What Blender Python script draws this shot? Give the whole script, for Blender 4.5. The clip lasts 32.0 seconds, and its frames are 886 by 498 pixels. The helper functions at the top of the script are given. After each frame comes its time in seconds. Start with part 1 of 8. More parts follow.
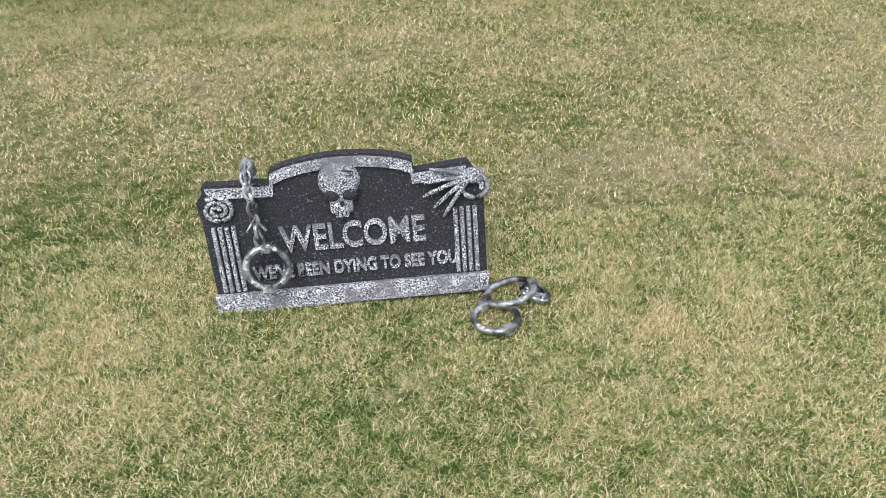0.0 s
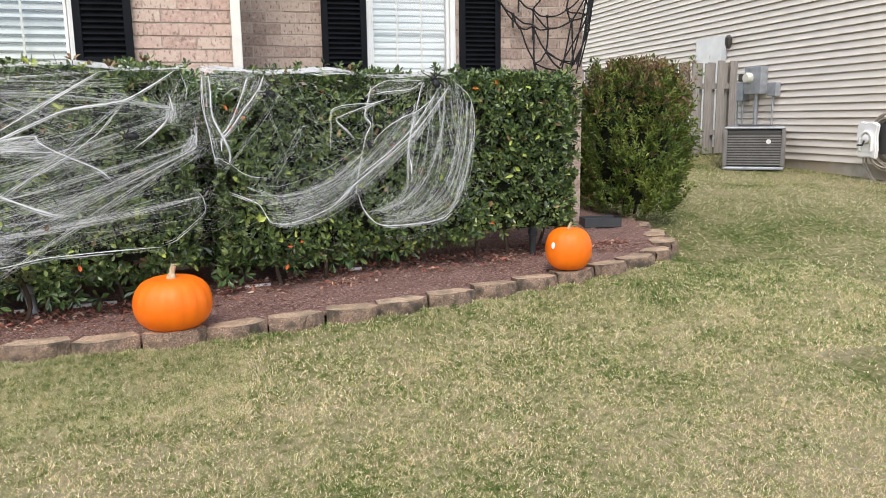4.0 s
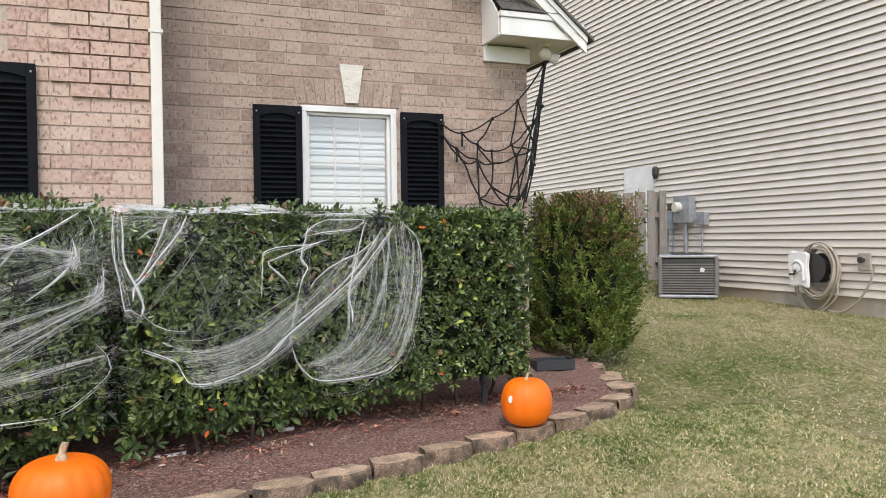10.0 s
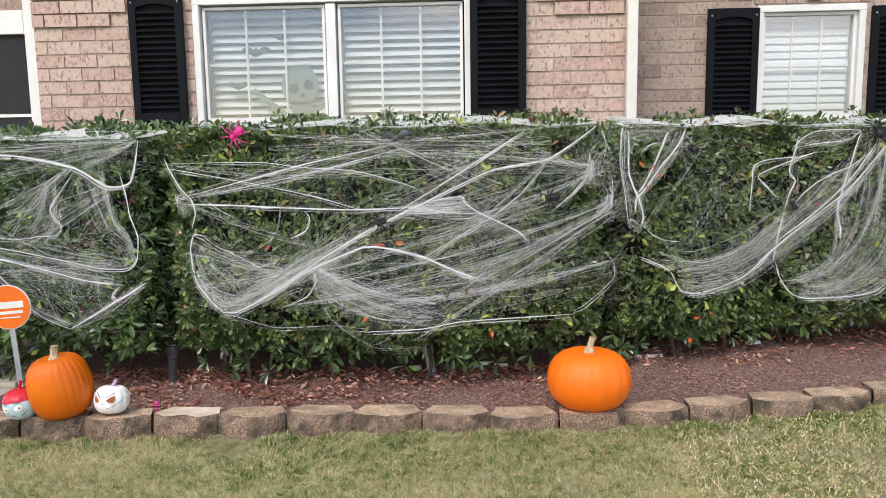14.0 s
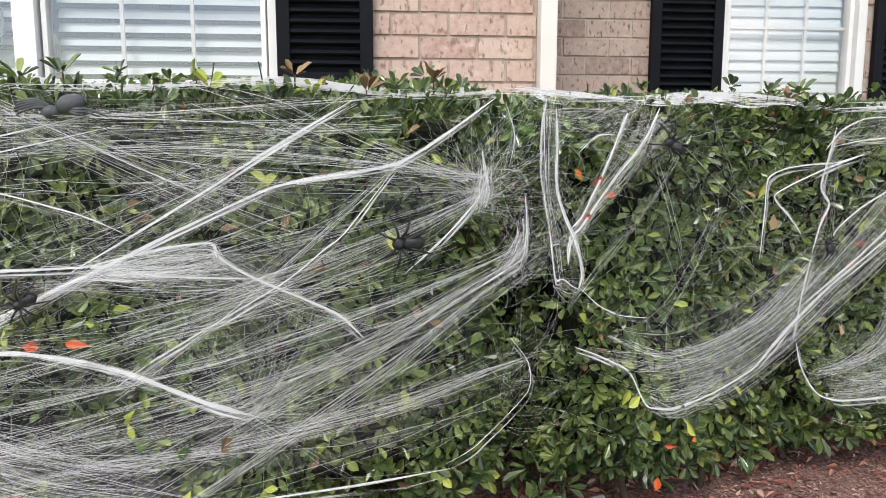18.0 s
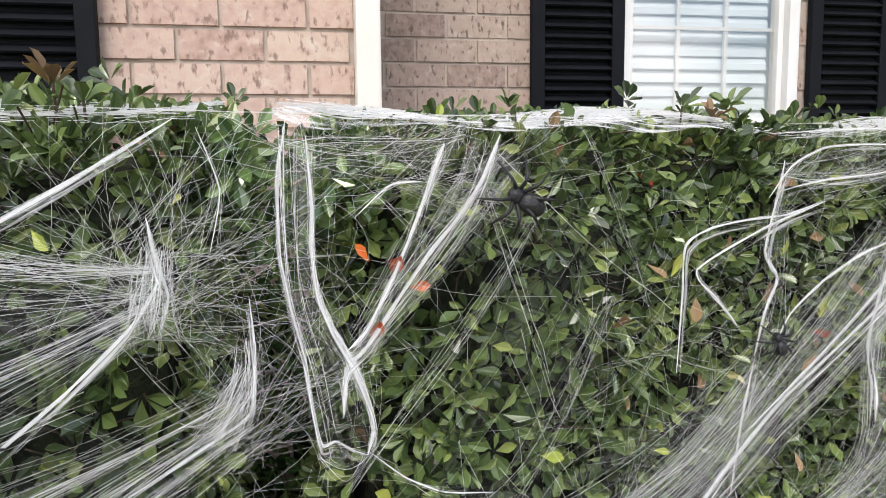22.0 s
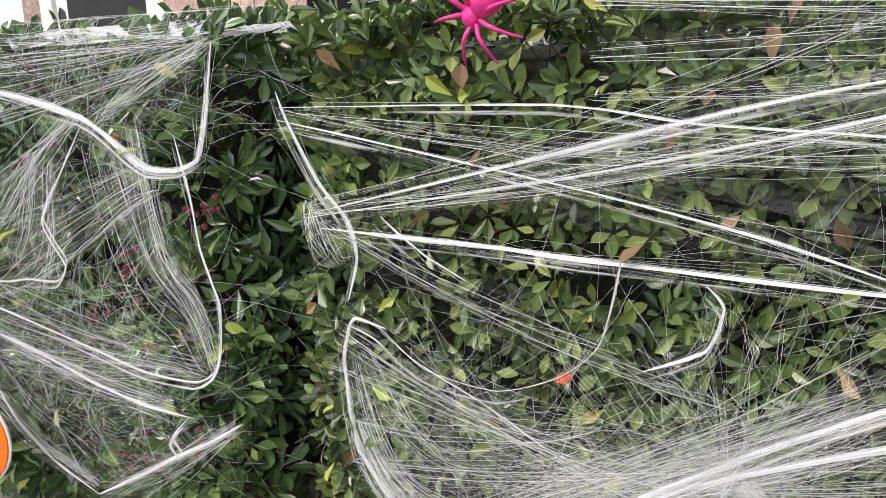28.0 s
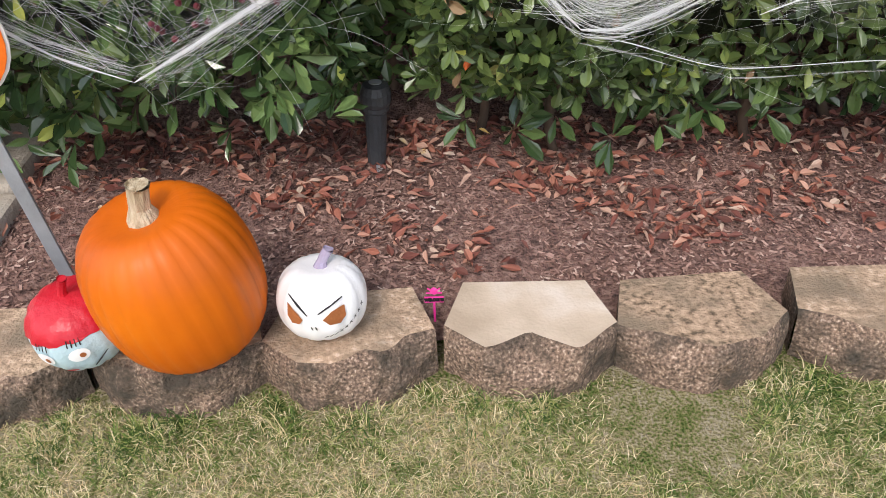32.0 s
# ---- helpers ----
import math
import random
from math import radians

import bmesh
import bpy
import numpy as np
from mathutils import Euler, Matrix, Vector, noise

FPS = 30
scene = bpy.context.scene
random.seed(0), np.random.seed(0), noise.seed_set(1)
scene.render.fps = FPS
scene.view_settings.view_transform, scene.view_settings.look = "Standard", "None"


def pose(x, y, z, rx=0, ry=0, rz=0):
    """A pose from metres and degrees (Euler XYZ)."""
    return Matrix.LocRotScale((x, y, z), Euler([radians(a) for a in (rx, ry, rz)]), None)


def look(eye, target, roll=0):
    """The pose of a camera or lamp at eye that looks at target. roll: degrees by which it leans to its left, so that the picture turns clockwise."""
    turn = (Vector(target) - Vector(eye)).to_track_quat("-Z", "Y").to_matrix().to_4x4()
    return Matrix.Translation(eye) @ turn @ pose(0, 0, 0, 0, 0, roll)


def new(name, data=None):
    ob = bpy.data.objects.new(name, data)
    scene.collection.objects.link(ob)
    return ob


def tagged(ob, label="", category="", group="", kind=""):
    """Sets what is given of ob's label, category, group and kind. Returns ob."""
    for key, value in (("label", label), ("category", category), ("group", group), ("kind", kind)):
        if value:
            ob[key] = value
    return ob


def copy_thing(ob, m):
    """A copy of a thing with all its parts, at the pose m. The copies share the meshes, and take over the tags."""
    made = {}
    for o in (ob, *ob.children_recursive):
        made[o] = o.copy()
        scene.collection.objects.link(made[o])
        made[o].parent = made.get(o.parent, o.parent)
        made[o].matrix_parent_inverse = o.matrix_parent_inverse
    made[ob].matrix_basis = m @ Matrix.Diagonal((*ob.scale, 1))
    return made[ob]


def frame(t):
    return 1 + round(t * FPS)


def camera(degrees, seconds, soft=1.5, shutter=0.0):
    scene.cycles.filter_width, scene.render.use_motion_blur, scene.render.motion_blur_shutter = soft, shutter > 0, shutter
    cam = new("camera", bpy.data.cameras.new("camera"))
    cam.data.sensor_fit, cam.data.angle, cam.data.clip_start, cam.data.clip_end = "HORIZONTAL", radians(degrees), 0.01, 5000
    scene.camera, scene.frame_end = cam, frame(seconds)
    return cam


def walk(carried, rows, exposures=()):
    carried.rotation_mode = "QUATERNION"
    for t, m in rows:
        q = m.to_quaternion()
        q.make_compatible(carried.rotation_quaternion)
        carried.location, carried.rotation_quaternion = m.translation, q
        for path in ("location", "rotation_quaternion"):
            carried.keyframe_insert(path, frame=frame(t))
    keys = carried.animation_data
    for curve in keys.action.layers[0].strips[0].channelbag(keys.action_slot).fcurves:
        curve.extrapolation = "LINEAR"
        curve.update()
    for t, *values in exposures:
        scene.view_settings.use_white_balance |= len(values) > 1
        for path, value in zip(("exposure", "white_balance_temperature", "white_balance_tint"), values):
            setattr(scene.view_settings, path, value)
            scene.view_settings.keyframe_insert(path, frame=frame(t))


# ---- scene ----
cam = camera(61.00, 32.0, soft=0.9)
PATH = [
    (0.0, (0.384, 0.275, 0.928), (0.584, 2.002, -0.061), -0.48),
    (0.5, (0.387, 0.344, 0.925), (0.588, 2.050, -0.099), -0.15),
    (1.0, (0.379, 0.457, 0.930), (0.573, 2.138, -0.136), 0.23),
    (1.5, (0.377, 0.544, 0.919), (0.551, 2.192, -0.200), 0.59),
    (2.0, (0.384, 0.596, 0.910), (0.538, 2.227, -0.238), 0.88),
    (2.5, (0.402, 0.600, 0.924), (0.551, 2.246, -0.203), 1.01),
    (3.0, (0.388, 0.608, 0.960), (0.585, 2.350, -0.002), 0.67),
    (3.5, (0.315, 0.623, 1.059), (0.660, 2.487, 0.421), 0.62),
    (4.0, (0.305, 0.495, 1.330), (0.820, 2.398, 0.988), -0.80),
    (4.3, (0.242, 0.531, 1.443), (0.862, 2.424, 1.264), 0.05),
    (4.5, (0.175, 0.586, 1.472), (0.854, 2.466, 1.395), 0.39),
    (6.5, (0.305, 0.844, 1.497), (1.134, 2.658, 1.644), -1.08),
    (7.0, (0.343, 0.888, 1.498), (1.190, 2.694, 1.646), -1.01),
    (7.5, (0.379, 0.914, 1.496), (1.230, 2.717, 1.648), -0.82),
    (8.0, (0.391, 0.926, 1.497), (1.239, 2.731, 1.649), -0.83),
    (8.5, (0.381, 0.927, 1.499), (1.218, 2.738, 1.641), -0.89),
    (9.0, (0.365, 0.919, 1.498), (1.176, 2.744, 1.610), -1.01),
    (9.5, (0.350, 0.932, 1.480), (1.120, 2.777, 1.532), -0.96),
    (10.0, (0.341, 0.966, 1.450), (1.049, 2.836, 1.421), -0.73),
    (10.5, (0.229, 0.954, 1.470), (0.868, 2.846, 1.359), -0.74),
    (11.0, (0.086, 0.907, 1.489), (0.644, 2.820, 1.317), -0.84),
    (11.5, (-0.016, 0.874, 1.505), (0.450, 2.808, 1.297), -0.95),
    (12.0, (-0.090, 0.846, 1.503), (0.266, 2.802, 1.282), -1.03),
    (12.5, (-0.166, 0.805, 1.517), (0.045, 2.780, 1.281), -0.86),
    (13.0, (-0.270, 0.805, 1.529), (-0.224, 2.788, 1.271), -0.66),
    (13.5, (-0.406, 0.893, 1.498), (-0.526, 2.872, 1.232), -0.67),
    (15.5, (-0.605, 1.394, 1.519), (-0.478, 3.370, 1.242), -2.14),
    (16.0, (-0.536, 1.594, 1.505), (-0.260, 3.552, 1.203), -1.93),
    (16.5, (-0.434, 1.860, 1.520), (-0.113, 3.812, 1.224), -2.04),
    (17.0, (-0.397, 2.149, 1.511), (-0.097, 4.106, 1.225), -2.14),
    (17.5, (-0.344, 2.482, 1.503), (-0.056, 4.442, 1.226), -1.38),
    (18.0, (-0.276, 2.850, 1.486), (-0.084, 4.821, 1.204), -0.00),
    (18.5, (-0.228, 3.178, 1.468), (-0.137, 5.144, 1.111), 0.73),
    (19.0, (-0.174, 3.387, 1.469), (-0.159, 5.341, 1.045), 0.72),
    (19.5, (-0.073, 3.489, 1.477), (-0.089, 5.446, 1.066), 0.26),
    (20.0, (0.060, 3.524, 1.500), (0.113, 5.493, 1.152), 0.02),
    (20.5, (0.144, 3.561, 1.517), (0.370, 5.531, 1.254), -0.79),
    (21.0, (0.179, 3.638, 1.535), (0.537, 5.591, 1.298), -1.07),
    (21.5, (0.187, 3.685, 1.528), (0.595, 5.631, 1.320), -1.56),
    (22.0, (0.172, 3.664, 1.534), (0.548, 5.615, 1.303), -0.58),
    (22.5, (0.070, 3.602, 1.522), (0.292, 5.577, 1.305), -0.17),
    (23.0, (-0.102, 3.543, 1.516), (-0.095, 5.530, 1.287), 0.58),
    (23.5, (-0.291, 3.485, 1.501), (-0.455, 5.460, 1.228), 1.02),
    (24.0, (-0.397, 3.440, 1.483), (-0.745, 5.385, 1.176), 0.93),
    (24.5, (-0.494, 3.461, 1.482), (-0.953, 5.378, 1.143), 0.79),
    (25.0, (-0.593, 3.514, 1.507), (-1.158, 5.404, 1.182), 0.73),
    (25.5, (-0.683, 3.559, 1.511), (-1.351, 5.413, 1.172), 0.63),
    (26.0, (-0.819, 3.551, 1.505), (-1.596, 5.362, 1.164), 0.24),
    (26.5, (-0.936, 3.504, 1.527), (-1.780, 5.287, 1.198), -0.44),
    (28.5, (-1.404, 3.457, 1.433), (-2.119, 5.235, 0.862), -2.45),
    (29.0, (-1.541, 3.406, 1.372), (-2.098, 5.169, 0.609), -3.01),
    (29.5, (-1.667, 3.313, 1.326), (-2.010, 5.050, 0.395), -2.62),
    (30.0, (-1.776, 3.273, 1.290), (-1.938, 4.945, 0.205), -2.35),
    (30.5, (-1.859, 3.322, 1.267), (-1.921, 4.929, 0.078), -2.15),
    (31.0, (-1.918, 3.333, 1.257), (-1.942, 4.893, 0.006), -2.20),
    (31.5, (-1.960, 3.309, 1.263), (-1.977, 4.842, -0.021), -2.17),
    (32.0, (-1.984, 3.300, 1.267), (-2.000, 4.822, -0.031), -1.68),
]
walk(cam, [(t, look(eye, target, roll)) for t, eye, target, roll in PATH], [(0.0, 0.48, 6500, 10), (2.5, 0.48, 6500, 10), (4.0, 0.58, 6550, 11), (6.5, 0.40, 6500, 10), (11.0, 0.42, 6600, 12), (16.0, 0.46, 6600, 12), (17.5, 0.50, 6600, 12), (19.0, 0.70, 6600, 12), (20.0, 0.70, 6650, 12), (22.0, 0.64, 6600, 12), (24.0, 0.50, 6550, 12),
           (26.0, 0.50, 6550, 12), (29.0, 0.74, 6750, 14), (31.0, 0.48, 6600, 13), (32.0, 0.48, 6600, 13)])

# ---- sky and sun: bright overcast ----
world = bpy.data.worlds.new("sky")
scene.world = world
world.use_nodes = True
wn, wl = world.node_tree.nodes, world.node_tree.links
wn.clear()
w_out = wn.new("ShaderNodeOutputWorld")
w_bg = wn.new("ShaderNodeBackground")
w_sky = wn.new("ShaderNodeTexSky")
w_sky.sky_type, w_sky.sun_disc = "NISHITA", False
w_sky.sun_elevation, w_sky.sun_rotation = radians(48), radians(205)
w_co = wn.new("ShaderNodeTexCoord")
w_map = wn.new("ShaderNodeMapping")
w_map.inputs["Scale"].default_value = (1.0, 1.0, 2.6)
w_noise = wn.new("ShaderNodeTexNoise")
w_noise.inputs["Scale"].default_value, w_noise.inputs["Detail"].default_value = 2.2, 8.0
w_ramp = wn.new("ShaderNodeValToRGB")
w_ramp.color_ramp.elements[0].position, w_ramp.color_ramp.elements[1].position = 0.46, 0.62
w_mix = wn.new("ShaderNodeMix")
w_mix.data_type = "RGBA"
w_mix.inputs[7].default_value = (11.5, 11.6, 11.9, 1)
wl.new(w_co.outputs["Generated"], w_map.inputs["Vector"])
wl.new(w_map.outputs[0], w_noise.inputs["Vector"])
wl.new(w_noise.outputs["Fac"], w_ramp.inputs["Fac"])
wl.new(w_ramp.outputs["Color"], w_mix.inputs[0])
wl.new(w_sky.outputs[0], w_mix.inputs[6])
wl.new(w_mix.outputs[2], w_bg.inputs["Color"])
w_bg.inputs["Strength"].default_value = 0.155
wl.new(w_bg.outputs[0], w_out.inputs["Surface"])
sun = new("sun", bpy.data.lights.new("sun", "SUN"))
sun.data.energy, sun.data.angle, sun.data.color = 1.5, radians(18), (1.0, 0.96, 0.9)
sun.matrix_world = look((-3, -8, 14), (0.5, 3, 0))


# ---- materials ----
def material(name, stops, scale=6.0, rough=0.8, bump=0.2, fine=60.0, metal=0.0, spec=0.4, big=None, big_scale=0.8,
             island=0.0, stretch=(1, 1, 1), glow=0.0, dist=0.02, contrast=(0.3, 0.7), sheer=0.0, clear=0.0, streaks=False):
    """Colour by noise over a ramp of stops, a second broad noise towards the colour big, variation by piece, and a fine relief."""
    m = bpy.data.materials.new(name)
    m.use_nodes = True
    n, l = m.node_tree.nodes, m.node_tree.links
    b = n["Principled BSDF"]
    geo = n.new("ShaderNodeNewGeometry")
    mp = n.new("ShaderNodeMapping")
    mp.inputs["Scale"].default_value = stretch
    l.new(geo.outputs["Position"], mp.inputs["Vector"])
    tex = n.new("ShaderNodeTexNoise")
    tex.inputs["Scale"].default_value, tex.inputs["Detail"].default_value = scale, 6.0
    l.new(mp.outputs[0], tex.inputs["Vector"])
    rng = n.new("ShaderNodeMapRange")
    rng.inputs["From Min"].default_value, rng.inputs["From Max"].default_value = contrast
    l.new(tex.outputs["Fac"], rng.inputs["Value"])
    drive = rng.outputs[0]
    if island > 0:
        info = n.new("ShaderNodeObjectInfo")
        add = n.new("ShaderNodeMath")
        l.new(geo.outputs["Random Per Island"], add.inputs[0])
        l.new(info.outputs["Random"], add.inputs[1])
        fr = n.new("ShaderNodeMath")
        fr.operation = "FRACT"
        l.new(add.outputs[0], fr.inputs[0])
        mx = n.new("ShaderNodeMix")
        mx.inputs[0].default_value = island
        l.new(drive, mx.inputs[2])
        l.new(fr.outputs[0], mx.inputs[3])
        drive = mx.outputs[0]
    ramp = n.new("ShaderNodeValToRGB")
    el = ramp.color_ramp.elements
    while len(el) < len(stops):
        el.new(0.5)
    for e, (p, c) in zip(el, stops):
        e.position, e.color = p, (*c, 1)
    l.new(drive, ramp.inputs["Fac"])
    col = ramp.outputs["Color"]
    if big:
        t2 = n.new("ShaderNodeTexNoise")
        t2.inputs["Scale"].default_value, t2.inputs["Detail"].default_value = big_scale, 4.0
        l.new(geo.outputs["Position"], t2.inputs["Vector"])
        r2 = n.new("ShaderNodeMapRange")
        r2.inputs["From Min"].default_value, r2.inputs["From Max"].default_value = 0.42, 0.66
        l.new(t2.outputs["Fac"], r2.inputs["Value"])
        m2 = n.new("ShaderNodeMix")
        m2.data_type = "RGBA"
        m2.inputs[7].default_value = (*big, 1)
        l.new(r2.outputs[0], m2.inputs[0])
        l.new(col, m2.inputs[6])
        col = m2.outputs[2]
    l.new(col, b.inputs["Base Color"])
    b.inputs["Roughness"].default_value, b.inputs["Metallic"].default_value = rough, metal
    b.inputs["Specular IOR Level"].default_value = spec
    if bump:
        t3 = n.new("ShaderNodeTexNoise")
        t3.inputs["Scale"].default_value, t3.inputs["Detail"].default_value = fine, 4.0
        l.new(mp.outputs[0], t3.inputs["Vector"])
        bp = n.new("ShaderNodeBump")
        bp.inputs["Strength"].default_value, bp.inputs["Distance"].default_value = bump, dist
        l.new(t3.outputs["Fac"], bp.inputs["Height"])
        l.new(bp.outputs[0], b.inputs["Normal"])
    if clear:
        tp = n.new("ShaderNodeBsdfTransparent")
        mc = n.new("ShaderNodeMixShader")
        mc.inputs[0].default_value = clear
        if streaks:
            l.new(drive, mc.inputs[0])
        l.new(b.outputs[0], mc.inputs[1])
        l.new(tp.outputs[0], mc.inputs[2])
        l.new(mc.outputs[0], n["Material Output"].inputs["Surface"])
    if sheer:
        tr = n.new("ShaderNodeBsdfTranslucent")
        l.new(col, tr.inputs["Color"])
        ms = n.new("ShaderNodeMixShader")
        ms.inputs[0].default_value = sheer
        l.new(b.outputs[0], ms.inputs[1])
        l.new(tr.outputs[0], ms.inputs[2])
        l.new(ms.outputs[0], n["Material Output"].inputs["Surface"])
    return m


def plain(name, c, rough=0.5, **k):
    d = tuple(v * 0.85 for v in c)
    return material(name, [(0, d), (1, c)], rough=rough, **k)


def brick_material(name, stops, scratch, pale):
    """Fired brick: a body colour by piece, soft mottling, dark drag marks and pale scuffs, rough relief."""
    m = bpy.data.materials.new(name)
    m.use_nodes = True
    n, l = m.node_tree.nodes, m.node_tree.links
    b = n["Principled BSDF"]
    geo, info = n.new("ShaderNodeNewGeometry"), n.new("ShaderNodeObjectInfo")

    def tex(scale, stretch, detail, lo, hi):
        mp, t, r = n.new("ShaderNodeMapping"), n.new("ShaderNodeTexNoise"), n.new("ShaderNodeMapRange")
        mp.inputs["Scale"].default_value = stretch
        t.inputs["Scale"].default_value, t.inputs["Detail"].default_value = scale, detail
        r.inputs["From Min"].default_value, r.inputs["From Max"].default_value = lo, hi
        l.new(geo.outputs["Position"], mp.inputs["Vector"])
        l.new(mp.outputs[0], t.inputs["Vector"])
        l.new(t.outputs["Fac"], r.inputs["Value"])
        return r.outputs[0], t.outputs["Fac"]

    def mixed(fac, a, colour, amount):
        k, mx = n.new("ShaderNodeMath"), n.new("ShaderNodeMix")
        k.operation = "MULTIPLY"
        k.inputs[1].default_value = amount
        l.new(fac, k.inputs[0])
        mx.data_type = "RGBA"
        mx.inputs[7].default_value = (*colour, 1)
        l.new(k.outputs[0], mx.inputs[0])
        l.new(a, mx.inputs[6])
        return mx.outputs[2]

    add, fr, mx = n.new("ShaderNodeMath"), n.new("ShaderNodeMath"), n.new("ShaderNodeMix")
    fr.operation = "FRACT"
    l.new(geo.outputs["Random Per Island"], add.inputs[0])
    l.new(info.outputs["Random"], add.inputs[1])
    l.new(add.outputs[0], fr.inputs[0])
    mottle, raw = tex(38, (1, 1, 1), 6.0, 0.32, 0.68)
    mx.inputs[0].default_value = 0.55
    l.new(mottle, mx.inputs[2])
    l.new(fr.outputs[0], mx.inputs[3])
    ramp = n.new("ShaderNodeValToRGB")
    while len(ramp.color_ramp.elements) < len(stops):
        ramp.color_ramp.elements.new(0.5)
    for e, (p, c) in zip(ramp.color_ramp.elements, stops):
        e.position, e.color = p, (*c, 1)
    l.new(mx.outputs[0], ramp.inputs["Fac"])
    marks, mraw = tex(70, (1, 1, 0.5), 4.0, 0.56, 0.68)
    scuffs, sraw = tex(24, (1, 1, 1.4), 5.0, 0.58, 0.70)
    col = mixed(scuffs, ramp.outputs["Color"], pale, 0.5)
    col = mixed(marks, col, scratch, 0.85)
    l.new(col, b.inputs["Base Color"])
    b.inputs["Roughness"].default_value, b.inputs["Specular IOR Level"].default_value = 0.92, 0.25
    bp = n.new("ShaderNodeBump")
    bp.inputs["Strength"].default_value, bp.inputs["Distance"].default_value = 0.7, 0.004
    bp.invert = True
    l.new(mraw, bp.inputs["Height"])
    l.new(bp.outputs[0], b.inputs["Normal"])
    return m


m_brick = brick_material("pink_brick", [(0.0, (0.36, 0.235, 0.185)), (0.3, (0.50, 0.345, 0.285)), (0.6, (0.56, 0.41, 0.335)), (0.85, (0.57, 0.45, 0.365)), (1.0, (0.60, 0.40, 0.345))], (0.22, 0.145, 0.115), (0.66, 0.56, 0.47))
# Darker copy of the pink brick, for the set-back walls.
m_brick2 = brick_material("darker_brick", [(0.0, (0.22, 0.16, 0.135)), (0.3, (0.35, 0.255, 0.21)), (0.6, (0.42, 0.315, 0.26)), (0.85, (0.46, 0.36, 0.295)), (1.0, (0.45, 0.305, 0.26))], (0.13, 0.095, 0.08), (0.54, 0.47, 0.40))
m_mortar = material("mortar", [(0, (0.40, 0.325, 0.27)), (1, (0.52, 0.435, 0.365))], scale=30, rough=0.95, bump=0.4, fine=200, dist=0.003)
m_redbrick = material("dark_red_brick", [(0, (0.08, 0.055, 0.06)), (0.3, (0.17, 0.055, 0.05)), (0.75, (0.23, 0.075, 0.064)), (1, (0.26, 0.13, 0.115))], scale=14, rough=0.85, bump=0.4,
                      fine=100, island=0.6, dist=0.004)
m_redmortar = plain("pale_mortar", (0.58, 0.50, 0.48), 0.95, scale=20)
m_white = material("white_paint", [(0, (0.72, 0.71, 0.68)), (1, (0.82, 0.81, 0.79))], scale=5, rough=0.45, bump=0.05, fine=40)
m_cream = material("cream_gutter", [(0, (0.68, 0.64, 0.57)), (1, (0.76, 0.73, 0.67))], scale=4, rough=0.4, bump=0.05)
m_vinyl = material("beige_vinyl", [(0, (0.66, 0.60, 0.53)), (1, (0.74, 0.68, 0.605))], scale=2.5, rough=0.6, bump=0.15, fine=90, stretch=(1, 0.2, 4), dist=0.003)
m_trim = material("taupe_trim", [(0, (0.40, 0.36, 0.31)), (1, (0.46, 0.42, 0.37))], scale=3, rough=0.6, bump=0.1)
m_black = material("black_shutter", [(0, (0.0035, 0.004, 0.006)), (1, (0.007, 0.008, 0.011))], scale=9, spec=0.15, rough=0.7, bump=0.1, fine=150)
m_stone = material("keystone", [(0, (0.62, 0.58, 0.51)), (1, (0.74, 0.71, 0.65))], scale=20, rough=0.9, bump=0.4, fine=60)
m_shingle = material("asphalt_shingle", [(0, (0.07, 0.065, 0.06)), (1, (0.15, 0.14, 0.13))], scale=60, rough=0.95, bump=0.4, fine=250, island=0.3)
# Blue tint puts the sky's reflection in the glass into the blind colour.
m_blind = material("sky_tinted_blind", [(0, (0.71, 0.78, 0.82)), (1, (0.77, 0.84, 0.88))], scale=3, rough=0.5, bump=0.0)
# Near-black colour painted on in place of an unlit room behind glass.
m_dark = plain("unlit_room_black", (0.03, 0.03, 0.032), 0.9)
m_concrete = material("concrete", [(0, (0.36, 0.33, 0.28)), (1, (0.5, 0.46, 0.4))], scale=7, rough=0.9, bump=0.3, fine=90, big=(0.42, 0.34, 0.25))


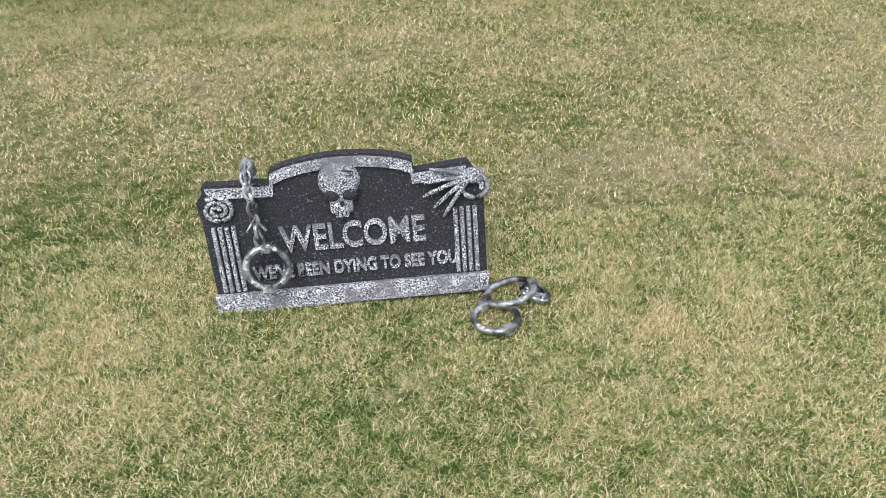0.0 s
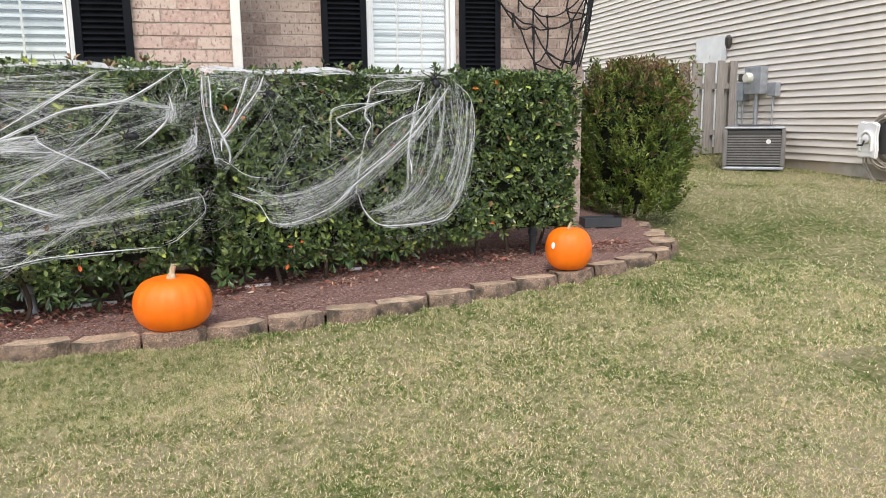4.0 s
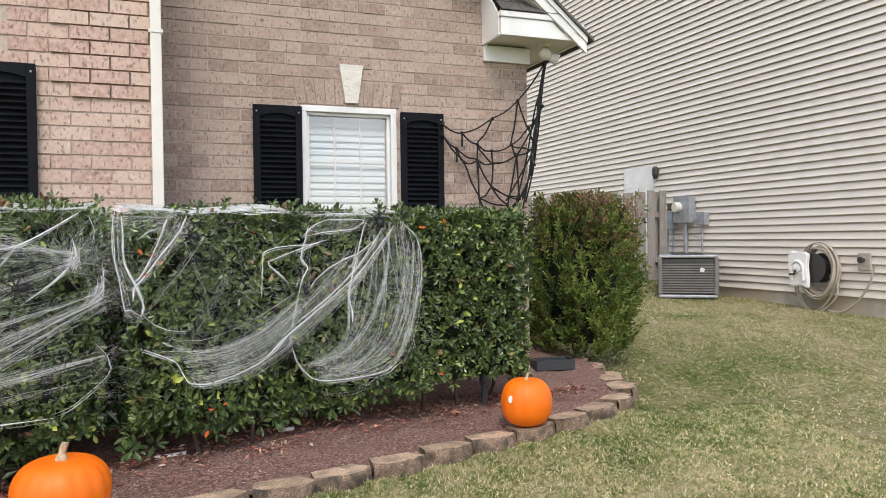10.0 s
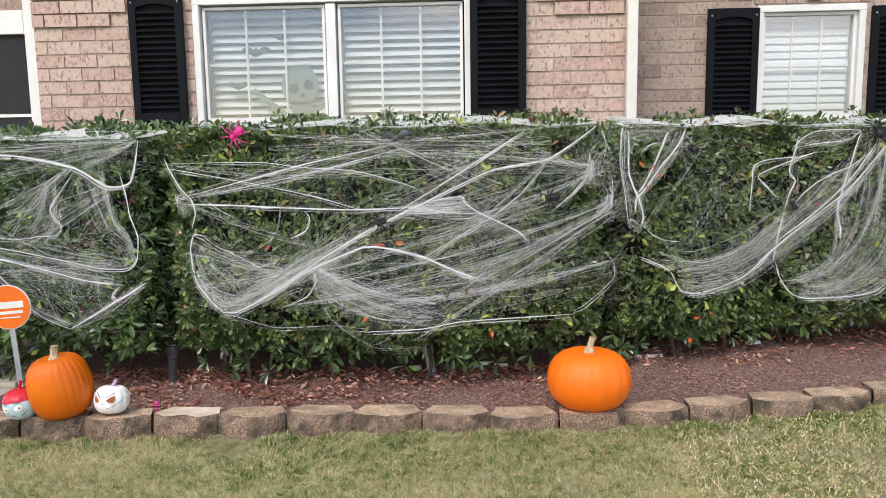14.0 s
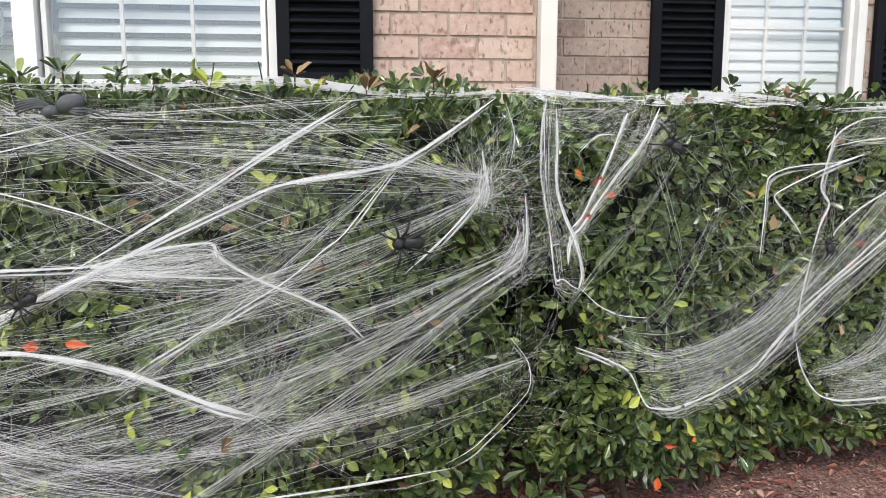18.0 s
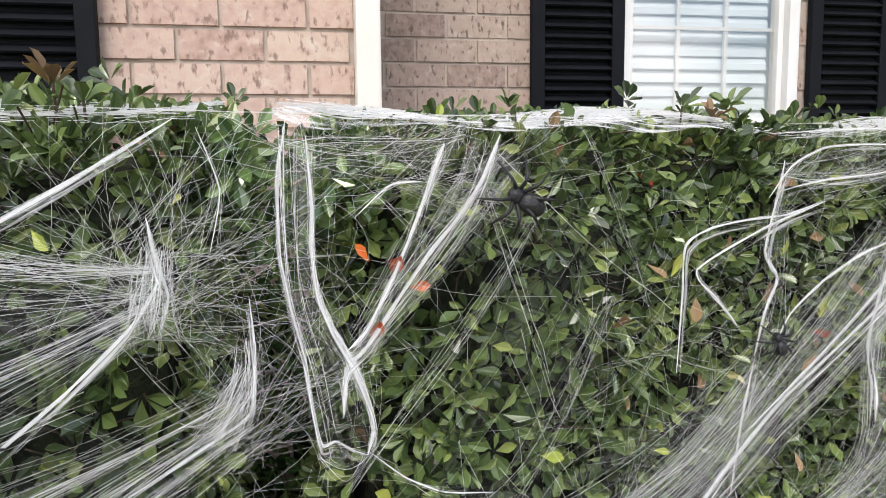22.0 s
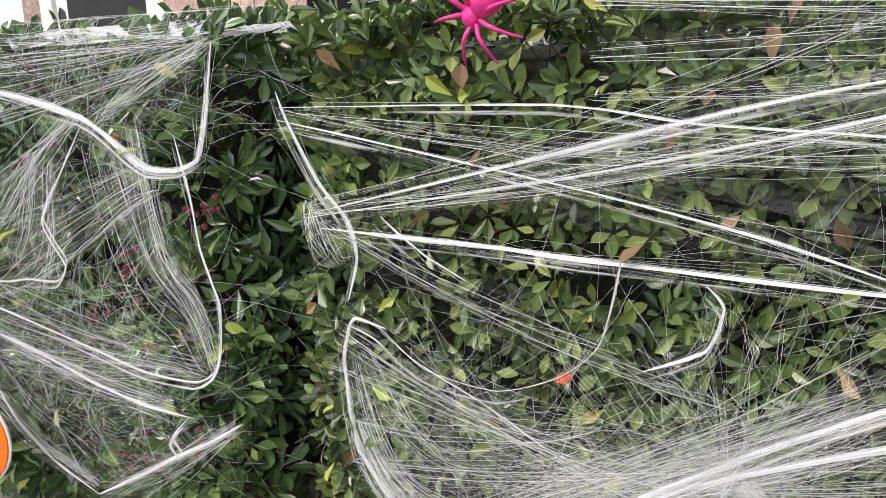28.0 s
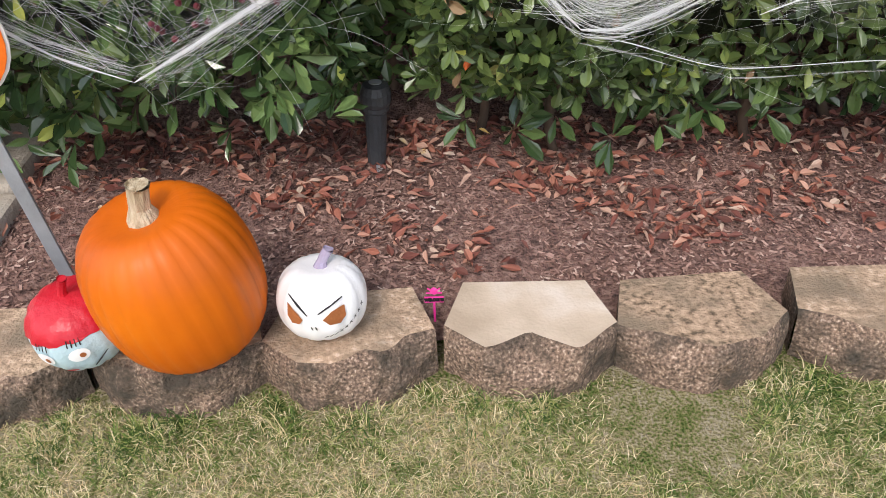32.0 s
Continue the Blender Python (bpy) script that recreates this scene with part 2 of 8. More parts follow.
def turf_material(name, blade):
    """Mown turf from green to straw: how dry the spot is, spread by blade or by fine noise."""
    m = bpy.data.materials.new(name)
    m.use_nodes = True
    n, l = m.node_tree.nodes, m.node_tree.links
    b = n["Principled BSDF"]
    geo, dry = n.new("ShaderNodeNewGeometry"), n.new("ShaderNodeAttribute")
    dry.attribute_name = "dry"
    spread, clump = n.new("ShaderNodeMath"), n.new("ShaderNodeMath")
    spread.operation = clump.operation = "MULTIPLY_ADD"
    tex, fine = n.new("ShaderNodeTexNoise"), n.new("ShaderNodeTexNoise")
    tex.inputs["Scale"].default_value, tex.inputs["Detail"].default_value = 26.0, 4.0
    fine.inputs["Scale"].default_value, fine.inputs["Detail"].default_value = 210.0, 3.0
    l.new(geo.outputs["Position"], tex.inputs["Vector"])
    l.new(geo.outputs["Position"], fine.inputs["Vector"])
    l.new(tex.outputs["Fac"], clump.inputs[0])
    clump.inputs[1].default_value = 1.1
    l.new(dry.outputs["Fac"], clump.inputs[2])
    l.new(geo.outputs["Random Per Island"] if blade else fine.outputs["Fac"], spread.inputs[0])
    spread.inputs[1].default_value = 1.10 if blade else 1.5
    l.new(clump.outputs[0], spread.inputs[2])
    off = n.new("ShaderNodeMath")
    off.operation = "SUBTRACT"
    off.inputs[1].default_value = 1.075 if blade else 1.29
    l.new(spread.outputs[0], off.inputs[0])
    ramp = n.new("ShaderNodeValToRGB")
    stops = [(0.0, (0.055, 0.110, 0.022)), (0.18, (0.145, 0.235, 0.050)), (0.36, (0.30, 0.37, 0.100)), (0.52, (0.52, 0.485, 0.215)), (0.70, (0.75, 0.63, 0.37)), (0.9, (0.97, 0.87, 0.62)), (1.0, (0.66, 0.50, 0.28))]
    # Under the blades the same colours are dimmed, shade of the gaps painted in.
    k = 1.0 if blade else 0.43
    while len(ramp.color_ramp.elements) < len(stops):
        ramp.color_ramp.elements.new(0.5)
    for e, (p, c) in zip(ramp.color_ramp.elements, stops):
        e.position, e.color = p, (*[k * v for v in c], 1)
    l.new(off.outputs[0], ramp.inputs["Fac"])
    l.new(ramp.outputs["Color"], b.inputs["Base Color"])
    b.inputs["Roughness"].default_value, b.inputs["Specular IOR Level"].default_value = (0.6, 0.3) if blade else (0.95, 0.1)
    if blade:
        tr, ms = n.new("ShaderNodeBsdfTranslucent"), n.new("ShaderNodeMixShader")
        l.new(ramp.outputs["Color"], tr.inputs["Color"])
        ms.inputs[0].default_value = 0.25
        l.new(b.outputs[0], ms.inputs[1])
        l.new(tr.outputs[0], ms.inputs[2])
        l.new(ms.outputs[0], n["Material Output"].inputs["Surface"])
    else:
        bp = n.new("ShaderNodeBump")
        bp.inputs["Strength"].default_value, bp.inputs["Distance"].default_value = 0.9, 0.02
        l.new(fine.outputs["Fac"], bp.inputs["Height"])
        l.new(bp.outputs[0], b.inputs["Normal"])
    return m


m_ground, m_grass = turf_material("shaded_lawn_ground", False), turf_material("grass_blades", True)
m_mulch = material("mulch", [(0, (0.098, 0.059, 0.050)), (0.5, (0.240, 0.136, 0.111)), (1, (0.409, 0.267, 0.217))], scale=70, rough=0.95, bump=1.0, fine=150, dist=0.015)
m_chip = material("bark_chips", [(0, (0.073, 0.044, 0.038)), (0.5, (0.279, 0.156, 0.123)), (0.85, (0.468, 0.302, 0.243)), (1, (0.669, 0.568, 0.474))], scale=20, rough=0.9, bump=0, island=0.8)
m_litter = material("dead_leaves", [(0, (0.075, 0.033, 0.027)), (0.35, (0.213, 0.073, 0.053)), (0.6, (0.375, 0.138, 0.088)), (0.8, (0.500, 0.288, 0.206)), (0.93, (0.525, 0.400, 0.312)), (1, (0.750, 0.525, 0.150))],
                    scale=20, rough=0.7, bump=0, island=0.85)
m_leaf = material("hedge_leaves", [(0, (0.013, 0.024, 0.008)), (0.25, (0.041, 0.068, 0.023)), (0.55, (0.091, 0.140, 0.041)), (0.82, (0.175, 0.235, 0.069)), (0.95, (0.318, 0.360, 0.106)), (1, (0.402, 0.307, 0.117))],
                  scale=5, rough=0.28, bump=0, island=0.75, spec=0.65, sheer=0.15)
m_leafdeep = material("deep_green_leaves", [(0, (0.019, 0.038, 0.016)), (0.4, (0.067, 0.120, 0.041)), (0.8, (0.150, 0.228, 0.074)), (0.95, (0.264, 0.348, 0.114)), (1, (0.432, 0.432, 0.144))],
                      scale=5, rough=0.22, bump=0, island=0.75, spec=0.8, sheer=0.12)
m_leaf2 = material("shrub_leaves", [(0, (0.024, 0.047, 0.009)), (0.5, (0.101, 0.151, 0.024)), (1, (0.310, 0.329, 0.064))], scale=3, rough=0.55, bump=0, island=0.6, sheer=0.12)
m_leafbrown = material("browned_leaves", [(0, (0.096, 0.060, 0.032)), (0.5, (0.208, 0.128, 0.064)), (1, (0.320, 0.224, 0.120))], scale=3, rough=0.7, bump=0, island=0.7)
m_leafred = material("red_leaves", [(0, (0.40, 0.04, 0.02)), (1, (0.62, 0.17, 0.03))], rough=0.5, bump=0, island=0.8)
m_leafyel = material("yellow_green_leaves", [(0, (0.28, 0.36, 0.06)), (1, (0.50, 0.52, 0.12))], rough=0.5, bump=0, island=0.8, sheer=0.15)
m_twig = material("twigs", [(0, (0.05, 0.035, 0.025)), (1, (0.12, 0.08, 0.055))], rough=0.9, bump=0.2)
# Near-black colour that stands in for deep shade within the foliage.
m_innershade = material("hedge_inner_shade", [(0, (0.006, 0.009, 0.004)), (1, (0.022, 0.028, 0.011))], scale=25, rough=0.95, bump=0.8, fine=50, dist=0.03)
m_gauze = material("web_gauze", [(0, (0.84, 0.84, 0.85)), (1, (0.93, 0.94, 0.95))], scale=60, rough=0.9, bump=0.6, fine=160, spec=0.1, clear=0.5, streaks=True, stretch=(0.18, 1, 1), dist=0.01, contrast=(0.16, 0.60))
m_berry = plain("dark_red_berry", (0.13, 0.018, 0.028), 0.35, scale=30)
m_webrope = material("twisted_web", [(0, (0.76, 0.76, 0.77)), (1, (0.90, 0.90, 0.90))], scale=90, rough=0.9, bump=0.8, fine=260, spec=0.1, sheer=0.3, dist=0.004)
m_webfine = material("sheer_web_fibre", [(0, (0.86, 0.86, 0.865)), (1, (0.94, 0.94, 0.94))], scale=5, rough=0.8, bump=0, spec=0.1, sheer=0.5)


def haze_material():
    """Matted fibres too fine to tell apart: streaks along the pull, with clear gaps between them."""
    m = bpy.data.materials.new("web_haze")
    m.use_nodes = True
    n, l = m.node_tree.nodes, m.node_tree.links
    b = n["Principled BSDF"]
    b.inputs["Base Color"].default_value, b.inputs["Roughness"].default_value, b.inputs["Specular IOR Level"].default_value = (0.90, 0.90, 0.905, 1), 0.9, 0.1
    def attr(name):
        a = n.new("ShaderNodeAttribute")
        a.attribute_name = name
        return a.outputs["Fac"]
    pos, tex = n.new("ShaderNodeCombineXYZ"), n.new("ShaderNodeTexNoise")
    l.new(attr("along"), pos.inputs[0])
    l.new(attr("across"), pos.inputs[1])
    tex.inputs["Scale"].default_value, tex.inputs["Detail"].default_value, tex.inputs["Roughness"].default_value = 1.0, 5.0, 0.7
    l.new(pos.outputs[0], tex.inputs["Vector"])
    r, k = n.new("ShaderNodeMapRange"), n.new("ShaderNodeMath")
    r.inputs["From Min"].default_value, r.inputs["From Max"].default_value = 0.46, 0.74
    l.new(tex.outputs["Fac"], r.inputs["Value"])
    k.operation = "MULTIPLY"
    l.new(r.outputs[0], k.inputs[0])
    l.new(attr("matted"), k.inputs[1])
    tl, tp, white, mix = n.new("ShaderNodeBsdfTranslucent"), n.new("ShaderNodeBsdfTransparent"), n.new("ShaderNodeMixShader"), n.new("ShaderNodeMixShader")
    tl.inputs["Color"].default_value = (0.90, 0.90, 0.905, 1)
    white.inputs[0].default_value = 0.4
    l.new(b.outputs[0], white.inputs[1])
    l.new(tl.outputs[0], white.inputs[2])
    l.new(k.outputs[0], mix.inputs[0])
    l.new(tp.outputs[0], mix.inputs[1])
    l.new(white.outputs[0], mix.inputs[2])
    l.new(mix.outputs[0], n["Material Output"].inputs["Surface"])
    return m


m_haze = haze_material()
m_pumpkin = material("orange_pumpkin_rind", [(0, (0.50, 0.092, 0.002)), (0.5, (0.60, 0.122, 0.002)), (1, (0.68, 0.155, 0.003))], scale=5, rough=0.45, spec=0.3, bump=0.12, fine=14, big=(0.58, 0.115, 0.002),
                     big_scale=6, dist=0.01)
m_foam = material("smooth_orange_pumpkin", [(0, (0.80, 0.145, 0.002)), (1, (0.86, 0.175, 0.003))], scale=5, rough=0.5, bump=0.1, fine=14)
m_stem = material("dry_stem", [(0, (0.30, 0.22, 0.12)), (1, (0.60, 0.50, 0.35))], scale=40, rough=0.9, bump=0.5, fine=60, stretch=(3, 3, 0.4))
m_whitepk = material("white_painted_pumpkin", [(0, (0.80, 0.79, 0.78)), (1, (0.86, 0.85, 0.84))], scale=6, rough=0.45, bump=0.1, fine=30)
m_blue = plain("pale_blue_paint", (0.50, 0.66, 0.70), 0.45, scale=8)
m_red = plain("red_paint", (0.55, 0.015, 0.03), 0.35, scale=8)
m_carve = plain("carved_orange_hollow", (0.34, 0.11, 0.03), 0.8, scale=20)
m_ink = plain("black_ink", (0.015, 0.013, 0.015), 0.6)
m_lilac = plain("lilac_stem", (0.42, 0.36, 0.48), 0.7, scale=30)
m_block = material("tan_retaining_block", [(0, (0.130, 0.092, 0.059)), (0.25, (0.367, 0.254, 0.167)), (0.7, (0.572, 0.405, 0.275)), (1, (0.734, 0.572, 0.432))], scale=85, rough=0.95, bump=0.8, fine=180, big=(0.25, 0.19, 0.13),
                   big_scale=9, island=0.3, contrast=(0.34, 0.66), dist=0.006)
# Front and side faces use darker stops than the block tops.
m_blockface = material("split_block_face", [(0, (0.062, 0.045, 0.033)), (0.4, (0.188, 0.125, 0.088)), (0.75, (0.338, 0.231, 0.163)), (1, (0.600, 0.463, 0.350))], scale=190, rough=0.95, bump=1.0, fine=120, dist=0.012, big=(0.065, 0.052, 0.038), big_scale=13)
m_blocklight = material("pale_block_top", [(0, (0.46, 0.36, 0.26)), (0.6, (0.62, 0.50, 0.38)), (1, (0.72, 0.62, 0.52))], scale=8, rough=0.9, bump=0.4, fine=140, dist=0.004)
m_tomb = material("speckled_grey_foam", [(0, (0.014, 0.014, 0.018)), (0.55, (0.03, 0.03, 0.036)), (0.75, (0.07, 0.07, 0.08)), (1, (0.4, 0.4, 0.43))], scale=260, rough=0.85, bump=0.3, fine=200,
                  contrast=(0.35, 0.75))
m_tombpale = material("drybrushed_white", [(0, (0.03, 0.03, 0.04)), (0.35, (0.30, 0.30, 0.34)), (0.6, (0.62, 0.63, 0.67)), (1, (0.88, 0.89, 0.92))], scale=300, rough=0.85, bump=0.4, fine=220, contrast=(0.41, 0.66),
                      big=(0.16, 0.16, 0.18), big_scale=26)
# Dark crevice and bright highlight tones are both mottled into the colour.
m_cuff = material("mottled_silver_plastic", [(0, (0.03, 0.03, 0.034)), (0.35, (0.16, 0.163, 0.17)), (0.6, (0.42, 0.43, 0.45)), (1, (0.72, 0.73, 0.76))], scale=24, rough=0.28, bump=0.5, fine=60, metal=0.8)
m_rope = plain("black_cord", (0.012, 0.011, 0.012), 0.8)
m_spider = material("black_plastic", [(0, (0.008, 0.008, 0.009)), (1, (0.022, 0.022, 0.025))], scale=60, rough=0.5, bump=0.3, fine=90)
m_grey = material("grey_rubber", [(0, (0.05, 0.052, 0.056)), (1, (0.09, 0.092, 0.1))], scale=40, rough=0.6, bump=0.2)
m_pink = material("hot_pink_plastic", [(0, (0.62, 0.02, 0.20)), (1, (0.75, 0.05, 0.30))], scale=30, rough=0.4, bump=0.2)
m_rust = plain("rusty_fuzz", (0.16, 0.055, 0.03), 0.9)
m_sign = plain("orange_sign", (0.85, 0.17, 0.015), 0.35)
m_signwhite = plain("white_print", (0.8, 0.78, 0.76), 0.4)
m_steel = material("galvanised_metal", [(0, (0.30, 0.32, 0.34)), (1, (0.45, 0.47, 0.5))], scale=10, rough=0.45, metal=0.4, bump=0.1)
m_ac = material("grey_unit_metal", [(0, (0.15, 0.14, 0.135)), (1, (0.22, 0.21, 0.2))], scale=8, rough=0.5, bump=0.1)
m_acdark = plain("dark_grille", (0.05, 0.048, 0.046), 0.7)
m_fence = material("weathered_fence_wood", [(0, (0.20, 0.175, 0.155)), (1, (0.36, 0.33, 0.30))], scale=12, rough=0.9, bump=0.4, fine=40, stretch=(3, 3, 0.3), island=0.35)
m_hose = plain("tan_hose", (0.45, 0.40, 0.33), 0.5)
m_solar = plain("dark_grey_plastic", (0.045, 0.048, 0.052), 0.45)
m_garage = material("garage_door_white", [(0, (0.74, 0.75, 0.77)), (1, (0.8, 0.81, 0.83))], scale=4, rough=0.5, bump=0.05)
m_decal = plain("grey_green_decal", (0.21, 0.27, 0.26), 0.6)
m_brass = plain("aged_bronze", (0.05, 0.042, 0.035), 0.5)
m_globe = plain("frosted_lamp_glass", (0.72, 0.70, 0.62), 0.15)


def glass(name):
    m = bpy.data.materials.new(name)
    m.use_nodes = True
    n, l = m.node_tree.nodes, m.node_tree.links
    n.clear()
    out, mix = n.new("ShaderNodeOutputMaterial"), n.new("ShaderNodeMixShader")
    tr, gl, fr = n.new("ShaderNodeBsdfTransparent"), n.new("ShaderNodeBsdfGlossy"), n.new("ShaderNodeFresnel")
    gl.inputs["Roughness"].default_value = 0.02
    fr.inputs["IOR"].default_value = 2.7
    l.new(fr.outputs[0], mix.inputs[0])
    l.new(tr.outputs[0], mix.inputs[1])
    l.new(gl.outputs[0], mix.inputs[2])
    l.new(mix.outputs[0], out.inputs["Surface"])
    return m


m_glass = glass("window_glass")


# ---- mesh helpers ----
def thing(name, label, category, group="", at=(0, 0, 0), rot=(0, 0, 0)):
    ob = new(name)
    ob.empty_display_size = 0.05
    ob.matrix_world = pose(*at, *rot)
    return tagged(ob, label, category, group)


def link_mesh(name, me, mat, parent=None, label="", m=None):
    ob = new(name, me)
    for k in mat if isinstance(mat, (list, tuple)) else [mat]:
        if k.name not in [q.name for q in me.materials if q]:
            me.materials.append(k)
    if parent:
        ob.parent = parent
    if m is not None:
        ob.matrix_basis = m
    if label:
        tagged(ob, label)
    return ob


def part(name, bm, mat, parent=None, label="", smooth=False, m=None):
    me = bpy.data.meshes.new(name)
    bm.to_mesh(me)
    bm.free()
    if smooth:
        me.polygons.foreach_set("use_smooth", [True] * len(me.polygons))
    return link_mesh(name, me, mat, parent, label, m)


def mesh_of(name, verts, faces):
    me = bpy.data.meshes.new(name)
    me.from_pydata([tuple(v) for v in verts], [], [tuple(f) for f in faces])
    me.update()
    return me


def quads_mesh(name, V, F):
    """A mesh from arrays: V (n,3), F (m,3 or 4)."""
    me = bpy.data.meshes.new(name)
    V, F = np.asarray(V, np.float32), np.asarray(F, np.int32)
    k = F.shape[1]
    me.vertices.add(len(V))
    me.vertices.foreach_set("co", V.ravel())
    me.loops.add(F.size)
    me.loops.foreach_set("vertex_index", F.ravel())
    me.polygons.add(len(F))
    me.polygons.foreach_set("loop_start", np.arange(0, F.size, k, dtype=np.int32))
    me.polygons.foreach_set("loop_total", np.full(len(F), k, np.int32))
    me.polygons.foreach_set("use_smooth", np.zeros(len(F), bool))
    me.update(calc_edges=True)
    return me


BOXF = [(0, 3, 2, 1), (4, 5, 6, 7), (0, 1, 5, 4), (1, 2, 6, 5), (2, 3, 7, 6), (3, 0, 4, 7)]


def box_verts(x0, x1, y0, y1, z0, z1):
    return [(x0, y0, z0), (x1, y0, z0), (x1, y1, z0), (x0, y1, z0), (x0, y0, z1), (x1, y0, z1), (x1, y1, z1), (x0, y1, z1)]


def box(bm, x0, x1, y0, y1, z0, z1, bevel=0.0):
    v = [bm.verts.new(c) for c in box_verts(x0, x1, y0, y1, z0, z1)]
    f = [bm.faces.new([v[i] for i in q]) for q in BOXF]
    if bevel:
        es = list({e for q in f for e in q.edges})
        bmesh.ops.bevel(bm, geom=es, offset=bevel, segments=2, affect="EDGES", profile=0.6)
    return bm


def box_part(name, dims, mat, parent=None, label="", bevel=0.0, m=None):
    return part(name, box(bmesh.new(), *dims, bevel), mat, parent, label, m=m)


def prism(bm, outline, y0, y1):
    """An outline of (x, z) drawn from y0 to y1."""
    a = [bm.verts.new((x, y0, z)) for x, z in outline]
    b = [bm.verts.new((x, y1, z)) for x, z in outline]
    bm.faces.new(a)
    bm.faces.new(b[::-1])
    for i in range(len(a)):
        j = (i + 1) % len(a)
        bm.faces.new((a[j], a[i], b[i], b[j]))
    bmesh.ops.recalc_face_normals(bm, faces=bm.faces)
    return bm


def lathe(bm, profile, seg=24, ribs=0, depth=0.0):
    """A solid of revolution round z from (r, z) rows, with soft ribs."""
    rings = []
    for r, z in profile:
        ring = []
        for i in range(seg):
            a = 2 * math.pi * i / seg
            k = r * (1 - depth * (1 - abs(math.sin(a * ribs / 2))) ** 2) if ribs else r
            ring.append(bm.verts.new((k * math.cos(a), k * math.sin(a), z)))
        rings.append(ring)
    for p, q in zip(rings, rings[1:]):
        for i in range(seg):
            j = (i + 1) % seg
            bm.faces.new((p[i], p[j], q[j], q[i]))
    bm.faces.new(rings[0][::-1])
    bm.faces.new(rings[-1])
    return bm


def smooth_path(pts, step=6):
    """A soft line through the points."""
    p = [Vector(q) for q in pts]
    if len(p) == 2:
        return [p[0].lerp(p[1], i / step) for i in range(step + 1)]
    out = []
    for i in range(len(p) - 1):
        a, b, c, d = p[max(i - 1, 0)], p[i], p[i + 1], p[min(i + 2, len(p) - 1)]
        for k in range(step):
            t = k / step
            out.append(0.5 * ((2 * b) + (c - a) * t + (2 * a - 5 * b + 4 * c - d) * t * t + (3 * b - a - 3 * c + d) * t ** 3))
    return out + [p[-1]]


def tubes(paths, sides=3):
    """Arrays of thin tubes: paths of (points, radius or radii)."""
    VV, FF, base = [], [], 0
    ang = np.arange(sides) * 2 * np.pi / sides
    for pts, rad in paths:
        P = np.asarray([tuple(q) for q in pts], float)
        k = len(P)
        T = np.gradient(P, axis=0)
        T /= np.linalg.norm(T, axis=1)[:, None] + 1e-9
        ref = np.array([0.0, 0.0, 1.0]) if abs(T[0, 2]) < 0.8 else np.array([1.0, 0, 0])
        A = np.cross(T, ref)
        A /= np.linalg.norm(A, axis=1)[:, None] + 1e-9
        B = np.cross(T, A)
        R = np.broadcast_to(np.asarray(rad, float), (k,))
        ring = P[:, None] + R[:, None, None] * (np.cos(ang)[None, :, None] * A[:, None] + np.sin(ang)[None, :, None] * B[:, None])
        VV.append(ring.reshape(-1, 3))
        i = np.arange(k - 1)[:, None] * sides
        s, s2 = np.arange(sides)[None], (np.arange(sides)[None] + 1) % sides
        FF.append(np.stack([i + s, i + s2, i + sides + s2, i + sides + s], -1).reshape(-1, 4) + base)
        base += k * sides
    return np.concatenate(VV), np.concatenate(FF)


def ribbons(paths):
    """Arrays of hair-fine flat fibres: paths of (points, half width)."""
    VV, FF, base = [], [], 0
    for pts, rad in paths:
        P = np.asarray([tuple(q) for q in pts], float)
        T = np.gradient(P, axis=0)
        Sd = np.stack([T[:, 2], 0.25 * T[:, 2], -T[:, 0]], -1)
        Sd *= rad / (np.linalg.norm(Sd, axis=1)[:, None] + 1e-9)
        k = len(P)
        VV.append(np.stack([P - Sd, P + Sd], 1).reshape(-1, 3))
        i = np.arange(k - 1)[:, None] * 2
        FF.append(i + np.array([[0, 1, 3, 2]]) + base)
        base += 2 * k
    return np.concatenate(VV), np.concatenate(FF)


def tube_part(name, paths, mat, parent=None, label="", sides=6):
    me = quads_mesh(name, *tubes(paths, sides))
    me.polygons.foreach_set("use_smooth", [True] * len(me.polygons))
    return link_mesh(name, me, mat, parent, label)


def leaf_arrays(C, A, N, L, W):
    """Folded pointed leaves: base C, direction A, upper side N, length L and width W."""
    A = A / (np.linalg.norm(A, axis=1)[:, None] + 1e-9)
    S = np.cross(N, A)
    S /= np.linalg.norm(S, axis=1)[:, None] + 1e-9
    N = np.cross(A, S)
    L, W = L[:, None], W[:, None]
    rows = ((0.30, 0.25, 0.06), (0.62, 0.50, 0.13), (0.87, 0.34, 0.05))
    V = np.stack([C] + [C + a * L * A + b * W * S + c * W * N for a, b, c in rows] + [C + L * A - 0.10 * L * N] + [C + a * L * A - b * W * S + c * W * N for a, b, c in rows[::-1]], 1).reshape(-1, 3)
    i = np.arange(len(C))[:, None] * 8
    return V, np.concatenate([i + np.array([[0, 1, 2, 3, 4]]), i + np.array([[0, 4, 5, 6, 7]])])


def chip_arrays(C, A, N, L, W):
    """Flat splinters."""
    A = A / (np.linalg.norm(A, axis=1)[:, None] + 1e-9)
    S = np.cross(N, A)
    S /= np.linalg.norm(S, axis=1)[:, None] + 1e-9
    L, W = L[:, None], W[:, None]
    V = np.stack([C - 0.3 * W * S, C + 0.5 * W * S, C + L * A + 0.3 * W * S, C + 0.8 * L * A - 0.5 * W * S], 1).reshape(-1, 3)
    return V, np.arange(len(C))[:, None] * 4 + np.array([[0, 1, 2, 3]])


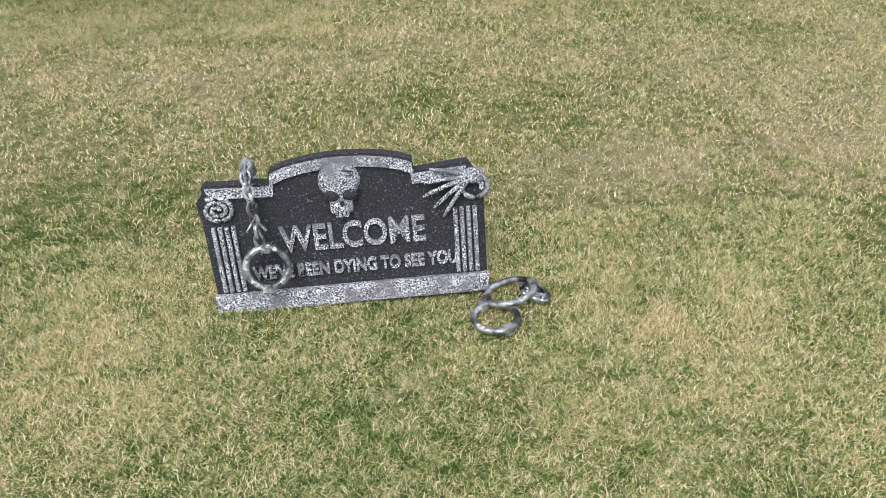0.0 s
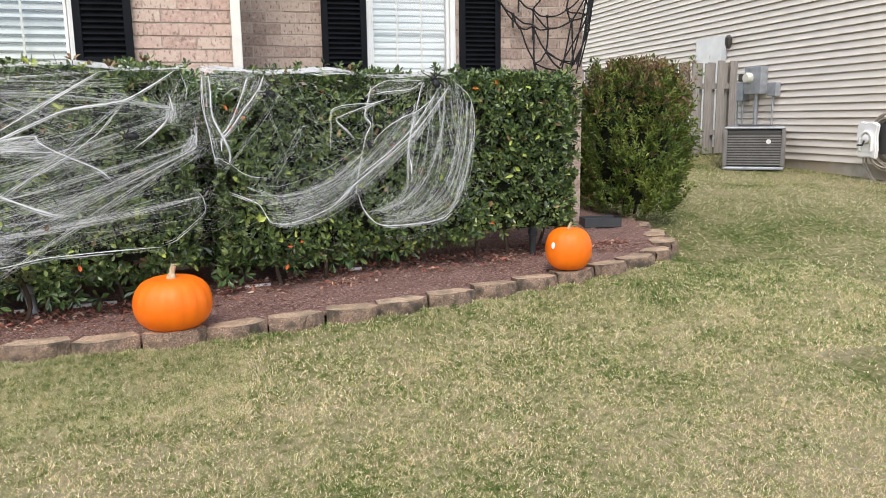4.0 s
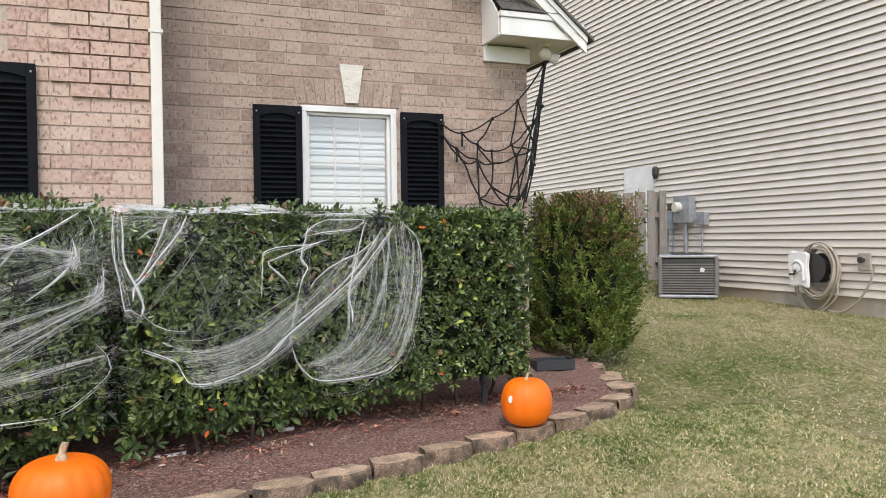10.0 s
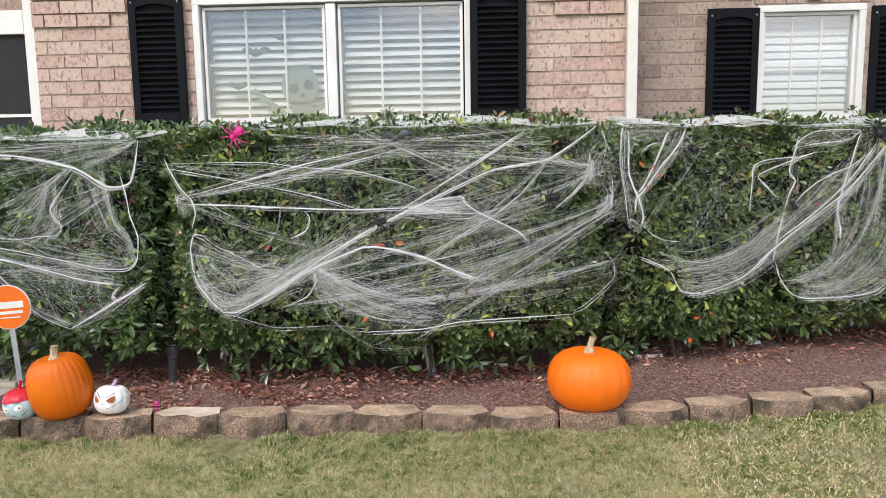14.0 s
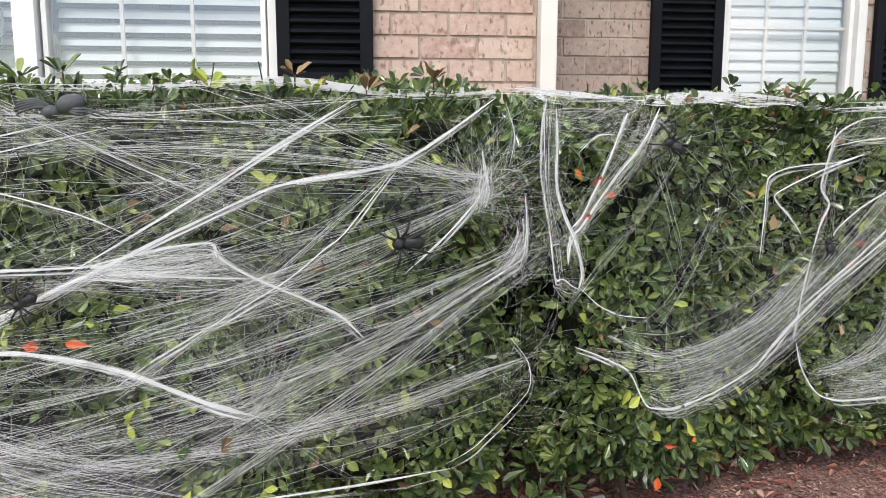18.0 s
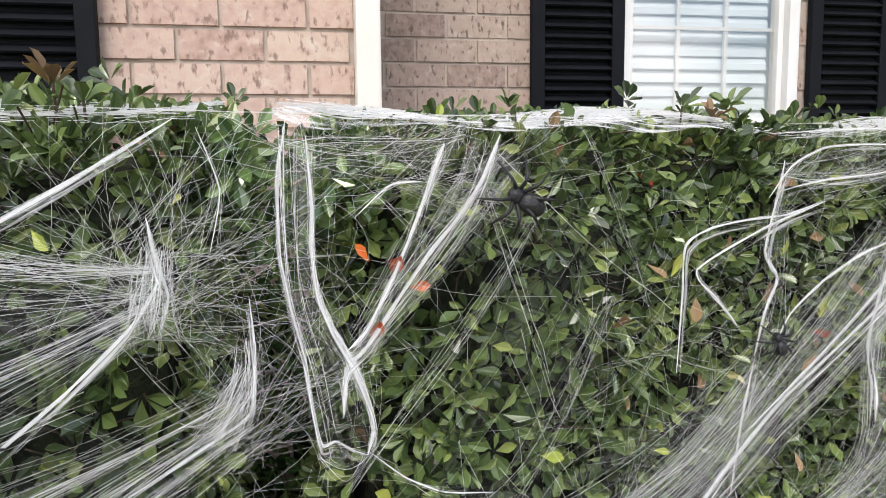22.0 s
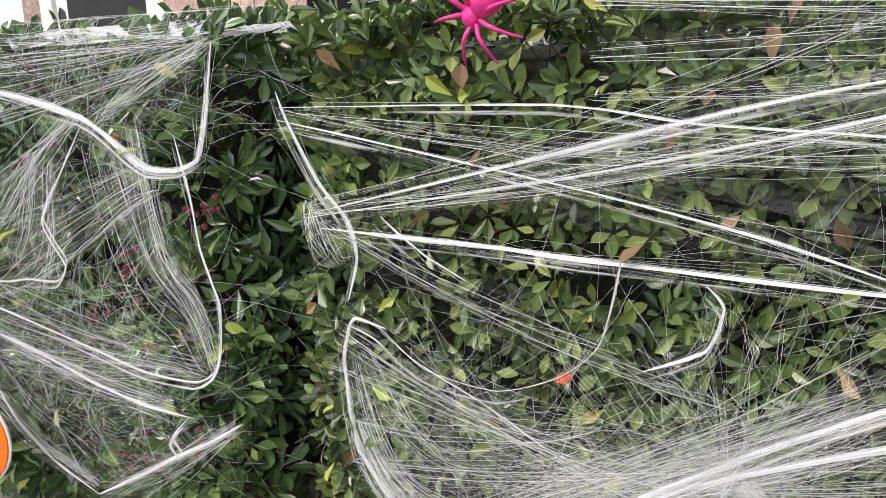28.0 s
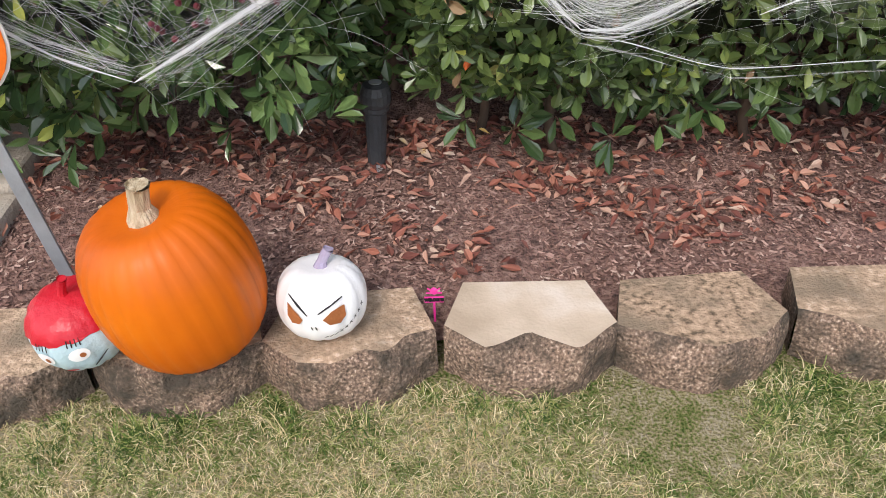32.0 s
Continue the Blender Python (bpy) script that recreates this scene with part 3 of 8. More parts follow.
def rosettes(rng, C, N, leaf=0.05, wide=0.42, count=6, open_=0.9):
    """Whorls of leaves at C that face along N."""
    n = len(C)
    C, N = np.repeat(C, count, 0), np.repeat(N, count, 0)
    N = N / np.linalg.norm(N, axis=1)[:, None]
    ref = np.where(np.abs(N[:, 2:3]) < 0.8, np.array([[0, 0, 1.0]]), np.array([[1.0, 0, 0]]))
    U = np.cross(N, ref)
    U /= np.linalg.norm(U, axis=1)[:, None]
    Vv = np.cross(N, U)
    a = np.tile(np.arange(count) * 2 * np.pi / count, n) + np.repeat(rng.uniform(0, 6.3, n), count) + rng.normal(0, 0.3, n * count)
    R = np.cos(a)[:, None] * U + np.sin(a)[:, None] * Vv
    tilt = rng.uniform(open_ - 0.45, open_ + 0.4, n * count)[:, None]
    A = np.cos(tilt) * N + np.sin(tilt) * R
    L = leaf * rng.uniform(0.65, 1.25, n * count)
    up = N * np.sin(tilt) - R * np.cos(tilt) + 0.25 * rng.normal(0, 1, (n * count, 3))
    return leaf_arrays(C + 0.1 * leaf * R, A, up, L, L * wide * rng.uniform(0.85, 1.15, n * count))


def lawn_base(x, y):
    side = np.clip((x - 4.2) / 3.6, 0, 1)
    dip = side * side * (3 - 2 * side) * (0.075 + 0.05 * np.clip(y - 7.5, 0, 3)) * (1 - 0.6 * np.clip((y - 10.6) / 1.2, 0, 1))
    return 0.079 * np.clip(y, -5.0, 12.5) - 0.115 + 0.012 * np.sin(x * 1.3 + 0.4) * np.sin(y * 1.1) - dip


LATTICE = np.random.default_rng(77).random((64, 64))


def value_noise(x, y):
    """Smooth noise from 0 to 1 over a lattice of one unit."""
    x0, y0 = np.floor(x).astype(int), np.floor(y).astype(int)
    u, v = x - x0, y - y0
    u, v = u * u * (3 - 2 * u), v * v * (3 - 2 * v)
    a, b = LATTICE[x0 % 64, y0 % 64], LATTICE[(x0 + 1) % 64, y0 % 64]
    c, d = LATTICE[x0 % 64, (y0 + 1) % 64], LATTICE[(x0 + 1) % 64, (y0 + 1) % 64]
    return (a + (b - a) * u) * (1 - v) + (c + (d - c) * u) * v


STRAW = [(1.65, 2.3, 0.30), (1.95, 2.25, 0.3), (1.02, 1.52, 0.17), (1.25, 1.50, 0.15), (-0.2, 1.49, 0.17), (0.02, 1.42, 0.13), (0.9, 2.2, 0.22), (2.3, 3.9, 0.4),
         (-0.4, 3.15, 0.5), (0.4, 3.4, 0.3), (1.2, 2.12, 0.2), (0.72, 1.27, 0.08), (2.6, 2.7, 0.5), (5.5, 7.8, 1.8), (7.5, 8.6, 1.6), (6.4, 5.2, 1.2), (4.6, 4.4, 0.6), (-1.61, 4.05, 0.13)]
LUSH = [(0.84, 1.2, 0.16), (-0.13, 2.1, 0.22), (1.17, 2.63, 0.25), (0.40, 1.24, 0.16), (0.57, 1.13, 0.12), (1.25, 1.28, 0.15), (0.53, 2.7, 0.25), (1.14, 2.4, 0.12),
        (1.3, 4.35, 0.2), (3.4, 4.9, 0.45), (4.3, 5.7, 0.5), (-0.1, 1.2, 0.1), (-1.45, 4.1, 0.1), (-1.2, 4.05, 0.12), (-1.9, 4.0, 0.08), (2.6, 4.6, 0.3)]


def dryness(x, y):
    d = 0.445 + 0.09 * np.clip((y - 1.9) / 0.9, 0, 1) - 0.05 * np.clip((x - 0.7) / 0.5, 0, 1) * np.clip((1.5 - y) / 0.4, 0, 1) - 0.05 * np.clip((x - 3.0) / 1.5, 0, 1) + 0.14 * (value_noise(x * 0.9, y * 1.3) - 0.5) + 0.20 * (value_noise(x * 3.1 + 9, y * 3.7) - 0.5) + 0.30 * (value_noise(x * 9.3 + 3, y * 10.1 + 7) - 0.5)
    for px, py, r in STRAW:
        d = d + (0.16 if r < 0.9 else 0.08) * np.exp(-((x - px) ** 2 + (y - py) ** 2) / (r * r))
    for px, py, r in LUSH:
        d = d - 0.11 * np.exp(-((x - px) ** 2 + (y - py) ** 2) / (r * r))
    return d


def with_dryness(me, d):
    me.attributes.new("dry", "FLOAT", "POINT").data.foreach_set("value", np.asarray(d, np.float32))
    return me


def lawn_z(x, y):
    edge = np.interp(x, FRONT_X, FRONT_Y)
    return lawn_base(x, y) + (0.025 + 0.03 * np.clip((x + 1.6) / 1.0, 0, 1)) * np.exp(-((y - edge) / 0.26) ** 2) * np.clip((edge + 0.10 - y) / 0.10, 0, 1)


def bed_z(x, y):
    return 0.285 + 0.10 * (y - 4.6) + 0.010 * (x + 1.5)


FRONT_X = [-4.4, -2.0, -0.17, 0.4, 0.97, 1.5, 1.85, 2.45, 2.83, 3.1, 3.3, 3.42, 3.47]
FRONT_Y = [4.08, 4.15, 4.20, 4.31, 4.42, 4.53, 4.62, 4.77, 4.92, 5.05, 5.25, 5.55, 6.0]


def hedge_y(x):
    return np.interp(x, [-3.4, -2.0, -0.6, -0.2, 0.0, 0.3, 0.5, 1.1, 2.4], [4.56, 4.53, 4.51, 4.58, 4.69, 4.80, 4.81, 5.02, 5.1])

# ---- ground: one sheet to the horizon, the lawn rising towards the houses ----
def sheet():
    xs = np.concatenate([[-600, -150, -50, -20, -10], np.arange(-6, 12.01, 0.15), [16, 30, 60, 160, 600]])
    ys = np.concatenate([[-600, -150, -40, -15, -8], np.arange(-5, 3.2, 0.3), np.arange(3.3, 5.6, 0.05), np.arange(5.7, 13.01, 0.3), [18, 40, 120, 600]])
    X, Y = np.meshgrid(xs, ys)
    V = np.stack([X, Y, lawn_z(X, Y)], -1).reshape(-1, 3)
    w = len(xs)
    i = (np.arange(len(ys) - 1)[:, None] * w + np.arange(w - 1)[None]).reshape(-1, 1)
    me = with_dryness(quads_mesh("ground", V, i + np.array([[0, 1, w + 1, w]])), dryness(V[:, 0], V[:, 1]))
    me.polygons.foreach_set("use_smooth", [True] * len(me.polygons))
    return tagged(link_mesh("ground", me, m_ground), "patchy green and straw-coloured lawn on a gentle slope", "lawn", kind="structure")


ground = sheet()


def mulch_bed():
    xs = np.linspace(-4.4, 3.45, 150)
    V, F, k = [], [], 26
    for n, x in enumerate(xs):
        y0 = np.interp(x, FRONT_X, FRONT_Y) + 0.09
        y1 = 6.14 if x < 3.02 else 7.4
        for j in range(k):
            y = y0 + (y1 - y0) * j / (k - 1)
            V.append((x, y, bed_z(x, y) + 0.012 * noise.noise((x * 4, y * 4, 0)) + 0.008 * noise.noise((x * 14, y * 14, 3))))
        if n:
            F += [((n - 1) * k + j, n * k + j, n * k + j + 1, (n - 1) * k + j + 1) for j in range(k - 1)]
    me = quads_mesh("mulch_bed", V, F)
    me.polygons.foreach_set("use_smooth", [True] * len(me.polygons))
    return tagged(link_mesh("mulch_bed", me, m_mulch), "dark brown mulch planting bed along the house wall", "planting bed", kind="structure")


mulch = mulch_bed()

# ---- house walls (backing; the bricks stand proud of it) ----
REC_Y, BAY_Y, COURSE = 6.135, 5.56, 0.079


def wall_slab(name, outline, y0, y1, label):
    return tagged(part(name, prism(bmesh.new(), outline, y0, y1), m_mortar), label, "wall", kind="structure")


WIN2 = (1.265, 1.95, 0.95, 2.375)      # gable window: x0 x1 z0 z1
WIN1 = (-2.235, -0.575, 0.95, 2.40)    # arched window: below the arch
ARCH = (-1.405, 0.83, 0.72)            # centre, half width, rise


def rake_z(x):
    return 2.875 + (3.24 - x) * 0.835


def hole_wall(name, x0, x1, y0, y1, z0, tops, hole, label):
    """A wall with one opening: two sides, below and above it, joined as one slab."""
    bm = bmesh.new()
    hx0, hx1, hz0, hz1 = hole
    for a, b in ((x0, hx0), (hx1, x1)):
        prism(bm, [(a, z0), (b, z0), (b, tops(b)), (a, tops(a))], y0, y1)
    prism(bm, [(hx0, z0), (hx1, z0), (hx1, hz0), (hx0, hz0)], y0, y1)
    prism(bm, [(hx0, hz1), (hx1, hz1), (hx1, tops(hx1)), (hx0, tops(hx0))], y0, y1)
    return tagged(part(name, bm, m_mortar), label, "wall", kind="structure")


def gable_top(x):
    return min(rake_z(x) - 0.1, 6.0)


wall_gable = hole_wall("wall_gable", 0.30, 3.0, REC_Y, REC_Y + 0.25, 0.1, gable_top, WIN2, "scuffed darker pinkish brown brick gable wall")
wall_bay = hole_wall("wall_bay", -3.22, 0.34, BAY_Y, BAY_Y + 0.2, 0.1, lambda x: 4.6, (WIN1[0], WIN1[1], WIN1[2], 3.12), "pale pink brick front wall with raised corner quoins")
wall_return = tagged(box_part("wall_return", (0.12, 0.34, BAY_Y + 0.203, REC_Y, 0.1, 4.6), m_mortar), "side of the projecting brick front wall", "wall", kind="structure")
# Entry walls take the darker brick: the recess's shade is in the colour.
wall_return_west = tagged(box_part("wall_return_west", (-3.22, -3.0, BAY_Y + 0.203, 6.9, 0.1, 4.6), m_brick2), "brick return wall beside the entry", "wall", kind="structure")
wall_entry = tagged(box_part("wall_entry", (-5.6, -3.0, 6.903, 7.1, 0.1, 4.6), m_brick2), "brick entry wall with its shade in the darker brick colour", "wall", kind="structure")
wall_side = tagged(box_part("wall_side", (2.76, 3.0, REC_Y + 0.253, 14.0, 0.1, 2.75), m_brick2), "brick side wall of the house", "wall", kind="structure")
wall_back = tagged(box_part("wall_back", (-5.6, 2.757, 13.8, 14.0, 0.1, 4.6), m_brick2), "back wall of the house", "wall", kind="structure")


def brick_field(wall, x0, x1, z0, z1, y, mat, keep, seed, near, length=0.203, label="joined bricks", proud=0.006, cuts=()):
    """Courses of bricks on a wall; those for which near(x, z) holds are pieces of their own, the rest one mesh."""
    rng = random.Random(seed)
    V, F, made = [], [], 0
    shared = {}
    row = 0
    z = z0
    while z < z1:
        x = x0 - (length / 2 if row % 2 else 0) - 0.02
        while x < x1:
            a, b = max(x, x0), min(x + length - 0.010, x1)
            for g0, g1, h0, h1 in cuts:
                if h0 < z + COURSE / 2 < h1 and b > g0 and a < g1:
                    a, b = (a, min(b, g0)) if a < g0 else (max(a, g1), b)
            if b - a > 0.03 and keep((a + b) / 2, z + COURSE / 2, a, b):
                out = y - proud - rng.choice((0, 0.001, 0.002, 0.004)) - (0.016 if quoin((a + b) / 2, z, wall) else 0)
                zz1 = z + COURSE - 0.010
                if near((a + b) / 2, z) and made < 300:
                    key = (round(b - a, 3), round(y - out, 3))
                    if key not in shared:
                        w, d = key
                        shared[key] = mesh_of("brick", box_verts(0, w, -d, 0.004, 0, COURSE - 0.010), BOXF)
                        shared[key].materials.append(mat)
                    o = new("brick", shared[key])
                    o.parent = wall
                    o.matrix_basis = pose(a, y, z)
                    made += 1
                else:
                    n = len(V)
                    V += box_verts(a, b, out, y + 0.004, z, zz1)
                    F += [tuple(i + n for i in q) for q in BOXF]
            x += length
        row += 1
        z += COURSE
    if V:
        rest = link_mesh("bricks", quads_mesh("bricks", V, F), mat, wall)
        tagged(rest, label, kind="stuff")


def quoin(x, z, wall):
    if wall.name != "wall_bay":
        return False
    k = round((z - 2.27) / COURSE) % 16
    return k < 8 and (x > -0.15 or x < -2.72)


def keep_gable(x, z, a, b):
    return z < rake_z(x) - 0.16


def arch_z(x):
    u = (x - ARCH[0]) / (ARCH[1] + 0.06)
    return 2.40 + (ARCH[2] + 0.06) * math.sqrt(max(0.0, 1 - u * u)) if abs(u) < 1 else 0


def keep_bay(x, z, a, b):
    return not (z >= WIN1[3] and z < max(arch_z(a), arch_z(b), arch_z(x)) + 0.01)


def arch_filler():
    """Brickwork over the arch, closing the square opening down to the curve."""
    n = 24
    bm = bmesh.new()
    x0, x1 = WIN1[0], WIN1[1]
    for i in range(n):
        a, b = x0 + (x1 - x0) * i / n, x0 + (x1 - x0) * (i + 1) / n
        za, zb = max(arch_z(a) - 0.06, 2.40), max(arch_z(b) - 0.06, 2.40)
        prism(bm, [(a, za), (b, zb), (b, 3.12), (a, 3.12)], BAY_Y, BAY_Y + 0.2)
    return part("arch_backing", bm, m_mortar, wall_bay)


arch_filler()


# ---- windows ----
def bar(bm, x0, x1, y0, y1, z0, z1):
    return box(bm, x0, x1, y0, y1, z0, z1, 0.004)


def blinds(win, x0, x1, z0, z1, y, tilt, pitch=0.048):
    z = z0
    me = mesh_of("slat", [(0, -0.022, -0.001), (x1 - x0, -0.022, -0.001), (x1 - x0, 0, 0.003), (0, 0, 0.003), (x1 - x0, 0.022, -0.001), (0, 0.022, -0.001)],
                 [(0, 1, 2, 3), (3, 2, 4, 5)])
    me.materials.append(m_blind)
    k = 0
    while z < z1:
        o = new("slat", me)
        o.parent = win
        o.matrix_basis = pose(x0, y, z, tilt + 6 * math.sin(k * 2.1), 0, 0.25 * math.sin(k * 1.7))
        z += pitch
        k += 1


def window_frame(win, x0, x1, z0, z1, y, depth, w, name="frame"):
    bm = bmesh.new()
    bar(bm, x0, x1, y, y + depth, z1 - w, z1)
    bar(bm, x0, x1, y, y + depth, z0, z0 + w)
    bar(bm, x0, x0 + w, y, y + depth, z0 + w, z1 - w)
    bar(bm, x1 - w, x1, y, y + depth, z0 + w, z1 - w)
    return part(name, bm, m_white, win)


def pane(win, x0, x1, z0, z1, y):
    o = link_mesh("pane", mesh_of("pane", [(x0, y, z0), (x1, y, z0), (x1, y, z1), (x0, y, z1)], [(0, 1, 2, 3)]), m_glass, win, "clear reflecting glass")
    o.visible_shadow = False
    return o


def muntins(win, x0, x1, z0, z1, y, nx, nz):
    for i in range(1, nx):
        x = x0 + (x1 - x0) * i / nx
        box_part("muntin", (x - 0.006, x + 0.006, y, y + 0.012, z0, z1), m_white, win)
    for i in range(1, nz):
        z = z0 + (z1 - z0) * i / nz
        box_part("muntin", (x0, x1, y - 0.002, y + 0.010, z - 0.006, z + 0.006), m_white, win)


def gable_window():
    win = tagged(new("window_2"), "white-framed sash window with closed white blinds", "window", kind="structure")
    x0, x1, z0, z1 = WIN2
    window_frame(win, x0, x1, z0, z1, REC_Y - 0.012, 0.11, 0.042)
    window_frame(win, x0 + 0.042, x1 - 0.042, z0 + 0.042, z1 - 0.042, REC_Y + 0.02, 0.05, 0.022, "sash")
    a, b, c, d = x0 + 0.064, x1 - 0.064, z0 + 0.064, z1 - 0.064
    mid = 1.66
    box_part("meeting_rail", (a, b, REC_Y + 0.024, REC_Y + 0.06, mid - 0.02, mid + 0.02), m_white, win)
    pane(win, a, b, c, mid - 0.02, REC_Y + 0.045)
    pane(win, a, b, mid + 0.02, d, REC_Y + 0.045)
    muntins(win, a, b, mid + 0.02, d, REC_Y + 0.052, 3, 2)
    muntins(win, a, b, c, mid - 0.02, REC_Y + 0.052, 3, 2)
    blinds(win, a, b, c, d, REC_Y + 0.09, 72)
    box_part("sill", (x0 - 0.04, x1 + 0.04, REC_Y - 0.05, REC_Y + 0.02, z0 - 0.05, z0 - 0.003), m_stone, win)
    box_part("room_backing", (x0, x1, REC_Y + 0.14, REC_Y + 0.16, z0, z1), m_blind, win)


gable_window()


def arched_window():
    win = tagged(new("window_1"), "wide white double window under an arched fan light, blinds half open", "window", kind="structure")
    x0, x1, z0, z1 = WIN1
    y = BAY_Y
    cx = ARCH[0]
    window_frame(win, x0, x1, z0, z1, y - 0.016, 0.11, 0.04)
    box_part("mullion", (cx - 0.028, cx + 0.028, y - 0.012, y + 0.09, z0 + 0.05, z1 - 0.05), m_white, win)
    for a, b in ((x0 + 0.05, cx - 0.038), (cx + 0.038, x1 - 0.05)):
        window_frame(win, a, b, z0 + 0.05, z1 - 0.05, y + 0.016, 0.05, 0.018, "sash")
        mid = 1.68
        box_part("meeting_rail", (a + 0.018, b - 0.018, y + 0.02, y + 0.06, mid - 0.018, mid + 0.018), m_white, win)
        pane(win, a + 0.018, b - 0.018, z0 + 0.068, mid - 0.018, y + 0.040)
        pane(win, a + 0.018, b - 0.018, mid + 0.018, z1 - 0.068, y + 0.040)
        muntins(win, a + 0.018, b - 0.018, mid + 0.018, z1 - 0.068, y + 0.046, 3, 2)
        muntins(win, a + 0.018, b - 0.018, z0 + 0.068, mid - 0.018, y + 0.046, 3, 2)
        blinds(win, a + 0.02, b - 0.02, z0 + 0.07, z1 - 0.07, y + 0.12, 50)
    # fan light
    bm = bmesh.new()
    n = 28
    outer, inner = [], []
    for i in range(n + 1):
        a = math.pi * i / n
        outer.append((cx + ARCH[1] * math.cos(a), z1 + 0.003 + ARCH[2] * math.sin(a)))
        inner.append((cx + (ARCH[1] - 0.055) * math.cos(a), z1 + 0.003 + (ARCH[2] - 0.055) * math.sin(a)))
    for i in range(n):
        prism(bm, [outer[i], outer[i + 1], inner[i + 1], inner[i]], y - 0.016, y + 0.09)
    part("arch_frame", bm, m_white, win)
    bm = bmesh.new()
    bm.faces.new([bm.verts.new((px, y + 0.04, pz)) for px, pz in inner[::-1]])
    part("pane", bm, m_glass, win, "curved fan light glass").visible_shadow = False
    for k in range(1, 8):
        a = math.pi * k / 8
        bm = bmesh.new()
        c, s = math.cos(a), math.sin(a)
        p0 = (cx + 0.16 * c, z1 + 0.02 + 0.14 * s)
        p1 = (cx + (ARCH[1] - 0.05) * c, z1 + (ARCH[2] - 0.05) * s)
        w = 0.009
        prism(bm, [(p0[0] - s * w, p0[1] + c * w), (p1[0] - s * w, p1[1] + c * w), (p1[0] + s * w, p1[1] - c * w), (p0[0] + s * w, p0[1] - c * w)], y + 0.046, y + 0.058)
        part("muntin", bm, m_white, win)
    pleat = bmesh.new()
    k = 36
    for i in range(k):
        a0, a1 = math.pi * i / k, math.pi * (i + 1) / k
        am = (a0 + a1) / 2
        def at(a, r, d):
            return pleat.verts.new((cx + r * (ARCH[1] - 0.06) * math.cos(a), y + 0.075 + d, z1 + 0.01 + r * (ARCH[2] - 0.06) * math.sin(a)))
        pleat.faces.new((at(a0, 0.05, 0), at(a0, 1, 0), at(am, 1, 0.02), at(am, 0.05, 0.004)))
        pleat.faces.new((at(am, 0.05, 0.004), at(am, 1, 0.02), at(a1, 1, 0), at(a1, 0.05, 0)))
    part("pleated_shade", pleat, m_blind, win, "white pleated arch shade")
    # flat dark sheet instead of the unlit room
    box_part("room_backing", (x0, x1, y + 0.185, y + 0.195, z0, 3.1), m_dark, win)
    return win


window_1 = arched_window()


def shutter():
    """A louvred shutter 0.33 wide and 1.42 high, hung on its top edge."""
    s = thing("shutter", "black louvred vinyl window shutter with an arched top panel", "shutter", "shutters beside the windows")
    w, h = 0.325, 1.42
    bm = bmesh.new()
    box(bm, 0, 0.045, -0.03, 0, -h, 0, 0.004)
    box(bm, w - 0.045, w, -0.03, 0, -h, 0, 0.004)
    box(bm, 0.045, w - 0.045, -0.03, 0, -h, -h + 0.09, 0.003)
    box(bm, 0.045, w - 0.045, -0.03, 0, -0.75, -0.69, 0.003)
    arch = [(0.045, 0.0), (w - 0.045, 0.0)] + [(w - 0.045 - (w - 0.09) * i / 8, -0.075 + 0.022 * math.sin(math.pi * i / 8)) for i in range(9)]
    prism(bm, arch, -0.03, 0)
    part("stile_frame", bm, m_black, s)
    box_part("backing", (0.04, w - 0.04, -0.006, -0.002, -h + 0.05, -0.05), m_black, s)
    me = mesh_of("louvre", box_verts(0.045, w - 0.045, -0.016, 0.014, -0.003, 0.003), BOXF)
    me.materials.append(m_black)
    for i in range(36):
        z = -0.10 - 0.0345 * i
        if -0.77 < z < -0.675:
            continue
        o = new("louvre", me)
        o.parent = s
        o.matrix_basis = pose(0, -0.016, z, 38, 0, 0)
    for x in (0.022, w - 0.022):
        bm = bmesh.new()
        bmesh.ops.create_icosphere(bm, subdivisions=1, radius=0.007, matrix=Matrix.Translation((x, -0.031, -0.045)))
        part("screw", bm, m_steel, s)
    return s


sh = shutter()
sh.matrix_basis = pose(0.945, REC_Y - 0.014, 2.358)
for x, y, z in ((1.975, REC_Y - 0.014, 2.353), (-0.582, BAY_Y - 0.03, 2.41), (-2.605, BAY_Y - 0.03, 2.42)):
    copy_thing(sh, pose(x, y, z))

# flared soldier course and keystone over the gable window
for i in range(11):
    u = (i - 5) * 0.066
    if i == 5:
        continue
    a, c = 1.607 + u - 0.029, 1.607 + 1.10 * u - 0.031
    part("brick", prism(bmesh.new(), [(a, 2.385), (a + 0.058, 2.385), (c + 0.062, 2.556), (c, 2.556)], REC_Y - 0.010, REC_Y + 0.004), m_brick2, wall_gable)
part("keystone", prism(bmesh.new(), [(1.575, 2.40), (1.665, 2.40), (1.705, 2.665), (1.535, 2.665)], REC_Y - 0.035, REC_Y + 0.004), m_stone, wall_gable, "pale chiselled stone keystone")


# ---- downspout, cornice, roof ----
def downspout():
    d = thing("downspout", "cream painted metal downspout in the wall corner", "downspout")
    part("pipe", box(bmesh.new(), 0.318, 0.378, BAY_Y - 0.085, BAY_Y - 0.022, 0.5, 4.7, 0.008), m_cream, d)
    for z in (1.0, 2.62, 4.2):
        box_part("strap", (0.31, 0.386, BAY_Y - 0.089, BAY_Y - 0.018, z, z + 0.02), m_cream, d)
    part("elbow", box(bmesh.new(), 0.318, 0.378, BAY_Y - 0.22, BAY_Y - 0.03, 0.42, 0.49, 0.01), m_cream, d)


downspout()


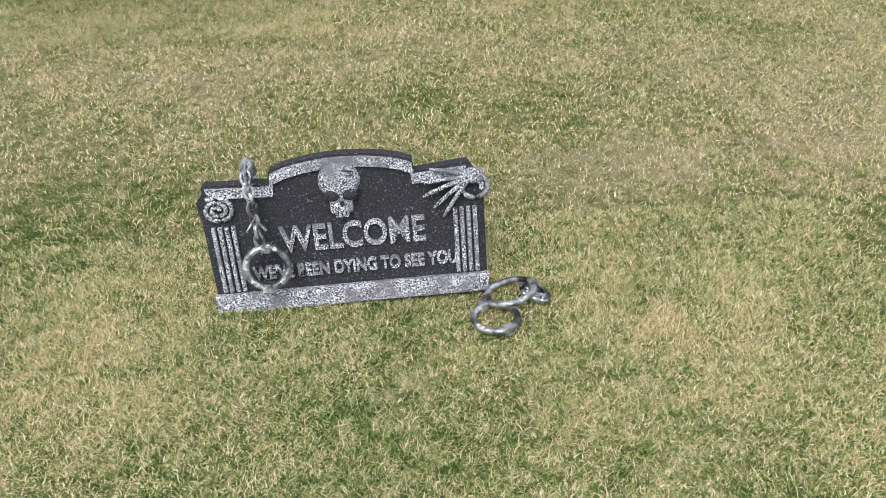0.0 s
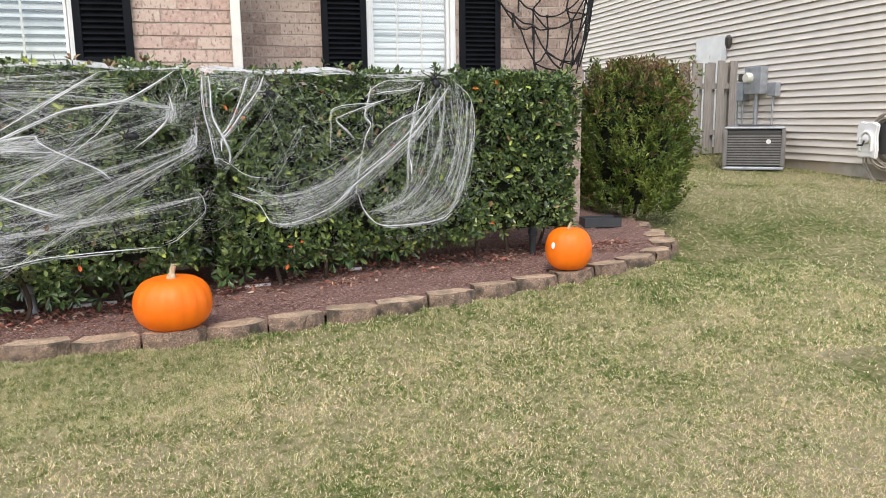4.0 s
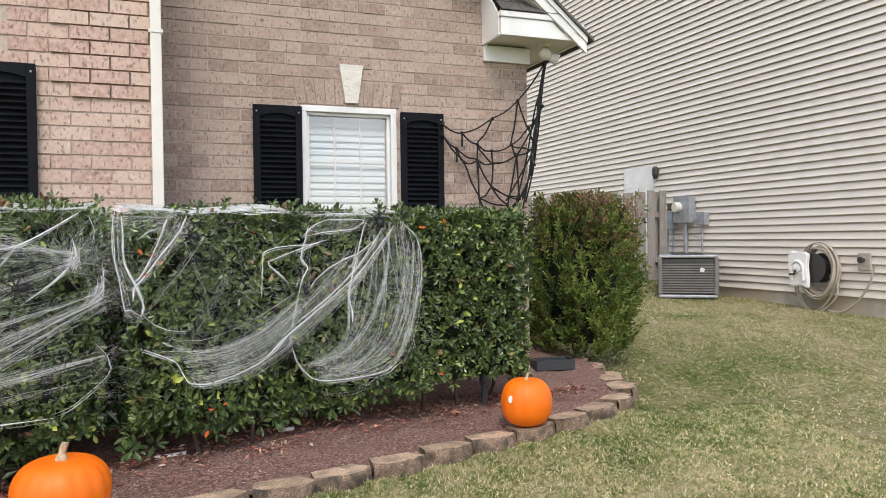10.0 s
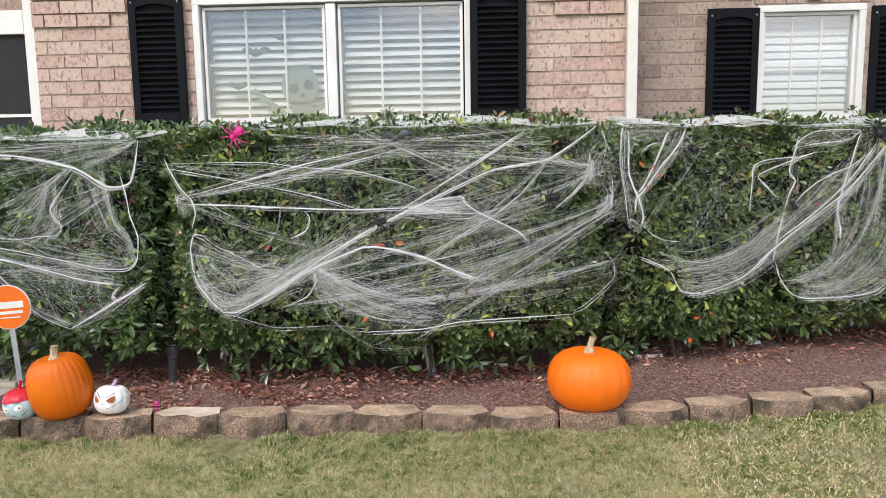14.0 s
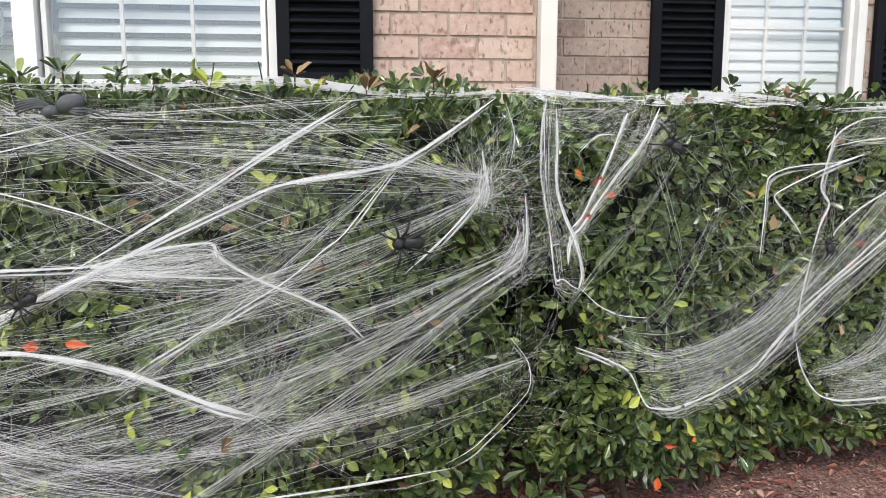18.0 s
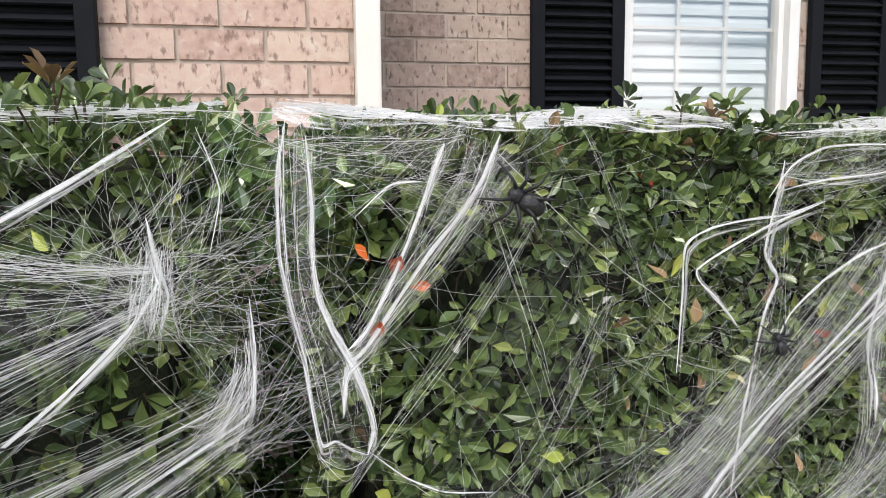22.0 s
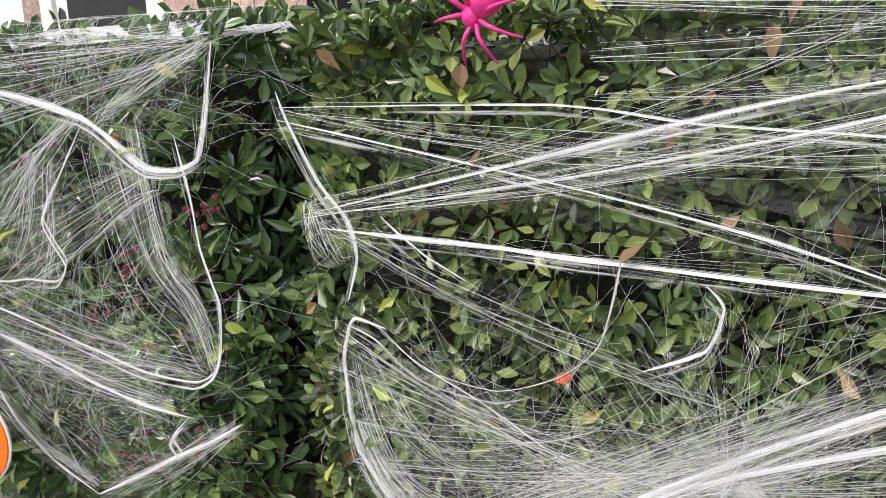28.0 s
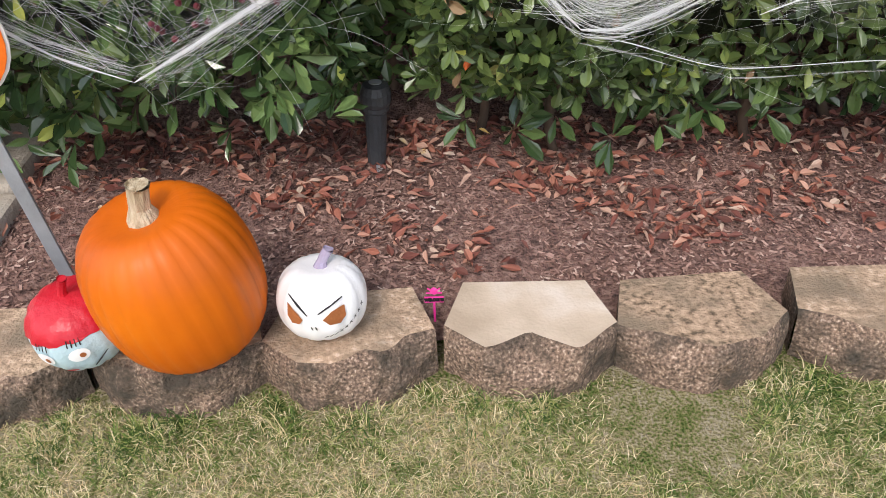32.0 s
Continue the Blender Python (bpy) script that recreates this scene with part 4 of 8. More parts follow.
def roofing():
    roof = tagged(new("roof"), "white boxed eaves and grey shingled gable roof", "roof", kind="structure")
    y0, y1 = 5.78, REC_Y
    # frieze on the brick along the rake
    xa, xb = -0.6, 2.66
    part("frieze_board", prism(bmesh.new(), [(xa, rake_z(xa) - 0.30), (xb, rake_z(xb) - 0.135), (xb, rake_z(xb) + 0.02), (xa, rake_z(xa) + 0.02)], y1 - 0.03, y1 - 0.004), m_white, roof)
    # sloping soffit boards, one by one
    for i in range(26):
        a = 3.14 - 0.145 * i
        b = a - 0.141
        part("soffit_board", prism(bmesh.new(), [(a, rake_z(a) - 0.03), (b, rake_z(b) - 0.03), (b, rake_z(b) - 0.02), (a, rake_z(a) - 0.02)], y0 + 0.022, y1 - 0.031), m_cream, roof)
    x0, x1 = -0.6, 3.315
    part("rake_fascia", prism(bmesh.new(), [(x0, rake_z(x0) - 0.075), (x1, rake_z(x1) - 0.075 + 0.06), (x1, rake_z(x1) + 0.10), (x0, rake_z(x0) + 0.10)], y0, y0 + 0.02), m_white, roof, "white rake fascia board")
    part("rake_trim", prism(bmesh.new(), [(x0, rake_z(x0) + 0.06), (x1, rake_z(x1) + 0.06), (x1, rake_z(x1) + 0.10), (x0, rake_z(x0) + 0.10)], y0 - 0.014, y0 - 0.002), m_white, roof)
    # roof slope
    part("roof_slope", prism(bmesh.new(), [(x0 - 1, rake_z(x0 - 1) + 0.103), (3.36, rake_z(3.36) + 0.103), (3.36, rake_z(3.36) + 0.125), (x0 - 1, rake_z(x0 - 1) + 0.125)], y0 - 0.03, 14.2), m_shingle, roof, "grey asphalt shingles")
    # boxed cornice return
    bx0, bx1, bz0, bz1 = 2.632, 3.31, 2.885, 3.01
    part("return_fascia", box(bmesh.new(), bx0, bx1, y0 + 0.022, y0 + 0.05, bz0, bz1, 0.004), m_white, roof)
    part("return_crown", box(bmesh.new(), bx0 - 0.006, bx1 - 0.12, y0 + 0.010, y0 + 0.045, bz1 + 0.003, bz1 + 0.045, 0.006), m_white, roof)
    part("return_side", prism(bmesh.new(), [(bx0, bz0), (bx0 + 0.02, bz0), (bx0 + 0.02, bz1), (bx0, bz1)], y0 + 0.052, y1 - 0.002), m_white, roof)
    part("return_soffit", box(bmesh.new(), bx0 + 0.021, bx1, y0 + 0.052, y1 + 0.9, bz0 + 0.012, bz0 + 0.02), m_cream, roof)
    box_part("eave_fascia", (bx1 - 0.02, bx1, y0 + 0.053, 14.0, bz0, bz1), m_white, roof)
    part("return_frieze", box(bmesh.new(), bx0, 3.012, y1 - 0.035, y1 - 0.008, 2.765, 2.882, 0.003), m_white, roof)
    bm = bmesh.new()
    # upright panel between the return and the rake
    v = [bm.verts.new(c) for c in ((bx0 - 0.004, y1 - 0.004, bz0), (bx0 - 0.004, y0 + 0.06, bz0 + 0.01), (bx0 - 0.004, y0 + 0.06, bz1 + 0.03), (bx0 - 0.004, y1 - 0.004, 3.36))]
    bm.faces.new(v)
    r = bmesh.ops.extrude_face_region(bm, geom=bm.faces[:])
    bmesh.ops.translate(bm, vec=(0.012, 0, 0), verts=[e for e in r["geom"] if isinstance(e, bmesh.types.BMVert)])
    part("return_cheek", bm, m_white, roof)
    # little shingled roof on the return
    for k in range(4):
        t0, t1 = k / 4, (k + 1) / 4
        ya, yb = y0 + 0.0 + (y1 - y0) * t0, y0 + (y1 - y0) * t1
        za, zb = bz1 + 0.048 + 0.33 * t0, bz1 + 0.048 + 0.33 * t1
        for j in range(4):
            xa = bx0 - 0.004 + 0.165 * j - (0.05 if k % 2 else 0)
            xb = xa + 0.162
            xa = max(xa, bx0 - 0.004)
            xb = min(xb, 3.24 - (za - 2.9) / 0.835 + 0.12)
            if xb - xa < 0.02:
                continue
            bm = bmesh.new()
            q = [(xa, ya, za + 0.008), (xb, ya, za + 0.008), (xb, yb, zb), (xa, yb, zb)]
            w = [bm.verts.new(c) for c in q] + [bm.verts.new((c[0], c[1], c[2] - 0.006)) for c in q]
            for f in BOXF:
                bm.faces.new([w[i] for i in f])
            bmesh.ops.recalc_face_normals(bm, faces=bm.faces)
            part("shingle", bm, m_shingle, roof)


roofing()


def flood_light():
    f = thing("flood_light", "white twin flood light under the eave corner", "light fixture", at=(3.08, 5.99, 2.82))
    bm = bmesh.new()
    bmesh.ops.create_uvsphere(bm, u_segments=16, v_segments=10, radius=0.048)
    part("globe", bm, m_globe, f, "frosted round bulb", True)
    bm = bmesh.new()
    lathe(bm, [(0.02, 0), (0.03, 0.02), (0.045, 0.08), (0.047, 0.085)], 14)
    part("spot_head", bm, m_cream, f, "flared metal spot head", True, m=pose(0.03, 0.01, -0.01, 20, 115, 0))
    bm = bmesh.new()
    lathe(bm, [(0.018, 0.0), (0.018, 0.03), (0.05, 0.032), (0.05, 0.062)], 14)
    part("base", bm, m_cream, f, m=pose(0.0, 0.02, 0.022))


flood_light()


# ---- neighbouring house ----
def neighbour():
    h = thing("neighbour_house", "beige vinyl-sided house with dark red brick front, white garage", "house")
    X, Y0, Y1 = 8.6, 7.33, 19.0
    part("side_wall", prism(bmesh.new(), [(X + 0.03, 0.62), (X + 0.2, 0.62), (X + 0.2, 9.5), (X + 0.03, 9.5)], Y0 + 0.2, Y1), m_trim, h)
    k, z = 0, 0.64
    exposure = 0.105
    def eave(zz):
        return 15.5 + (8.36 - zz) * 1.72
    while z < 8.6:
        ye = min(Y1, eave(z))
        if ye > Y0 + 0.4:
            # face, shadow ledge, recess and underside of one lap
            prof = [(X - 0.020, z), (X + 0.006, z + exposure - 0.020), (X + 0.029, z + exposure - 0.020), (X + 0.029, z + exposure), (X + 0.029, z)]
            me = mesh_of("siding_panel", [(px, yy, pz) for px, pz in prof for yy in (Y0 + 0.13, ye)], [(0, 2, 3, 1), (2, 4, 5, 3), (4, 6, 7, 5), (0, 1, 9, 8)])
            link_mesh("siding_panel", me, m_vinyl, h)
        z += exposure
        k += 1
    box_part("corner_post", (X - 0.012, X + 0.05, Y0, Y0 + 0.128, 0.62, 9.0), m_trim, h, "taupe vinyl corner trim")
    part("foundation", prism(bmesh.new(), [(X + 0.012, 0.1), (X + 0.2, 0.1), (X + 0.2, 0.66), (X + 0.012, 0.66)], Y0 + 0.14, Y1), m_concrete, h, "stained concrete footing")
    # rake boards, soffit and roof
    def raked(name, x0, x1, dz0, dz1, mat, label=""):
        bm = bmesh.new()
        a = [(x0, eave(z), z + d) for z, d in ((4.0, dz0), (9.6, dz0), (9.6, dz1), (4.0, dz1))]
        v = [bm.verts.new(c) for c in a] + [bm.verts.new((x1, c[1], c[2])) for c in a]
        for f in BOXF:
            bm.faces.new([v[i] for i in f])
        bmesh.ops.recalc_face_normals(bm, faces=bm.faces)
        part(name, bm, mat, h, label)
    raked("soffit", X - 0.30, X + 0.05, 0.0, 0.03, m_cream)
    raked("rake_board", X - 0.33, X - 0.303, -0.03, 0.16, m_steel, "pale grey rake board")
    raked("roof_slope", X - 0.36, X + 6, 0.165, 0.20, m_shingle, "dark shingled roof")
    # brick front with the garage
    gx0, gx1, gz = 9.235, 13.9, 2.49
    part("front_wall", prism(bmesh.new(), [(X + 0.052, 0.3), (gx0, 0.3), (gx0, gz), (gx1, gz), (gx1, 0.3), (15.0, 0.3), (15.0, 9.0), (X + 0.052, 9.0)], Y0 + 0.03, Y0 + 0.2), m_redmortar, h)
    V, F, row, z = [], [], 0, 0.28
    while z < 6.4:
        x = X + 0.052 - (0.1 if row % 2 else 0)
        while x < 11.4:
            a, b = max(x, X + 0.052), x + 0.186
            if z < gz and a < gx0:
                b = min(b, gx0 - 0.002)
            if gz - 0.04 <= z < gz + 0.2 and a < gx0 - 0.12:
                b = min(b, gx0 - 0.13)
            if z > 4.05 and a < 9.56:
                b = min(b, 9.575)
            if b - a > 0.03 and not (b > gx0 and z < gz) and not (b > gx0 - 0.12 and gz - 0.04 <= z < gz + 0.2) and not (9.58 < b and a < 11.1 and z > 4.05):
                n = len(V)
                V += box_verts(a, b, Y0 + 0.02, Y0 + 0.034, z, z + 0.055)
                F += [tuple(i + n for i in q) for q in BOXF]
            x += 0.2
        z += 0.068
        row += 1
    for i in range(30):
        x = gx0 + 0.068 * i - 0.12
        n = len(V)
        V += box_verts(x, x + 0.058, Y0 + 0.01, Y0 + 0.034, gz + 0.003, gz + 0.2)
        F += [tuple(i + n for i in q) for q in BOXF]
    tagged(link_mesh("bricks", quads_mesh("bricks", V, F), m_redbrick, h), "dark red bricks with pale joints", kind="stuff")
    # brick end below the corner trim
    for row in range(5):
        box_part("brick", (X + 0.012, X + 0.05, Y0 + 0.02, Y0 + 0.136, 0.28 + 0.068 * row, 0.338 + 0.068 * row), m_redbrick, h)
    door = box_part("garage_door", (gx0, gx1, Y0 + 0.11, Y0 + 0.15, 0.5, gz), m_garage, h, "white panelled garage door")
    for i in range(4):
        for j in range(5):
            z, x = 0.58 + 0.49 * i, gx0 + 0.12 + 0.95 * j
            box_part("panel", (x, x + 0.8, Y0 + 0.098, Y0 + 0.112, z, z + 0.36), m_garage, door)
    # upper window with shutter
    wz0, wz1 = 4.08, 5.6
    s = box_part("shutter", (9.60, 9.98, Y0 - 0.01, Y0 + 0.018, wz0, wz1), m_black, h, "black shutter")
    box_part("window", (9.99, 11.0, Y0 - 0.004, Y0 + 0.016, wz0, wz1), m_white, h)
    # wall lantern beside the garage
    lan = thing("wall_lantern", "aged bronze carriage lantern on the brick garage wall", "lantern", at=(9.10, Y0 + 0.02, 2.36))
    bm = bmesh.new()
    box(bm, -0.06, 0.06, -0.03, 0.0, -0.12, 0.14, 0.008)
    part("back_plate", bm, m_brass, lan)
    part("glass_body", lathe(bmesh.new(), [(0.05, -0.12), (0.075, 0.05), (0.075, 0.07)], 6), m_steel, lan, m=pose(0.03, -0.14, -0.02))
    part("cap", lathe(bmesh.new(), [(0.095, 0.052), (0.06, 0.10), (0.02, 0.13), (0.012, 0.17)], 6), m_brass, lan, m=pose(0.03, -0.14, -0.02))
    part("foot", lathe(bmesh.new(), [(0.012, -0.17), (0.055, -0.125), (0.055, -0.115)], 6), m_brass, lan, m=pose(0.03, -0.14, -0.02))
    tube_part("arm", [(smooth_path([(0, -0.02, 0.09), (0.01, -0.10, 0.17), (0.03, -0.14, 0.14)]), 0.01)], m_brass, lan)
    # side door seen over the fence, with its light
    d = box_part("side_door", (X - 0.03, X + 0.02, 12.12, 13.02, 0.9, 2.68), m_white, h, "white panelled side door in a white frame")
    for i in range(2):
        for j in range(2):
            box_part("panel", (X - 0.045, X - 0.032, 12.25 + 0.34 * i, 12.53 + 0.34 * i, 1.0 + 0.75 * j, 1.62 + 0.75 * j), m_white, d)
    lit = part("door_light", lathe(bmesh.new(), [(0.03, -0.1), (0.06, -0.02), (0.06, 0.08), (0.03, 0.12)], 8), m_brass, h, "bronze wall light", m=pose(X - 0.08, 12.0, 2.54))


neighbour()



# ---- hedges ----
def hedge(x0, x1, z1, back, seed, label, bottom=0.42, dens=900, leaf=0.041, wide=0.44, green=None, right_round=0.12, fruit=0, lift=0.0, hollows=()):
    rng = np.random.default_rng(seed)
    h = thing("hedge", label, "hedge", "clipped hedges along the front wall", at=((x0 + x1) / 2, back - 0.3, float(bed_z((x0 + x1) / 2, back - 0.3))))
    off = np.array(h.matrix_world.translation)

    def lump(x, z):
        return 0.03 * np.sin(x * 5.1 + seed) * np.sin(z * 4.3 + 1) + 0.025 * np.sin(x * 11 + z * 7)

    def inset(u, a, b, r):
        """How far a rounded corner draws the face back near its ends."""
        d = np.minimum(u - a, b - u)
        return np.where(d < r, r - np.sqrt(np.maximum(r * r - (r - np.maximum(d, 0)) ** 2, 0)), 0)

    # front
    n = int(dens * (x1 - x0) * (z1 - bottom))
    x, z = rng.uniform(x0, x1, n), rng.uniform(bottom, z1, n)
    depth = np.abs(rng.normal(0, 0.035, n)) + np.where(rng.random(n) < 0.25, rng.uniform(0, 0.12, n), 0)
    y = hedge_y(x) + lump(x, z) + depth + np.where(z > 1.0, inset(z, 0.0, z1, 0.2), inset(z, bottom - 0.05, 9.0, 0.26)) + inset(x, x0, x1, right_round)
    rise = bottom + lift * np.clip((x - 1.4) / 0.9, 0, 1)
    ok = z > rise
    for hx, hz, rx, rz in hollows:
        ok &= ((x - hx) / rx) ** 2 + ((z - hz) / rz) ** 2 > rng.uniform(0.6, 1.2, n)
    x, y, z, n = x[ok], y[ok], z[ok], int(ok.sum())
    C = [np.stack([x, y, z], -1)]
    N = [np.stack([rng.normal(0, 0.45, n), -1 + 0 * x, 0.35 + rng.normal(0, 0.4, n)], -1)]
    # top
    m = int(dens * 0.95 * (x1 - x0) * 0.6)
    x = rng.uniform(x0, x1, m)
    y = hedge_y(x) + 0.03 + rng.random(m) ** 1.4 * (back - hedge_y(x))
    z = z1 - 0.035 + 0.10 * (y - hedge_y(x)) + lump(x, y) * 0.5 - np.abs(rng.normal(0, 0.03, m)) + np.where(rng.random(m) < 0.06, rng.uniform(0, 0.06, m), 0)
    C.append(np.stack([x, y, z], -1))
    N.append(np.stack([rng.normal(0, 0.5, m), -0.35 + rng.normal(0, 0.4, m), 1 + 0 * x], -1))
    # ends
    for side, xe in ((-1, x0), (1, x1)):
        k = int(dens * 0.7 * 0.6 * (z1 - bottom))
        y = rng.uniform(float(hedge_y(xe)) + 0.04, back, k)
        z = rng.uniform(bottom, z1, k)
        x = xe - side * (np.abs(rng.normal(0, 0.03, k)) + inset(z, bottom - 0.05, z1, 0.1)) + lump(y, z) * 0.6
        C.append(np.stack([x, y, z], -1))
        N.append(np.stack([side + 0 * y, rng.normal(0, 0.5, k) - 0.2, 0.3 + rng.normal(0, 0.4, k)], -1))
    C, N = np.concatenate(C), np.concatenate(N)
    tagged(link_mesh("leaves", quads_mesh("leaves", *rosettes(rng, C - off, N, leaf, wide, 6)), green or m_leaf, h), "small glossy dark green leaves", kind="stuff")
    # single coloured leaves
    for mat, amount, lab in ((m_leafyel, 34, "yellow-green leaves"), (m_leafred, 5, "orange-red leaves"), (m_leafbrown, 30, "browned leaves")):
        k = int(amount * (x1 - x0))
        pick = rng.choice(int(n), k)
        tagged(link_mesh("turned_leaves", quads_mesh("turned_leaves", *rosettes(rng, C[pick] - off + (0, -0.03, 0.0), N[pick], 0.046, 0.46, 1)), mat, h), lab, kind="stuff")
    # near-black solid core: the hedge's inner shade put into its colour
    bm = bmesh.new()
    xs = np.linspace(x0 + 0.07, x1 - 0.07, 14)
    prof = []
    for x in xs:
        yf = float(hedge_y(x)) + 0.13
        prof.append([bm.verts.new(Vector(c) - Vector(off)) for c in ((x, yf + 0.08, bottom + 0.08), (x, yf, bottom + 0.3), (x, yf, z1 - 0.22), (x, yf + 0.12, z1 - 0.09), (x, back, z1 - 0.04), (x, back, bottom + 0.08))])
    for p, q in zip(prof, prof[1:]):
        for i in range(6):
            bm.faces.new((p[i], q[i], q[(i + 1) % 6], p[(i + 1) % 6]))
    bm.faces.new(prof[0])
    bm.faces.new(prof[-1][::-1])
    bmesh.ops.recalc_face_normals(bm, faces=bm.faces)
    part("shade_core", bm, m_innershade, h, "near-black solid core painted as the hedge's inner shade")
    # stems
    r = random.Random(seed)
    for i in range(int((x1 - x0) / 0.22)):
        x = x0 + 0.12 + 0.22 * i + r.uniform(-0.04, 0.04)
        y = float(hedge_y(x)) + r.uniform(0.16, 0.4)
        z = float(bed_z(x, y)) - 0.02
        pts = [Vector((x, y, z)) - Vector(off), Vector((x + r.uniform(-.05, .05), y, z + 0.15)) - Vector(off), Vector((x + r.uniform(-.1, .1), y - 0.03, bottom + 0.3)) - Vector(off)]
        tube_part("stem", [(smooth_path(pts, 4), 0.012)], m_twig, h, sides=6)
    # fine twigs among the leaves
    paths = []
    for i in range(int(260 * (x1 - x0))):
        x, z = r.uniform(x0 + .05, x1 - .05), r.uniform(bottom + .1, z1 - .03)
        y = float(hedge_y(x)) + 0.12
        p = Vector((x, y, z)) - Vector(off)
        q = p + Vector((r.uniform(-.06, .06), -r.uniform(0.05, 0.13), r.uniform(0, 0.09)))
        paths.append(([p, (p + q) / 2 + Vector((0, 0.01, 0.008)), q], 0.0016))
    tagged(tube_part("twig_mass", paths, m_twig, h, sides=3), kind="stuff")
    if fruit:
        paths = []
        bm = bmesh.new()
        for cx, cz in ((-2.21, 1.28), (-2.39, 1.16), (-2.5, 1.05), (-2.28, 0.82), (-2.43, 0.76), (-2.64, 1.3)):
            for i in range(9):
                p = Vector((cx + r.uniform(-.05, .05), float(hedge_y(cx)) - 0.02 + r.uniform(-.02, .02), cz + r.uniform(-.05, .03))) - Vector(off)
                bmesh.ops.create_icosphere(bm, subdivisions=1, radius=0.007, matrix=Matrix.Translation(p))
        tagged(part("berries", bm, m_berry, h), "clusters of dark red berries", kind="stuff")
    return h


hedge_a = hedge(-3.5, -2.18, 1.58, 5.45, 11, "clipped glossy green hedge draped in cobweb, dark red berries", 0.50, dens=560, leaf=0.062, wide=0.37, green=m_leafdeep, fruit=1)
hedge_b = hedge(-2.03, 0.045, 1.605, 5.45, 12, "broad clipped green hedge draped in white cobweb", 0.52, leaf=0.039, hollows=((0.06, 1.2, 0.06, 0.18),))
hedge_c = hedge(0.215, 2.51, 1.60, 5.62, 13, "clipped green hedge, cobweb over one half", 0.50, right_round=0.2, lift=0.12, hollows=((0.995, 0.86, 0.05, 0.09), (0.215, 1.20, 0.05, 0.20), (0.24, 0.98, 0.07, 0.05)))


def gap_growth():
    """Deep shaded leaves in the two gaps between the hedges."""
    rng = np.random.default_rng(31)
    for x0, x1, y0, lab in ((-2.28, -1.96, 4.80, "shaded leaves in the gap between two hedges"), (0.03, 0.24, 5.24, "dark leaves deep in a hedge gap")):
        h = thing("shrub", lab, "shrub", "shrubs in the hedge gaps", at=((x0 + x1) / 2, y0 + 0.2, float(bed_z(x0, y0))))
        off = np.array(h.matrix_world.translation)
        n = 330 if x0 < 0 else 230
        C = np.stack([rng.uniform(x0, x1, n), y0 + rng.uniform(0, 0.22, n), rng.uniform(0.45, 1.5, n)], -1)
        if x0 > 0:
            C = C[(C[:, 2] < 1.42)]
            n = len(C)
            # the hedges meet over the gap
            top = 90
            xs = rng.uniform(x0 - 0.03, x1 + 0.05, top)
            C = np.concatenate([C, np.stack([xs, hedge_y(xs) + rng.uniform(0.02, 0.3, top), rng.uniform(1.42, 1.585, top)], -1)])
            n += top
        N = np.stack([rng.normal(0, 0.5, n), -1 + 0 * C[:, 0], 0.3 + rng.normal(0, 0.4, n)], -1)
        tagged(link_mesh("leaves", quads_mesh("leaves", *rosettes(rng, C - off, N, 0.044, 0.42, 6)), m_leafdeep, h), kind="stuff")
        tube_part("stem", [(smooth_path([(0, 0.05, -0.02), (0.02, 0.05, 0.5), (-0.02, 0.03, 1.1)], 5), 0.014)], m_twig, h)


gap_growth()


def low_sprigs():
    """Leafy growth hanging to the mulch along the foot of the hedges."""
    rng = np.random.default_rng(8)
    for x0, x1, n, target in ((-3.4, -2.45, 70, hedge_a), (-1.95, -0.1, 120, hedge_b), (0.14, 1.5, 110, hedge_c)):
        off = np.array(target.matrix_world.translation)
        x = rng.uniform(x0, x1, n)
        y = hedge_y(x) + rng.uniform(0.14, 0.42, n)
        z = bed_z(x, y) + 0.07 + 0.28 * rng.random(n)
        C = np.stack([x, y, z], -1)
        N = np.stack([rng.normal(0, 0.6, n), -1 + 0 * x, 0.2 + rng.normal(0, 0.4, n)], -1)
        tagged(link_mesh("low_leaves", quads_mesh("low_leaves", *rosettes(rng, C - off, N, 0.070, 0.33, 6, 1.0)), m_leafdeep, target), "leafy low shoots", kind="stuff")


low_sprigs()


